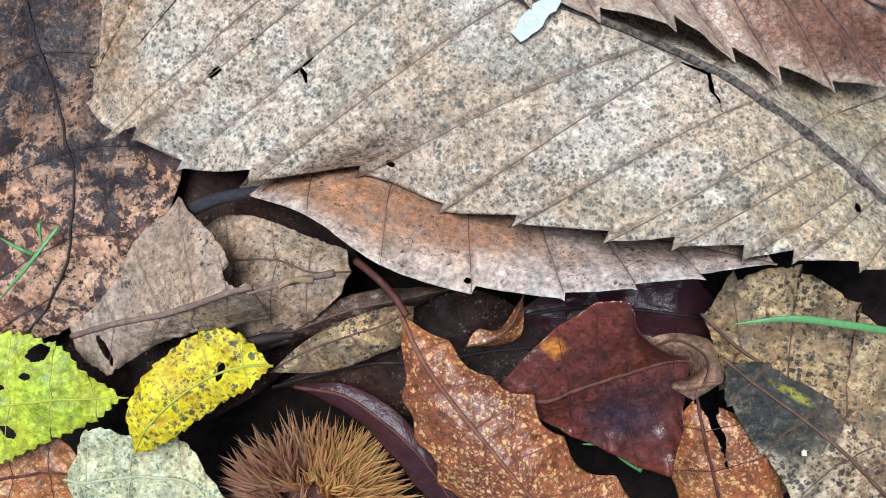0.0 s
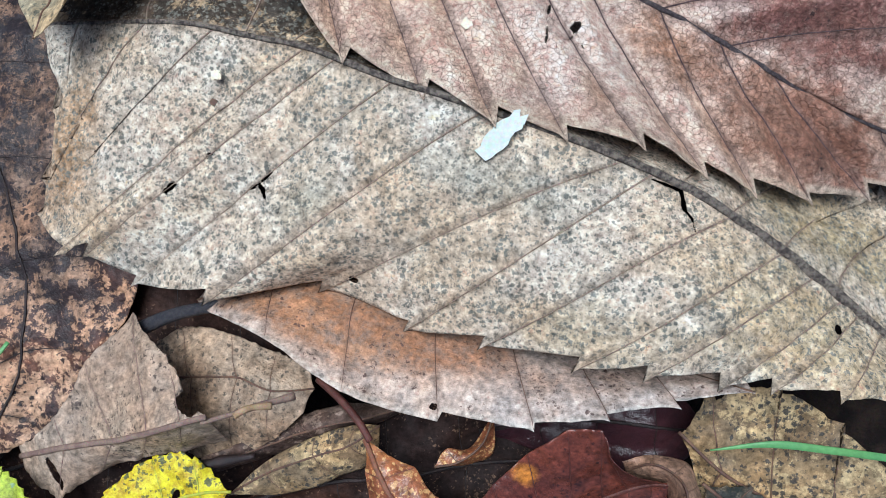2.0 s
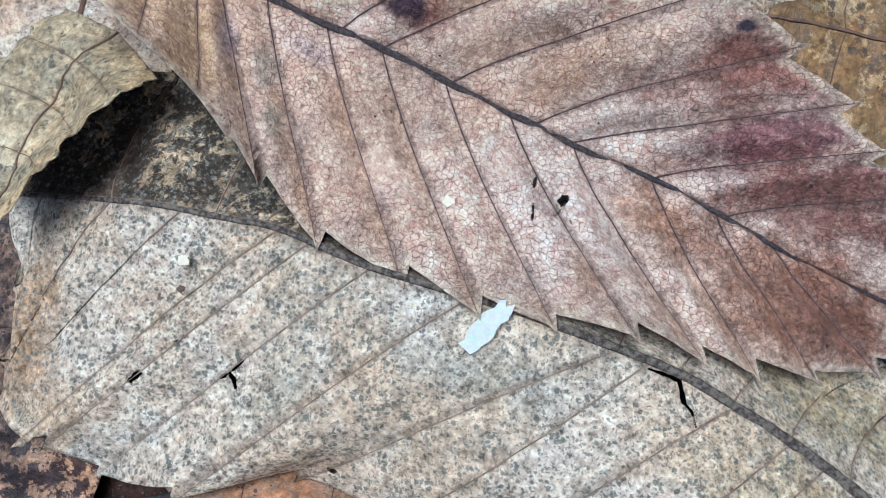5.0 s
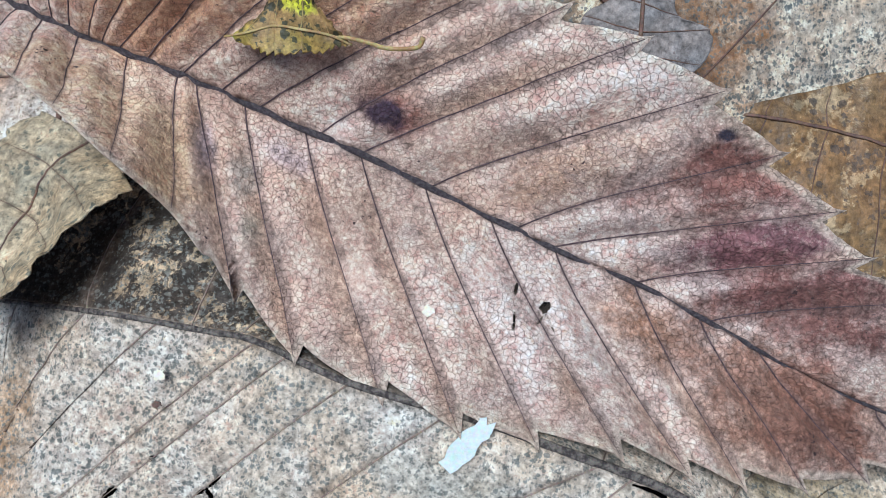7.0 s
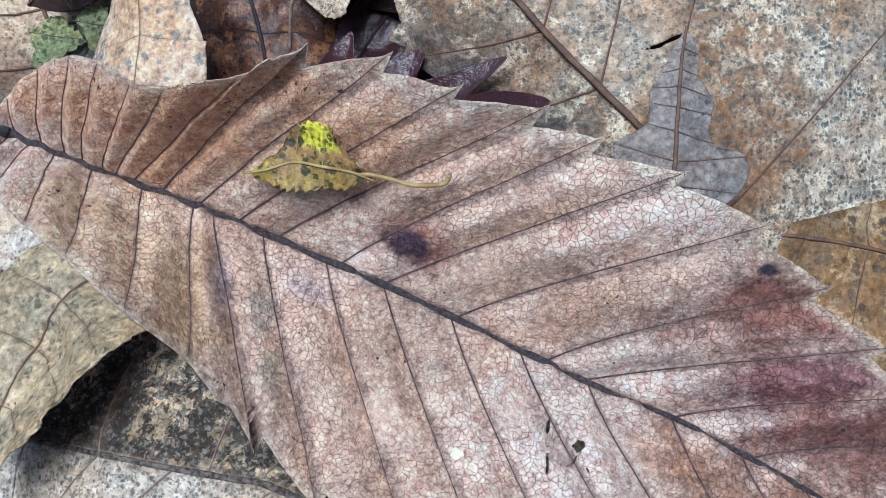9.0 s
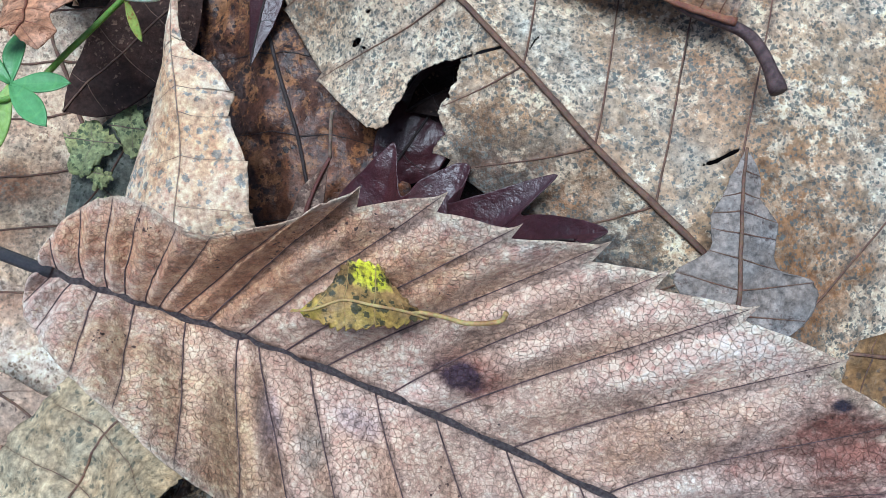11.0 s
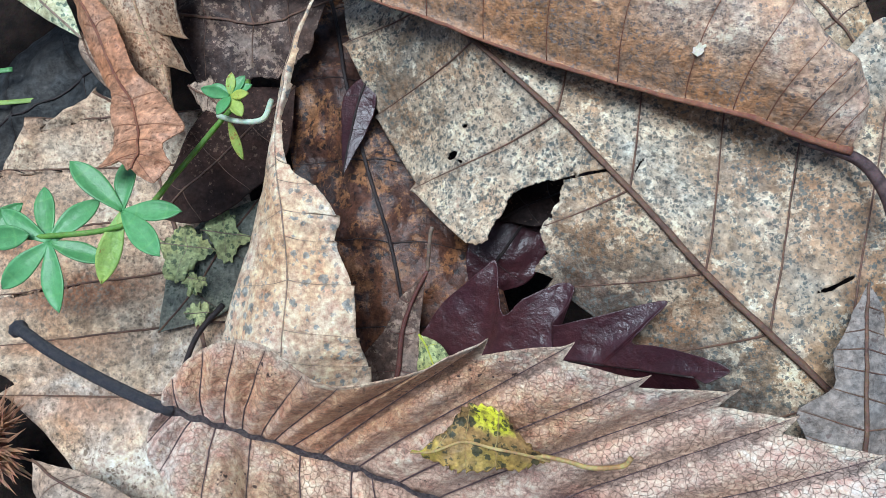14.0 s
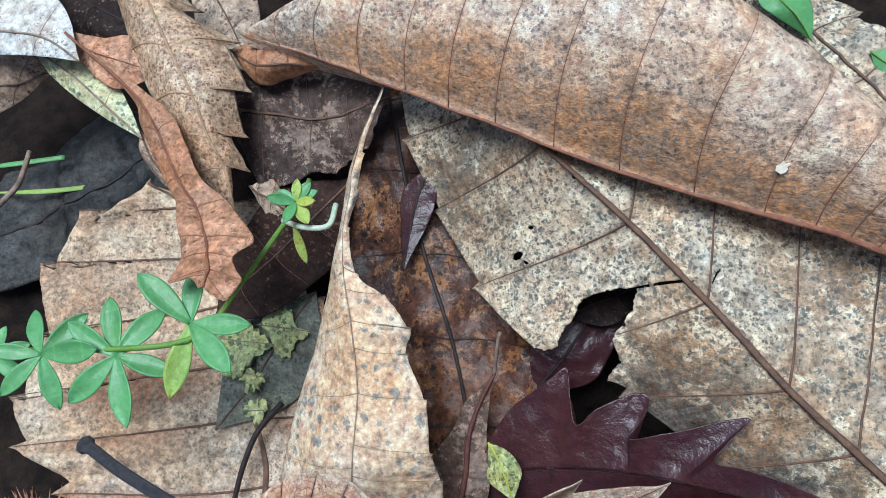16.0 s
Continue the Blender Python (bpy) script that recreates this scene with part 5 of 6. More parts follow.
leaf("curled_leaf", None,
    M_CURL, R_TAN, "cream dry leaf curled into a twisted strip", group=LITTER,
     spine=[(-3.95, 9.60, -1.00), (-3.85, 10.80, -0.55), (-3.70, 11.90, -0.35), (-3.75, 13.00, -0.25), (-3.85, 13.80, -0.35), (-3.82, 14.50, -0.30), (-3.68, 15.05, -0.15), (-3.58, 15.70, -0.30), (-3.09, 17.00, -0.60)],
     margins=(CURL_LOW, CURL_HIGH),
     tooth=0.0, tooth2=0.03, tooth_shape=1.0, ripple=0.06, wave=0.07, pleat=0.02, fine=10, across=24, seed=31, rib=(0.012, 0.01), side_rib=0.006)
leaf("chestnut_leaf", [
    ((6.60, 7.30, -1.00), (5.40, 6.90, -1.00), (10.00, 8.80, -0.90)),
    ((5.00, 8.60, -0.20), (3.70, 8.40, -0.60), (8.40, 12.00, 0.10)),
    ((4.10, 9.65, 0.06), (2.50, 9.20, -0.60), (5.80, 15.20, 0.40)),
    ((3.31, 10.60, 0.08), (1.50, 10.40, -0.90), (4.40, 14.30, 0.20)),
    ((2.52, 11.53, 0.06), (0.37, 11.60, -1.00), (3.40, 14.90, -0.10)),
    ((1.58, 12.86, 0.02), (-0.88, 12.30, -1.13), (2.20, 15.50, -0.30)),
    ((0.61, 14.18, -0.12), (-1.80, 13.64, -1.86), (1.20, 16.30, -0.70)),
    ((-0.59, 15.60, -0.28), (-2.43, 15.16, -2.20), (0.30, 16.90, -1.00)),
    ((-1.40, 16.60, -0.90), (-2.88, 16.38, -1.60), (-0.10, 17.80, -1.30)),
    ((-2.60, 17.90, -1.70), (-2.95, 17.50, -2.00), (-1.10, 18.30, -1.80))],
    M_CREAM, R_BROWN, "cream chestnut leaf mottled grey-black with a torn hole", group=LITTER, tooth=0.14, wave=0.04, fine=14, across=40, seed=32, arch=(-0.05, 0.0), rib=(0.062, 0.04), side_rib=0.02, bow=0.15,
    gaps=[("tear", ((-0.61, 12.43), (-0.43, 12.71), (-0.08, 13.17), (0.12, 13.22), (0.67, 13.26), (0.58, 12.89), (0.27, 12.47), (0.33, 12.12), (-0.04, 11.60), (-0.58, 11.10), (-1.40, 11.40), (-1.35, 12.20), (-1.00, 12.42))),
          ("crack", ((0.55, 13.21), (1.02, 13.22), (1.51, 13.20)), 0.02), ("oval", -1.05, 14.04, 0.09, 0.065, 30), ("oval", -0.92, 13.90, 0.05, 0.025, -40), ("oval", -0.81, 14.45, 0.05, 0.03, 0), ("oval", -0.12, 15.02, 0.045, 0.04, 0),
          ("crack", ((1.70, 13.13), (1.80, 13.29), (1.95, 13.43)), 0.014), ("crack", ((4.01, 11.14), (4.22, 11.18), (4.44, 11.28), (4.63, 11.35)), 0.03)])
s = leaf("chestnut_leaf", [
    ((-5.60, 18.30, -0.80), (-5.60, 18.20, -0.90), (-5.40, 18.40, -0.80)),
    ((-4.20, 17.60, -0.60), (-4.00, 17.60, -1.30), (-3.70, 18.60, 0.20)),
    ((-2.70, 16.70, -0.30), (-2.40, 17.00, -1.20), (-1.80, 18.70, 0.80)),
    ((-1.30, 15.90, 0.00), (-0.80, 16.20, -1.00), (-0.10, 18.40, 1.20)),
    ((0.50, 14.90, 0.20), (0.90, 15.30, -0.80), (1.30, 17.30, 1.80)),
    ((2.40, 14.00, 0.50), (2.80, 14.50, -0.30), (3.10, 15.60, 1.80)),
    ((3.40, 13.50, 0.70), (3.70, 13.90, 0.00), (4.00, 14.30, 1.70)),
    ((4.00, 13.20, 0.70), (4.20, 13.50, 0.30), (4.60, 13.80, 1.30)),
    ((4.50, 13.00, 0.70), (4.50, 13.00, 0.60), (4.70, 13.40, 0.90))],
    M_COPPER, R_RUST, "coppery tan leaf rolled over on itself", group=LITTER, wave=0.07, fine=14, across=30, seed=33, veins=2, bow=0.5, arch=(0.0, 0.5), pleat=0.05, rib=(0.012, 0.07), side_rib=0.009)
tube("petiole", [(3.70, 13.40, 0.70), (4.00, 13.20, 0.70), (4.60, 12.90, 0.70), (4.80, 12.50, 0.80), (4.90, 11.90, 0.90)], 0.075, 0.1, R_DARK, s, knob=0.03)
PLUM_OAK_LOW = [(0.0, -2.06, 9.8, -2.3, 0.0), (1.0, -0.85, 9.5, -2.0, 0.0), (2.0, 0.29, 9.39, -1.6, 0.0), (3.0, 1.29, 9.5, -0.9, 0.0), (4.0, 2.08, 9.91, 0.6, 0.0)]
PLUM_OAK_HIGH = [(0.0, -1.76, 11.06, -1.8, 0.0), (0.4, -1.33, 11.55, -1.5, 0.0), (0.75, -0.73, 11.94, -1.1, 0.0), (0.9, -0.45, 12.1, -0.97, 0.0), (1.05, -0.43, 11.63, -1.0, 0.0), (1.15, -0.38, 11.22, -1.0, 0.0), (1.35, -0.06, 11.44, -0.85, 0.0), (1.75, 0.52, 11.64, -0.7, 0.0), (1.95, 0.73, 11.53, -0.62, 0.0), (2.0, 0.55, 11.21, -0.6, 0.0), (2.05, 0.35, 10.98, -0.55, 0.0), (2.3, 0.9, 11.03, -0.35, 0.0), (2.75, 1.94, 11.18, -0.05, 0.0), (2.8, 1.66, 10.87, -0.05, 0.0), (2.85, 1.39, 10.6, 0.0, 0.0), (3.1, 1.72, 10.50, 0.35, 0.0), (3.45, 2.14, 10.31, 0.7, 0.0), (3.7, 2.42, 10.12, 0.9, 0.0), (3.88, 2.28, 10.02, 0.86, 0.0), (4.0, 2.10, 9.96, 0.8, 0.0)]
leaf("oak_leaf", None,
    M_PLUM, R_BLACK, "dark purple glossy oak leaf with pointed lobes", group=LITTER, wave=0.05, fine=6, across=26, seed=34, rib=(0.02, 0.015), side_rib=0.005, bow=0, ripple=0.03,
     spine=[(-2.0, 10.47, -2.0), (-0.78, 10.55, -1.5), (0.3, 10.46, -0.9), (1.14, 10.28, -0.2), (1.99, 10.05, 0.7)],
     margins=(PLUM_OAK_LOW, PLUM_OAK_HIGH))
leaf("oak_leaf", [
    ((4.00, 8.40, 0.62), (3.75, 8.50, 0.60), (4.30, 8.45, 0.60)),
    ((4.05, 8.93, 0.70), (3.36, 9.23, 0.62), (5.02, 8.80, 0.62)),
    ((4.10, 9.25, 0.74), (3.31, 9.56, 0.64), (5.15, 9.31, 0.64)),
    ((4.15, 9.67, 0.77), (3.77, 9.81, 0.70), (4.68, 9.48, 0.70)),
    ((4.19, 10.00, 0.80), (3.82, 10.10, 0.74), (4.68, 9.90, 0.72)),
    ((4.23, 10.30, 0.82), (3.86, 10.31, 0.74), (4.72, 10.12, 0.74)),
    ((4.27, 10.55, 0.82), (4.02, 10.52, 0.76), (4.52, 10.45, 0.76)),
    ((4.33, 10.85, 0.82), (4.18, 10.82, 0.78), (4.55, 10.76, 0.78)),
    ((4.41, 11.16, 0.80), (4.41, 11.16, 0.80), (4.41, 11.16, 0.80))],
    M_ASH, R_BROWN, "ash-grey small oak leaf", group=LITTER, wave=0.05, fine=8, across=20, seed=35, rib=(0.035, 0.02), side_rib=0.012, bow=0.1)
leaf("umber_leaf", [
    ((-0.90, 11.80, -2.60), (-0.90, 11.80, -2.60), (-0.90, 11.80, -2.60)),
    ((-0.40, 12.30, -2.20), (-0.90, 12.60, -2.30), (0.10, 11.90, -2.30)),
    ((0.10, 12.90, -2.00), (-0.40, 13.30, -2.20), (0.70, 12.70, -2.20)),
    ((0.70, 13.60, -2.10), (0.30, 14.20, -2.30), (1.40, 13.40, -2.30)),
    ((1.50, 14.30, -2.40), (1.50, 14.30, -2.40), (1.50, 14.30, -2.40))],
    M_PLUM, R_BLACK, "dark plum leaf under a torn hole", group=LITTER, wave=0.1, fine=10, across=14, seed=65, rib=(0.03, 0.02), side_rib=0.01)
leaf("umber_leaf", [
    ((-0.30, 13.00, -2.00), (-0.30, 13.00, -2.00), (-0.30, 13.00, -2.00)),
    ((0.20, 13.20, -1.80), (0.00, 13.50, -1.90), (0.40, 12.80, -1.80)),
    ((0.60, 13.30, -1.70), (0.60, 13.80, -1.90), (0.80, 13.00, -1.80)),
    ((1.30, 13.60, -1.90), (1.30, 13.60, -1.90), (1.30, 13.60, -1.90))],
    M_SHADE, R_BLACK, "small brown leaf under a torn hole", group=LITTER, wave=0.06, fine=8, across=10, seed=66, rib=(0.02, 0.015), side_rib=0.008)
leaf("amber_leaf", [
    ((5.70, 8.40, -0.50), (5.70, 8.40, -0.50), (5.70, 8.40, -0.50)),
    ((6.40, 8.30, -0.50), (6.50, 8.60, -0.50), (6.00, 7.20, -0.70)),
    ((7.40, 8.10, -0.50), (7.50, 8.80, -0.50), (6.80, 6.20, -0.70)),
    ((8.30, 7.80, -0.50), (8.70, 8.90, -0.50), (7.80, 4.80, -0.70)),
    ((9.60, 7.30, -0.60), (9.60, 7.30, -0.60), (9.60, 7.30, -0.60))],
    M_AMBER, R_BROWN, "amber-brown leaf with dark spots", group=LITTER, wave=0.07, fine=12, across=18, seed=36, rib=(0.03, 0.03), side_rib=0.014)
leaf("sandy_leaf", [
    ((-6.30, 7.50, -3.30), (-8.40, 8.60, -3.30), (-4.20, 7.40, -3.30)),
    ((-6.00, 10.40, -3.30), (-10.00, 10.50, -3.30), (-4.10, 10.30, -3.30)),
    ((-6.20, 11.70, -3.30), (-10.90, 11.40, -3.30), (-4.40, 11.60, -3.30)),
    ((-6.40, 12.80, -3.30), (-11.00, 12.30, -3.30), (-4.50, 12.60, -3.30)),
    ((-6.80, 13.90, -3.30), (-10.60, 13.50, -3.20), (-4.80, 13.80, -3.30)),
    ((-7.10, 14.90, -3.20), (-10.50, 14.90, -3.10), (-5.40, 14.90, -3.30)),
    ((-7.50, 15.90, -3.10), (-9.50, 15.80, -2.80), (-6.10, 15.90, -3.20)),
    ((-8.20, 16.40, -3.00), (-8.20, 16.40, -3.00), (-8.20, 16.40, -3.00))],
    M_SAND, R_BROWN, "pale sandy toothed leaf lying deep", group=LITTER, tooth=0.3, wave=0.12, fine=14, across=32, seed=37, rib=(0.06, 0.03), side_rib=0.028, pleat=0.06)
leaf("oak_leaf", [
    ((-8.80, 18.60, -0.70), (-8.80, 18.60, -0.70), (-8.80, 18.60, -0.70)),
    ((-7.50, 17.30, -0.60), (-7.60, 17.30, -0.70), (-7.40, 17.40, -0.60)),
    ((-7.00, 16.50, -0.60), (-7.40, 16.70, -0.80), (-6.70, 16.70, -0.60)),
    ((-6.60, 15.60, -0.50), (-6.90, 15.60, -0.70), (-6.20, 15.60, -0.40)),
    ((-6.20, 15.00, -0.30), (-6.60, 15.20, -0.40), (-5.70, 15.10, -0.20)),
    ((-5.90, 14.40, 0.10), (-6.40, 14.50, -0.10), (-5.10, 14.30, 0.20)),
    ((-5.80, 14.10, 0.30), (-6.30, 14.10, 0.10), (-5.40, 14.00, 0.30)),
    ((-5.70, 13.80, 0.50), (-6.40, 13.70, 0.30), (-5.20, 13.60, 0.50)),
    ((-5.70, 13.70, 0.60), (-6.00, 13.70, 0.50), (-5.40, 13.30, 0.60)),
    ((-5.70, 13.50, 0.70), (-5.80, 13.50, 0.60), (-5.60, 13.40, 0.70))],
    M_GINGER, R_RUST, "ginger oak leaf with rounded lobes", group=LITTER, lobe=0.02, wave=0.07, fine=12, across=16, seed=38, rib=(0.025, 0.02), side_rib=0.01, arch=(0.1, 0.1))
leaf("brown_leaf", [
    ((-9.00, 18.80, -0.90), (-9.00, 18.80, -0.90), (-9.00, 18.80, -0.90)),
    ((-8.40, 18.30, -0.90), (-8.60, 18.10, -1.00), (-8.30, 18.60, -1.00)),
    ((-7.70, 18.00, -0.90), (-8.00, 17.60, -1.00), (-7.60, 18.50, -1.00)),
    ((-7.10, 17.80, -1.00), (-7.10, 17.80, -1.00), (-7.10, 17.80, -1.00))],
    M_GINGER, R_RUST, "ginger-brown folded leaf under a rolled leaf", group=LITTER, wave=0.08, fine=10, across=12, seed=73, rib=(0.015, 0.01), side_rib=0.006)
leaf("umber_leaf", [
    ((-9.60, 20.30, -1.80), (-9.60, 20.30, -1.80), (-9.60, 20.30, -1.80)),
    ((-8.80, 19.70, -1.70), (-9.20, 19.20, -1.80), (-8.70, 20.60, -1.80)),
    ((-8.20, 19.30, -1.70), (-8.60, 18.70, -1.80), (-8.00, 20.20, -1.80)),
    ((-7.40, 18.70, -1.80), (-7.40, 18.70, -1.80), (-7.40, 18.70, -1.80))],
    M_SHADE, R_BLACK, "brown leaf behind pale grey leaves, darkened for shade", group=LITTER, wave=0.1, fine=10, across=12, seed=74, rib=(0.02, 0.01), side_rib=0.008)
leaf("grey_leaf", [
    ((-7.10, 20.90, -2.00), (-7.10, 20.90, -2.00), (-7.10, 20.90, -2.00)),
    ((-6.60, 20.00, -1.90), (-7.00, 19.70, -2.00), (-6.10, 20.40, -2.00)),
    ((-6.10, 19.00, -1.80), (-6.70, 18.70, -2.00), (-5.60, 19.40, -1.90)),
    ((-5.80, 18.10, -1.90), (-5.80, 18.10, -1.90), (-5.80, 18.10, -1.90))],
    M_DUSK, R_BROWN, "grey-brown leaf behind rolled leaves", group=LITTER, wave=0.08, fine=10, across=12, seed=75, rib=(0.02, 0.01), side_rib=0.008)
leaf("chestnut_leaf", [
    ((-7.50, 19.80, -0.70), (-8.30, 20.10, -1.00), (-6.80, 19.90, -1.00)),
    ((-7.20, 19.00, -0.50), (-8.00, 19.30, -1.00), (-6.50, 19.00, -1.00)),
    ((-6.80, 18.00, -0.50), (-7.70, 18.30, -1.00), (-5.80, 18.30, -1.00)),
    ((-6.40, 17.10, -0.60), (-7.30, 17.30, -1.10), (-5.60, 17.40, -1.10)),
    ((-6.20, 16.40, -0.80), (-7.00, 16.60, -1.20), (-5.70, 16.60, -1.20)),
    ((-6.00, 15.90, -1.00), (-6.60, 15.90, -1.30), (-5.70, 16.00, -1.30)),
    ((-5.90, 15.10, -1.40), (-5.90, 15.10, -1.40), (-5.90, 15.10, -1.40))],
    M_STRAW, R_PALE, "ginger rolled toothed leaf with straw veins", group=LITTER, tooth=0.02, tooth2=0.25, wave=0.04, fine=12, across=18, seed=39, rib=(0.025, 0.02), side_rib=0.016, arch=(0.3, 0.3))
leaf("umber_leaf", [
    ((-6.30, 17.40, -1.90), (-6.30, 17.40, -1.90), (-6.30, 17.40, -1.90)),
    ((-5.50, 17.20, -1.80), (-5.60, 18.30, -1.70), (-5.60, 15.90, -2.20)),
    ((-4.60, 17.00, -1.70), (-4.70, 18.10, -1.60), (-4.70, 16.00, -2.00)),
    ((-3.90, 17.00, -1.60), (-3.80, 18.00, -1.50), (-3.80, 16.20, -1.90)),
    ((-3.10, 17.20, -1.50), (-3.10, 17.20, -1.50), (-3.10, 17.20, -1.50))],
    M_UMBER, R_BROWN, "dull brown leaf with ragged edge", group=LITTER, wave=0.12, fine=12, across=20, torn=0.12, seed=40, rib=(0.03, 0.02), side_rib=0.012)
leaf("curled_leaf", [
    ((-6.00, 18.30, -1.30), (-6.00, 18.30, -1.30), (-6.00, 18.30, -1.30)),
    ((-5.40, 17.80, -1.00), (-5.40, 18.40, -1.20), (-5.50, 17.60, -1.30)),
    ((-4.80, 17.70, -0.90), (-4.80, 18.20, -1.10), (-5.00, 17.60, -1.30)),
    ((-4.20, 17.70, -1.10), (-4.20, 17.70, -1.10), (-4.20, 17.70, -1.10))],
    M_GINGER, R_BROWN, "orange curled leaf scrap", group=LITTER, wave=0.06, fine=10, across=12, seed=41, rib=(0.02, 0.015), side_rib=0.008, arch=(0.3, 0.2))
leaf("curled_leaf", [
    ((-5.60, 15.60, -1.20), (-5.60, 15.60, -1.20), (-5.60, 15.60, -1.20)),
    ((-5.40, 15.40, -1.00), (-5.40, 15.60, -1.10), (-5.40, 15.20, -1.20)),
    ((-5.10, 15.20, -0.90), (-5.10, 15.60, -1.10), (-5.20, 15.00, -1.10)),
    ((-4.90, 15.00, -1.10), (-4.90, 15.00, -1.10), (-4.90, 15.00, -1.10))],
    M_DUSK, R_BROWN, "small grey-brown crumpled leaf scrap", group=LITTER, wave=0.1, fine=10, across=12, seed=42, rib=(0.02, 0.015), side_rib=0.008, torn=0.06)
leaf("mottled_leaf", [
    ((3.20, 18.20, -0.30), (2.90, 18.20, -0.50), (3.80, 18.40, -0.30)),
    ((3.90, 17.10, -0.20), (3.40, 16.70, -0.40), (4.70, 17.40, -0.20)),
    ((4.50, 16.20, -0.10), (3.90, 15.80, -0.30), (5.20, 16.60, -0.10)),
    ((5.00, 15.30, 0.00), (4.40, 14.80, -0.20), (5.60, 15.70, 0.00)),
    ((5.70, 14.30, 0.00), (5.70, 14.30, 0.00), (5.70, 14.30, 0.00))],
    M_CREAM, R_BROWN, "cream and grey mottled leaf behind the rolled leaf", group=LITTER, tooth=0.1, wave=0.1, fine=12, across=18, seed=64, rib=(0.03, 0.02), side_rib=0.014)
leaf("grey_leaf", [
    ((-11.70, 19.00, -1.00), (-11.70, 19.00, -1.00), (-11.70, 19.00, -1.00)),
    ((-10.50, 18.90, -0.90), (-10.40, 18.50, -1.00), (-10.30, 20.30, -1.00)),
    ((-9.30, 18.60, -0.80), (-9.50, 18.30, -0.90), (-9.00, 19.30, -0.90)),
    ((-8.50, 18.00, -0.70), (-8.50, 18.00, -0.70), (-8.50, 18.00, -0.70))],
    M_WHITE, R_TAN, "pale grey smooth dry leaf", group=LITTER, wave=0.04, fine=12, across=16, seed=43, rib=(0.02, 0.02), side_rib=0.008)
leaf("grey_leaf", [
    ((-9.90, 18.80, -1.40), (-9.90, 18.80, -1.40), (-9.90, 18.80, -1.40)),
    ((-8.90, 18.00, -1.20), (-9.40, 18.10, -1.40), (-9.00, 18.50, -1.30)),
    ((-8.20, 17.30, -1.10), (-8.50, 17.30, -1.30), (-8.10, 17.80, -1.20)),
    ((-7.50, 16.60, -1.10), (-7.50, 16.60, -1.10), (-7.50, 16.60, -1.10))],
    M_PALE, R_TAN, "greenish-grey dry speckled leaf", group=LITTER, wave=0.08, fine=12, across=14, seed=44, rib=(0.02, 0.02), side_rib=0.008)
leaf("curled_leaf", [
    ((-7.60, 16.80, -1.20), (-7.60, 16.80, -1.20), (-7.60, 16.80, -1.20)),
    ((-7.30, 16.20, -1.00), (-7.60, 16.40, -1.20), (-7.20, 16.40, -1.20)),
    ((-7.00, 15.80, -1.10), (-7.20, 15.80, -1.30), (-6.80, 15.90, -1.30)),
    ((-6.90, 15.60, -1.40), (-6.90, 15.60, -1.40), (-6.90, 15.60, -1.40))],
    M_DUSK, R_BROWN, "small brown curled leaf scrap", group=LITTER, wave=0.06, fine=10, across=10, seed=45, rib=(0.02, 0.015), side_rib=0.008, arch=(0.3, 0.3))
leaf("grey_leaf", [
    ((-12.20, 18.50, -2.00), (-12.20, 18.50, -2.00), (-12.20, 18.50, -2.00)),
    ((-11.20, 18.30, -1.80), (-11.40, 17.80, -2.20), (-10.90, 18.90, -1.60)),
    ((-10.40, 18.30, -1.80), (-10.70, 18.00, -2.20), (-10.00, 18.70, -1.60)),
    ((-9.70, 18.50, -1.90), (-9.70, 18.50, -1.90), (-9.70, 18.50, -1.90))],
    M_DUSK, R_BROWN, "grey-brown leaf at a hollow's rim", group=LITTER, wave=0.1, fine=10, across=14, seed=46, rib=(0.02, 0.02), side_rib=0.01)
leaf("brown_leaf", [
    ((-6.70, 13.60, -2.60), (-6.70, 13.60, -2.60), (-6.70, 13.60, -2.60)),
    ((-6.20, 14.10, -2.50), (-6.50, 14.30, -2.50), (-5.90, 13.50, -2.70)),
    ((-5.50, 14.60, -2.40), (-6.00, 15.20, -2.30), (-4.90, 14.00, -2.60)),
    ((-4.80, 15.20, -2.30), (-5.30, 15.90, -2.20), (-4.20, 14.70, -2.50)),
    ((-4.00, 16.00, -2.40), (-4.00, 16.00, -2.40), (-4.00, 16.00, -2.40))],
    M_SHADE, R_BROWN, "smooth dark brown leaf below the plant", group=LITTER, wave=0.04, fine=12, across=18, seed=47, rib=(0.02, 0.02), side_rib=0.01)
leaf("mottled_leaf", [
    ((-3.60, 18.90, -2.20), (-4.60, 19.10, -2.40), (-2.10, 18.70, -2.20)),
    ((-3.20, 17.50, -2.30), (-4.20, 17.60, -2.50), (-1.80, 17.40, -2.40)),
    ((-3.00, 16.00, -2.40), (-4.30, 16.20, -2.70), (-1.50, 15.80, -2.50)),
    ((-2.70, 14.40, -2.40), (-4.20, 14.60, -2.80), (-1.00, 14.00, -2.50)),
    ((-2.30, 12.80, -2.40), (-3.90, 13.00, -2.80), (-0.50, 12.50, -2.50)),
    ((-2.10, 11.20, -2.50), (-3.60, 11.30, -2.80), (-0.20, 11.10, -2.60)),
    ((-2.10, 9.70, -2.60), (-3.30, 9.90, -2.80), (-0.50, 9.80, -2.60)),
    ((-2.20, 8.50, -2.70), (-2.20, 8.50, -2.70), (-2.20, 8.50, -2.70))],
    M_WETDEEP, R_BLACK, "dark wet red-brown leaf in a hollow", group=LITTER, wave=0.15, fine=12, across=24, seed=48, rib=(0.04, 0.03), side_rib=0.014)
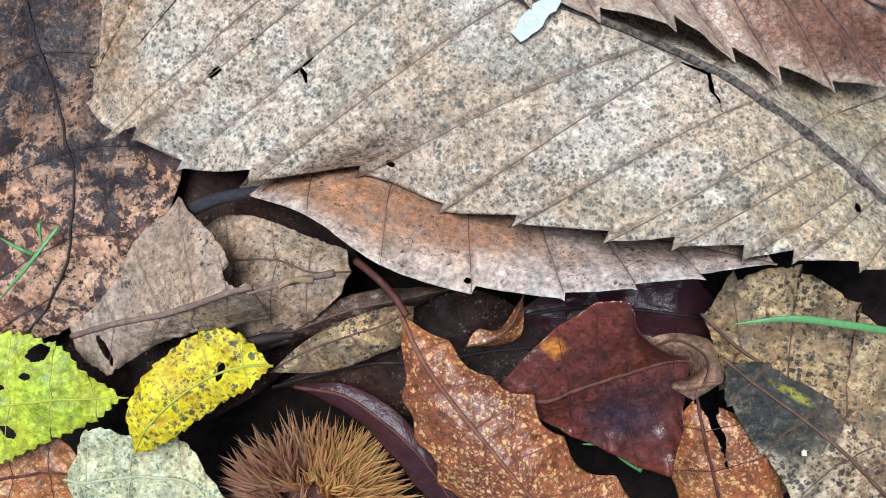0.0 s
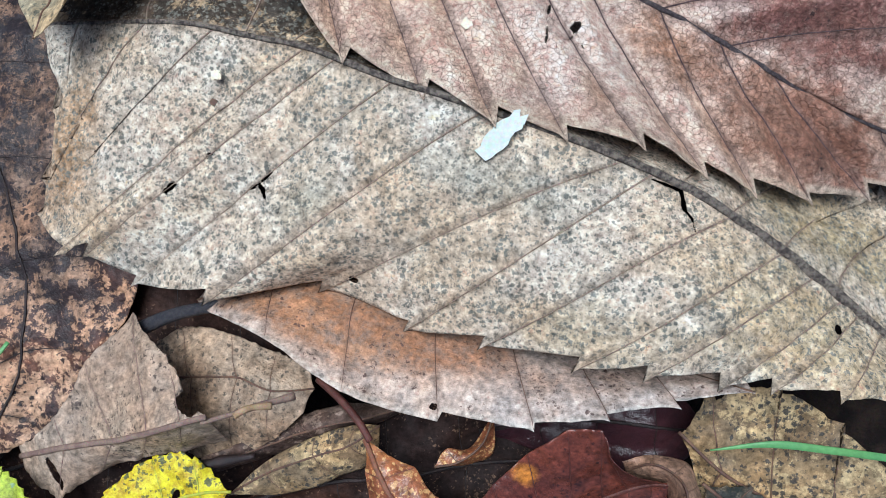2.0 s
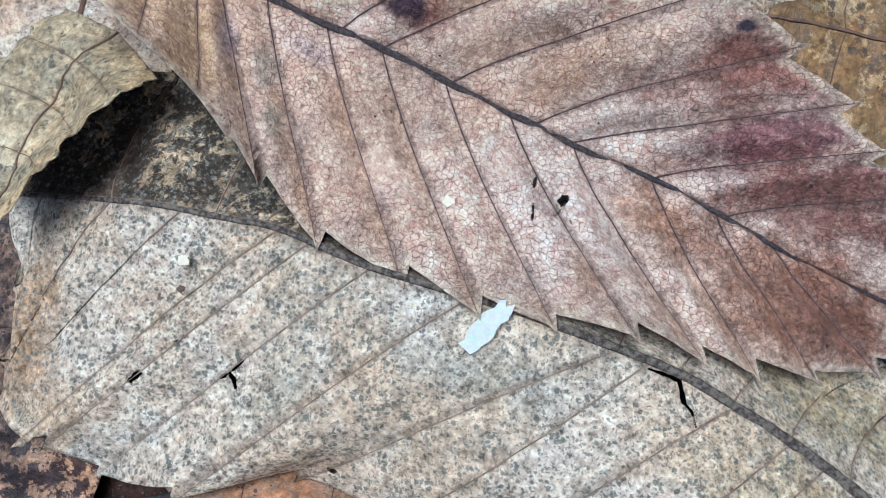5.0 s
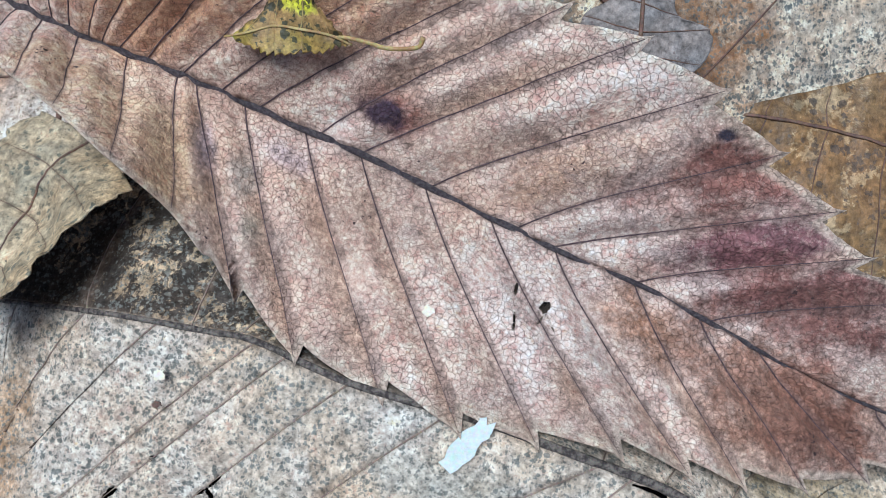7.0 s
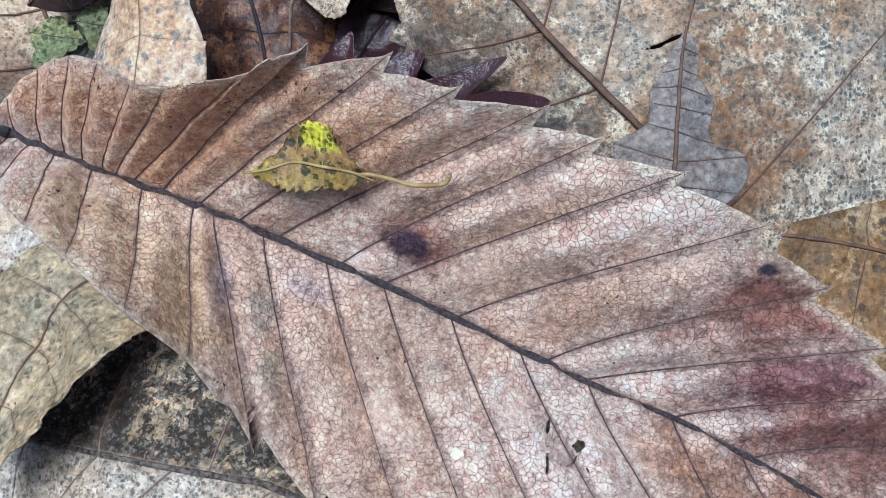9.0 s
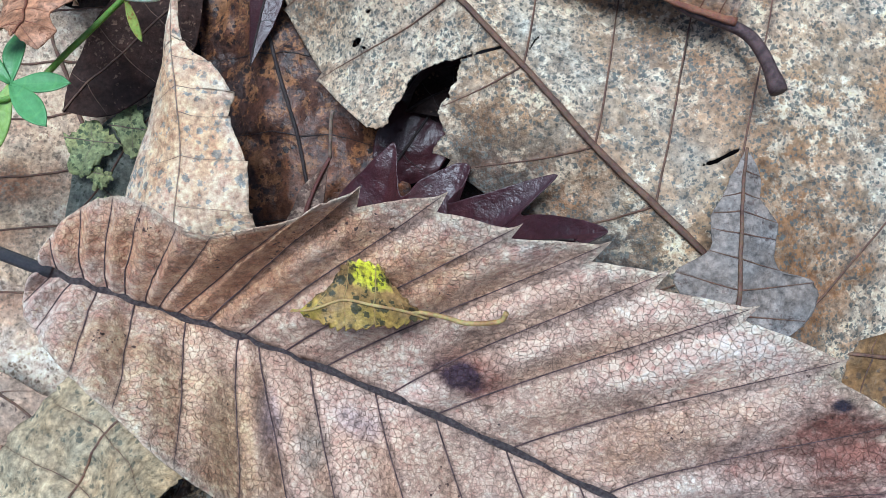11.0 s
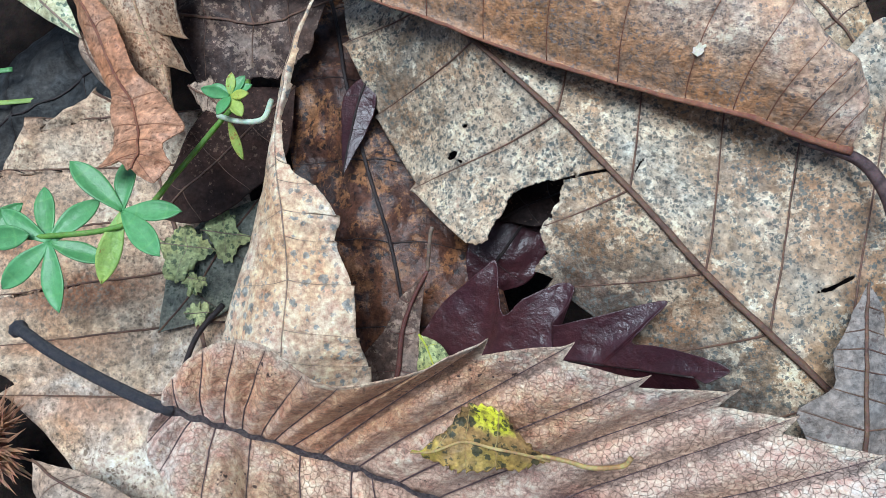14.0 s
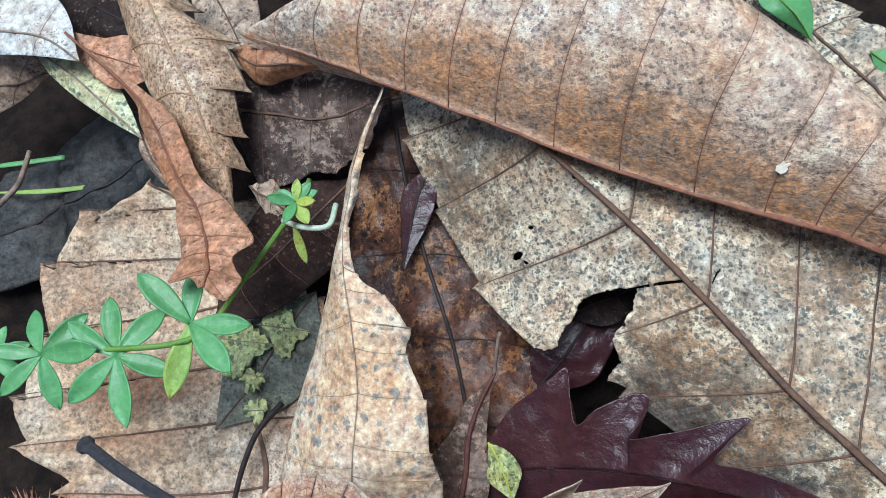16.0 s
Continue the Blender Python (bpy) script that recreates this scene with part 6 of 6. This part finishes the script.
leaf("narrow_leaf", [
    ((-2.40, 16.00, -1.90), (-2.40, 16.00, -1.90), (-2.40, 16.00, -1.90)),
    ((-2.70, 15.50, -2.00), (-3.00, 15.60, -2.10), (-2.40, 15.40, -2.00)),
    ((-2.90, 14.90, -2.10), (-3.10, 14.90, -2.20), (-2.60, 14.90, -2.10)),
    ((-3.10, 14.10, -2.20), (-3.10, 14.10, -2.20), (-3.10, 14.10, -2.20))],
    M_PLUM, R_BLACK, "narrow dark purple leaf", group=LITTER, wave=0.04, fine=10, across=12, seed=49, rib=(0.025, 0.015), side_rib=0.008)
g = leaf("narrow_leaf", [
    ((-2.40, 9.80, -2.00), (-2.70, 9.80, -2.20), (-1.90, 9.90, -2.00)),
    ((-2.20, 10.50, -1.90), (-3.00, 10.50, -2.10), (-1.80, 10.40, -1.90)),
    ((-2.10, 11.10, -1.80), (-2.40, 11.20, -1.90), (-1.80, 11.10, -1.80)),
    ((-1.90, 11.60, -1.70), (-2.10, 11.70, -1.80), (-1.70, 11.70, -1.70)),
    ((-1.60, 12.10, -1.60), (-1.60, 12.10, -1.60), (-1.60, 12.10, -1.60))],
    M_UMBER, R_RED, "narrow dark brown leaf with a long stalk", group=LITTER, wave=0.03, fine=10, across=12, seed=50, rib=(0.05, 0.03), side_rib=0.008, arch=(-0.2, -0.2))
tube("petiole", [(-1.60, 12.10, -1.60), (-1.50, 12.60, -1.20), (-1.45, 12.75, -1.10)], 0.03, 0.035, R_TAN, g)
leaf("green_leaf", [
    ((-1.78, 11.02, -1.35), (-1.78, 11.02, -1.35), (-1.78, 11.02, -1.35)),
    ((-1.66, 10.80, -1.25), (-1.80, 10.72, -1.40), (-1.45, 10.85, -1.35)),
    ((-1.56, 10.50, -1.20), (-1.82, 10.42, -1.40), (-1.28, 10.52, -1.35)),
    ((-1.45, 10.10, -1.30), (-1.45, 10.10, -1.30), (-1.45, 10.10, -1.30))],
    M_ROT, R_LIME, "folded yellow-green leaf bud under dark leaves", group="green leaves", wave=0.02, fine=8, across=10, seed=76, rib=(0.02, 0.01), side_rib=0.006)
for k, (m, p, q, e) in enumerate((
        ((-6.80, 13.20, -2.90), (-6.30, 13.50, -2.90), (-6.50, 12.40, -2.90), (-5.70, 13.00, -2.90)),
        ((-6.30, 12.50, -2.90), (-6.20, 12.60, -2.90), (-6.20, 12.10, -2.90), (-5.90, 12.40, -2.90)),
        ((-6.30, 11.80, -2.90), (-6.10, 12.00, -2.90), (-6.10, 11.60, -2.90), (-5.80, 11.80, -2.90)),
        ((-6.00, 13.40, -2.90), (-5.60, 13.70, -2.90), (-5.50, 12.80, -2.90), (-5.00, 13.20, -2.90)))):
    mean = tuple((m[i] + e[i]) / 2 for i in range(3))
    leaf("leaf_scrap", [(m, m, m), (mean, p, q), (e, e, e)], M_ROT, R_TAN, "yellow-green crumbling leaf scrap", "leaf scrap", "rotting scraps", wave=0.06, fine=16, across=10, torn=0.16, seed=51 + k, rib=(0.012, 0.008), side_rib=0.005)
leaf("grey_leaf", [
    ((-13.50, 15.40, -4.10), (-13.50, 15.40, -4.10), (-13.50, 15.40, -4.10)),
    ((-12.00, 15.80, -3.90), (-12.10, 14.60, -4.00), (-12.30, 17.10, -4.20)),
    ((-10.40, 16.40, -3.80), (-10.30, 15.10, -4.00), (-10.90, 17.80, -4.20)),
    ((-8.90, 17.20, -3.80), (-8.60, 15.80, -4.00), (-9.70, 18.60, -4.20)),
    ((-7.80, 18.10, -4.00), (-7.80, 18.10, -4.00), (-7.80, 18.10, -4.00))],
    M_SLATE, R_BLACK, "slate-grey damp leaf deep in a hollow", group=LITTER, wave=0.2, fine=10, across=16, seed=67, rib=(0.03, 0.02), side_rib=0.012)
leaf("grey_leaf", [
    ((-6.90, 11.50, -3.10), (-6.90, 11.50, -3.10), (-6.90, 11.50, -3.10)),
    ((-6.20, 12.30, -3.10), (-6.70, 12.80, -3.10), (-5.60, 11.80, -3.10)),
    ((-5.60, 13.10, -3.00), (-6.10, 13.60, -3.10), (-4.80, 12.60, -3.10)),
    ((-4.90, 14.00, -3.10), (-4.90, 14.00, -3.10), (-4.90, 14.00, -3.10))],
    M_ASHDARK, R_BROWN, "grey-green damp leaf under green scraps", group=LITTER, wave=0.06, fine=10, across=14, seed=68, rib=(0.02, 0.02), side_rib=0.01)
leaf("purple_leaf", [
    ((-9.00, 9.30, -2.70), (-9.00, 9.30, -2.70), (-9.00, 9.30, -2.70)),
    ((-8.30, 8.90, -2.50), (-8.80, 8.60, -2.60), (-7.90, 9.00, -2.60)),
    ((-7.60, 8.50, -2.40), (-8.00, 7.90, -2.50), (-7.00, 8.50, -2.50)),
    ((-6.90, 7.90, -2.50), (-7.40, 7.50, -2.60), (-6.60, 8.20, -2.60)),
    ((-6.20, 7.10, -2.60), (-6.20, 7.10, -2.60), (-6.20, 7.10, -2.60))],
    M_DUSK, R_BROWN, "purplish-brown edge of a dry leaf", group=LITTER, wave=0.08, fine=10, across=14, seed=52, rib=(0.025, 0.02), side_rib=0.01)
y = leaf("yellow_leaf", [
    ((-0.00, 9.10, 0.90), (-0.00, 9.10, 0.90), (-0.00, 9.10, 0.90)),
    ((-0.30, 9.20, 1.00), (-0.40, 9.50, 1.30), (-0.30, 9.00, 0.90)),
    ((-0.70, 9.30, 1.00), (-0.60, 9.80, 1.30), (-0.70, 9.00, 0.80)),
    ((-1.10, 9.40, 0.90), (-1.00, 9.90, 1.10), (-1.10, 9.00, 0.80)),
    ((-1.50, 9.30, 0.90), (-1.30, 9.60, 0.90), (-1.40, 9.10, 0.80)),
    ((-1.80, 9.30, 0.80), (-1.80, 9.30, 0.80), (-1.80, 9.30, 0.80))],
    M_OLIVE, R_YELLOW, "small yellow-olive leaf with black spots", group=LITTER, saw=0.06, wave=0.06, fine=10, across=12, seed=53, rib=(0.025, 0.015), side_rib=0.008, torn=0.03)
tube("petiole", [(-0.20, 9.20, 1.00), (0.20, 9.10, 1.00), (0.50, 9.00, 1.00), (0.90, 9.00, 1.00), (1.00, 9.10, 1.10)], 0.03, 0.035, R_YELLOW, y)

# ---- stalks, chips and blades of grass ----
for ob, label, cat in (
        (tube("twig", [(-5.50, 11.90, -2.70), (-6.00, 11.40, -2.80), (-6.30, 10.80, -2.90), (-6.50, 10.20, -3.00)], 0.06, 0.05, R_BLACK), "thin dark green-black twig", "twig"),
        (tube("twig", [(-3.60, -1.70, -1.00), (-3.30, -1.60, -1.00), (-2.60, -1.50, -1.10)], 0.11, 0.07, R_BLACK, wob=0.4), "short dark twig beside a yellow leaf", "twig")):
    tagged(ob, label, cat)
tagged(bpy.data.objects["leaf_stalk"], "slate-dark bare leaf stalk", "stalk")


def flat_chip(name, a, b, width, thick, mat, label, seed, notch=0.3):
    """A splinter of bark or wood from a to b (cm), with ragged ends."""
    rng = random.Random(seed)
    a, b = Vector(a) * CM, Vector(b) * CM
    d = (b - a).normalized()
    s = d.cross(Vector((0, 0, 1))).normalized()
    bm = bmesh.new()
    top, n = [], 9
    ring = []
    for i in range(n):
        k = i / (n - 1)
        ring.append(a + (b - a) * k * 0.96 + s * width * CM * (0.5 + 0.12 * rng.uniform(-1, 1)) * (0.75 + 0.5 * math.sin(math.pi * k) * 0.6))
    for i in range(5):
        k = 1 - i / 4
        ring.append(b + s * width * CM * (k - 0.5) * 0.9 + d * notch * width * CM * (rng.uniform(-0.9, 0.6)))
    for i in range(n):
        k = 1 - i / (n - 1)
        ring.append(a + (b - a) * k * 0.96 - s * width * CM * (0.5 + 0.12 * rng.uniform(-1, 1)) * (0.75 + 0.5 * math.sin(math.pi * k) * 0.6))
    vs = [bm.verts.new(p - a) for p in ring]
    f = bm.faces.new(vs)
    if f.normal.z < 0:
        f.normal_flip()
    ext = bmesh.ops.extrude_face_region(bm, geom=[f])
    for v in ext["geom"]:
        if isinstance(v, bmesh.types.BMVert):
            v.co.z += thick * CM
    bmesh.ops.recalc_face_normals(bm, faces=bm.faces)
    me = bpy.data.meshes.new(name)
    bm.to_mesh(me)
    bm.free()
    me.materials.append(mat)
    ob = new(name, me)
    ob.location = a
    return tagged(ob, label, "chip")


flat_chip("wood_chip", (1.12, 3.24, 0.52), (1.72, 3.83, 0.60), 0.30, 0.035, M_CHIP, "white flat splinter lying on a leaf", 3, 0.5)
flat_chip("pale_fleck", (0.90, 5.34, 0.02), (1.02, 5.46, 0.02), 0.15, 0.02, M_FLECK, "tiny cream fleck on a leaf", 4)
flat_chip("pale_fleck", (2.40, 14.40, 1.20), (2.50, 14.50, 1.30), 0.12, 0.012, M_FLECK, "tiny cream fleck on a leaf", 5)


flat_chip("pale_fleck", (5.80, -3.30, -0.10), (5.90, -3.30, -0.10), 0.1, 0.012, M_FLECK, "tiny pale fleck on a mottled leaf", 8)
flat_chip("pale_fleck", (-1.40, 0.92, -0.62), (-1.42, 0.76, -0.55), 0.07, 0.012, M_FLECK, "tiny cream curl on a tan leaf", 9)
flat_chip("pale_fleck", (1.70, -2.30, -0.80), (2.00, -2.20, -0.80), 0.12, 0.02, R_TAN, "small grey chip on a red leaf", 10)
flat_chip("brown_fleck", (-3.00, 4.22, 0.03), (-2.92, 4.14, 0.03), 0.1, 0.03, R_BROWN, "tiny brown crumb on a speckled leaf", 11)
flat_chip("pale_fleck", (-3.00, 4.60, 0.04), (-2.84, 4.60, 0.04), 0.15, 0.03, M_FLECK, "tiny pale shell on a speckled leaf", 12)
flat_chip("pale_fleck", (1.70, 9.20, 0.70), (1.80, 9.20, 0.70), 0.09, 0.02, R_BLACK, "tiny black crumb on a leaf", 13)


def grass_blade(points, width, mat, label):
    x = np.linspace(0, len(points) - 1, 20)
    c = spline(points, x) * CM
    t = np.gradient(c, axis=0)
    s = np.cross(t, (0, 0, 1.0))
    s /= np.linalg.norm(s, axis=1)[:, None]
    k = np.linspace(0, 1, 20)
    w = (width * CM * np.minimum(1, 0.15 + 2.2 * k))[:, None]
    V, F = [], []
    for i in range(20):
        V += [c[i] - s[i] * w[i], c[i] - np.array((0, 0, 0.25)) * w[i], c[i] + s[i] * w[i]]
    for i in range(19):
        for q in (0, 1):
            F.append((3 * i + q, 3 * i + q + 1, 3 * i + q + 4, 3 * i + q + 3))
    ob = mesh_object("grass_blade", V, F, mat, None, c[0])
    sol = ob.modifiers.new("thickness", "SOLIDIFY")
    sol.thickness = 0.0002
    return tagged(ob, label, "grass", "blades of grass")


grass_blade([(4.60, -1.20, 0.10), (5.50, -1.10, 0.20), (6.40, -1.20, 0.20), (7.70, -1.40, 0.10)], 0.055, M_GREEN, "bright green blade of grass")
grass_blade([(2.50, -3.50, -1.40), (2.90, -3.50, -1.30), (3.30, -3.80, -1.40), (3.60, -4.00, -1.50)], 0.05, M_GREEN, "short green grass tip")
for pts in ((((-8.00, -0.90, -1.50)), ((-7.40, -0.30, -1.30)), ((-6.90, 0.40, -1.40))), (((-8.00, 0.20, -1.50)), ((-7.60, 0.00, -1.40)), ((-7.40, -0.10, -1.50))), (((-7.20, 0.10, -1.40)), ((-7.20, 0.40, -1.30)), ((-7.20, 0.50, -1.40)))):
    grass_blade(list(pts), 0.03, M_GREEN, "thin green sprig on a wet leaf")
grass_blade([(-12.30, 17.30, -3.60), (-11.40, 17.30, -3.50), (-10.40, 17.40, -3.60)], 0.05, M_GREEN, "green grass blade in a dark hollow")
grass_blade([(-12.20, 16.80, -3.80), (-10.80, 16.70, -3.70), (-9.80, 16.80, -3.90)], 0.05, M_YGREEN, "pale grass blade in a dark hollow")
leaf("yellow_leaf", [
    ((-10.10, 17.00, -4.00), (-10.10, 17.00, -4.00), (-10.10, 17.00, -4.00)),
    ((-9.70, 17.20, -3.90), (-9.90, 17.40, -3.90), (-9.60, 17.00, -4.00)),
    ((-9.40, 17.50, -3.90), (-9.60, 17.60, -3.90), (-9.20, 17.20, -4.00)),
    ((-9.10, 17.90, -4.00), (-9.10, 17.90, -4.00), (-9.10, 17.90, -4.00))],
    M_OLIVE, R_YELLOW, "yellow leaf fragment in a dark hollow", group=LITTER, wave=0.03, fine=8, across=8, seed=63, rib=(0.02, 0.015), side_rib=0.008)
tagged(tube("twig", [(-11.20, 16.00, -2.60), (-10.70, 16.40, -2.50), (-10.50, 16.70, -2.40), (-10.40, 17.10, -2.40)], 0.06, 0.05, R_TAN), "bent pale brown twig over a hollow", "twig")
tagged(tube("twig", [(-8.20, 17.40, -1.20), (-7.90, 17.10, -1.30), (-7.70, 16.80, -1.50)], 0.04, 0.05, R_TAN), "short pale root end", "twig")
leaf("green_leaf", [
    ((3.00, 18.10, -0.10), (3.00, 18.10, -0.10), (3.00, 18.10, -0.10)),
    ((3.30, 17.60, 0.10), (3.10, 17.50, 0.00), (3.60, 17.70, 0.10)),
    ((3.50, 17.20, 0.20), (3.40, 17.20, 0.00), (3.80, 17.40, 0.10)),
    ((3.70, 16.80, 0.10), (3.70, 16.80, 0.10), (3.70, 16.80, 0.10))],
    M_GREEN, R_GREEN, "glossy fresh green leaf in a gap", group="green leaves", wave=0.03, fine=8, across=10, seed=71, rib=(0.02, 0.01), side_rib=0.006)
leaf("green_leaf", [
    ((4.60, 16.60, 0.00), (4.60, 16.60, 0.00), (4.60, 16.60, 0.00)),
    ((4.80, 16.30, 0.10), (4.70, 16.20, 0.00), (5.00, 16.50, 0.10)),
    ((5.10, 15.90, 0.10), (5.10, 15.90, 0.10), (5.10, 15.90, 0.10))],
    M_GREEN, R_GREEN, "small fresh green leaf tip", group="green leaves", wave=0.03, fine=8, across=8, seed=72, rib=(0.02, 0.01), side_rib=0.006)


# ---- creeping green plant with whorled leaves ----
def leaflet_mesh(length, width, mat, droop, seed):
    n, m = 12, 4
    V, F, UV = [], [], []
    for i in range(n + 1):
        k = i / n
        w = width * (math.sin(math.pi * (0.06 + 0.94 * k) ** 0.95) ** 0.8) * (0.45 + 0.75 * k) if k < 1 else 0.0
        for q in range(-m, m + 1):
            u = q / m
            V.append((k * length, u * w, -droop * k * k * length + 0.25 * w * u * u + 0.02 * length * noise.noise(Vector((k * 3, u, seed)))))
            UV.append((k * 2 + 0.5, u))
    c = 2 * m + 1
    for i in range(n):
        for q in range(2 * m):
            F.append((i * c + q, (i + 1) * c + q, (i + 1) * c + q + 1, i * c + q + 1))
    me = bpy.data.meshes.new("leaflet")
    me.from_pydata(V, [], F)
    uv = me.uv_layers.new(name="blade")
    for lp in me.loops:
        uv.data[lp.index].uv = UV[lp.vertex_index]
    me.shade_smooth()
    me.materials.append(mat)
    return me


def whorl(plant, centre, angles, length, width, tilt, seed, yellow=()):
    rng = random.Random(seed)
    base = parent_place(plant)
    for i, ang in enumerate(angles):
        k = rng.uniform(0.85, 1.12)
        mat = M_YGREEN if i in yellow else M_GREEN
        me = leaflet_mesh(length * CM * k, width * CM * k * rng.uniform(0.9, 1.1), mat, rng.uniform(0.0, 0.25), seed + i)
        ob = new("leaflet", me)
        ob.parent = plant
        ob.matrix_basis = Matrix.Translation(Vector(centre) * CM - base) @ Matrix.Rotation(radians(ang), 4, "Z") @ Matrix.Rotation(radians(-tilt + rng.uniform(-12, 12)), 4, "Y") @ Matrix.Rotation(radians(rng.uniform(-18, 18)), 4, "X")
        sol = ob.modifiers.new("thickness", "SOLIDIFY")
        sol.thickness = 0.00018


plant = new("bedstraw_plant")
plant.location = Vector((-9.10, 12.90, -0.30)) * CM
tagged(plant, "fresh green creeping plant with whorled narrow leaves", "plant")
tube("stem", [(-9.60, 12.90, -0.50), (-8.40, 12.90, -0.40), (-7.50, 12.80, -0.20), (-6.10, 12.90, -0.10), (-5.50, 13.80, -0.50), (-5.00, 14.70, -0.90), (-4.70, 15.20, -1.10), (-4.60, 15.70, -1.40)], 0.045, 0.05, R_GREEN, plant, steps=40)
whorl(plant, (-6.20, 13.10, -0.10), [132, 88, -6, -48, -108], 1.05, 0.215, 4, 70, (4,))
whorl(plant, (-7.40, 12.70, -0.20), [102, 47, -20, -82, -138, 145], 1.05, 0.215, 4, 60)
whorl(plant, (-8.60, 12.80, -0.20), [112, 42, 0, -75, -135, 172], 0.9, 0.19, 4, 80)
whorl(plant, (-9.50, 12.80, -0.40), [75, 20, -30, -100], 0.6, 0.15, 8, 85)
sprout = new("green_sprout")
sprout.location = Vector((-4.60, 14.90, -0.60)) * CM
tagged(sprout, "small yellow-green sprout with a curved white stalk", "plant")
whorl(sprout, (-4.60, 15.00, -0.40), [80, 25, -10, -60, -110, 170, 140, 50], 0.42, 0.11, 25, 90, (0, 2, 3))
whorl(sprout, (-4.70, 14.70, -0.60), [-80], 0.8, 0.1, -20, 97, (0,))
tube("stalk", [(-4.90, 14.80, -0.70), (-4.50, 14.60, -0.50), (-4.10, 14.60, -0.50), (-4.00, 15.00, -0.70)], 0.045, 0.05, plain_material("white_green_stalk", (0.55, 0.62, 0.48), (0.45, 0.55, 0.4), 300, 0.4), sprout)


# ---- chestnut burrs ----
def burr(centre, radius, count, length, mat_a, mat_b, label, seed):
    rng = random.Random(seed)
    thing = new("chestnut_burr")
    c = Vector(centre) * CM
    thing.location = c
    tagged(thing, label, "chestnut burr")
    bm = bmesh.new()
    bmesh.ops.create_icosphere(bm, subdivisions=3, radius=radius * 0.72 * CM)
    for v in bm.verts:
        v.co *= 1 + 0.15 * noise.noise(v.co * 300)
        v.co.z *= 0.6
    me = bpy.data.meshes.new("husk")
    bm.to_mesh(me)
    bm.free()
    me.materials.append(R_RED)
    husk = new("husk", me)
    husk.parent = thing
    kinds = []
    for mat in (mat_a, mat_b):
        row = []
        for _ in range(4):
            V, F = [], []
            bend = Vector((rng.uniform(-1, 1), rng.uniform(-1, 1), 0)) * 0.07
            for h, w in ((0, 1.2), (0.5, 0.9)):
                for q in range(4):
                    an = q * math.pi / 2
                    V.append(Vector((math.cos(an) * w * 0.024, math.sin(an) * w * 0.024, h)) + bend * h * 2 * (1 - h) * 2)
            V.append(Vector((0, 0, 1)))
            for q in range(4):
                F.append((q, (q + 1) % 4, 4 + (q + 1) % 4, 4 + q))
                F.append((4 + q, 4 + (q + 1) % 4, 8))
            me = bpy.data.meshes.new("spine")
            me.from_pydata(V, [], F)
            me.materials.append(mat)
            row.append(me)
        kinds.append(row)
    tufts = [Vector((rng.uniform(-1, 1), rng.uniform(-1, 1), rng.uniform(0.1, 1))).normalized() for _ in range(count // 16)]
    rest = ([], []), ([], [])
    made = 0
    for t in tufts:
        which = 0 if t.x + rng.uniform(-0.3, 0.3) > 0 else 1
        for _ in range(16):
            d = (t + 0.5 * Vector((rng.uniform(-1, 1), rng.uniform(-1, 1), rng.uniform(-1, 1)))).normalized()
            p = Vector((t.x, t.y, t.z * 0.6)) * radius * CM * 0.7
            ln = length * CM * rng.uniform(0.6, 1.15)
            m = Matrix.Translation(p) @ d.to_track_quat("Z", "Y").to_matrix().to_4x4() @ Matrix.Diagonal((ln / length * rng.uniform(0.9, 1.6), ln / length * rng.uniform(0.9, 1.6), ln, 1))
            me = kinds[which][rng.randrange(4)]
            if t.y > -0.1 and made < 300:
                ob = new("spine", me)
                ob.parent, ob.matrix_basis = thing, m
                made += 1
            else:
                V, F = rest[which]
                k = len(V)
                V += [m @ v.co for v in me.vertices]
                F += [tuple(k + i for i in f.vertices) for f in me.polygons]
    for (V, F), mat in zip(rest, (mat_a, mat_b)):
        if V:
            me = bpy.data.meshes.new("spine_rest")
            me.from_pydata(V, [], F)
            me.materials.append(mat)
            ob = new("spine_rest", me)
            ob.parent = thing
            tagged(ob, kind="stuff")


burr((-2.50, -5.20, -2.70), 1.5, 3400, 1.1, M_SPINE, M_SPINE_B, "straw and brown spiny chestnut burr between leaves", 5)
burr((-10.20, 9.60, -3.20), 0.5, 600, 0.8, M_SPINE_B, M_SPINE_B, "brown spiny chestnut burr under leaves", 6)
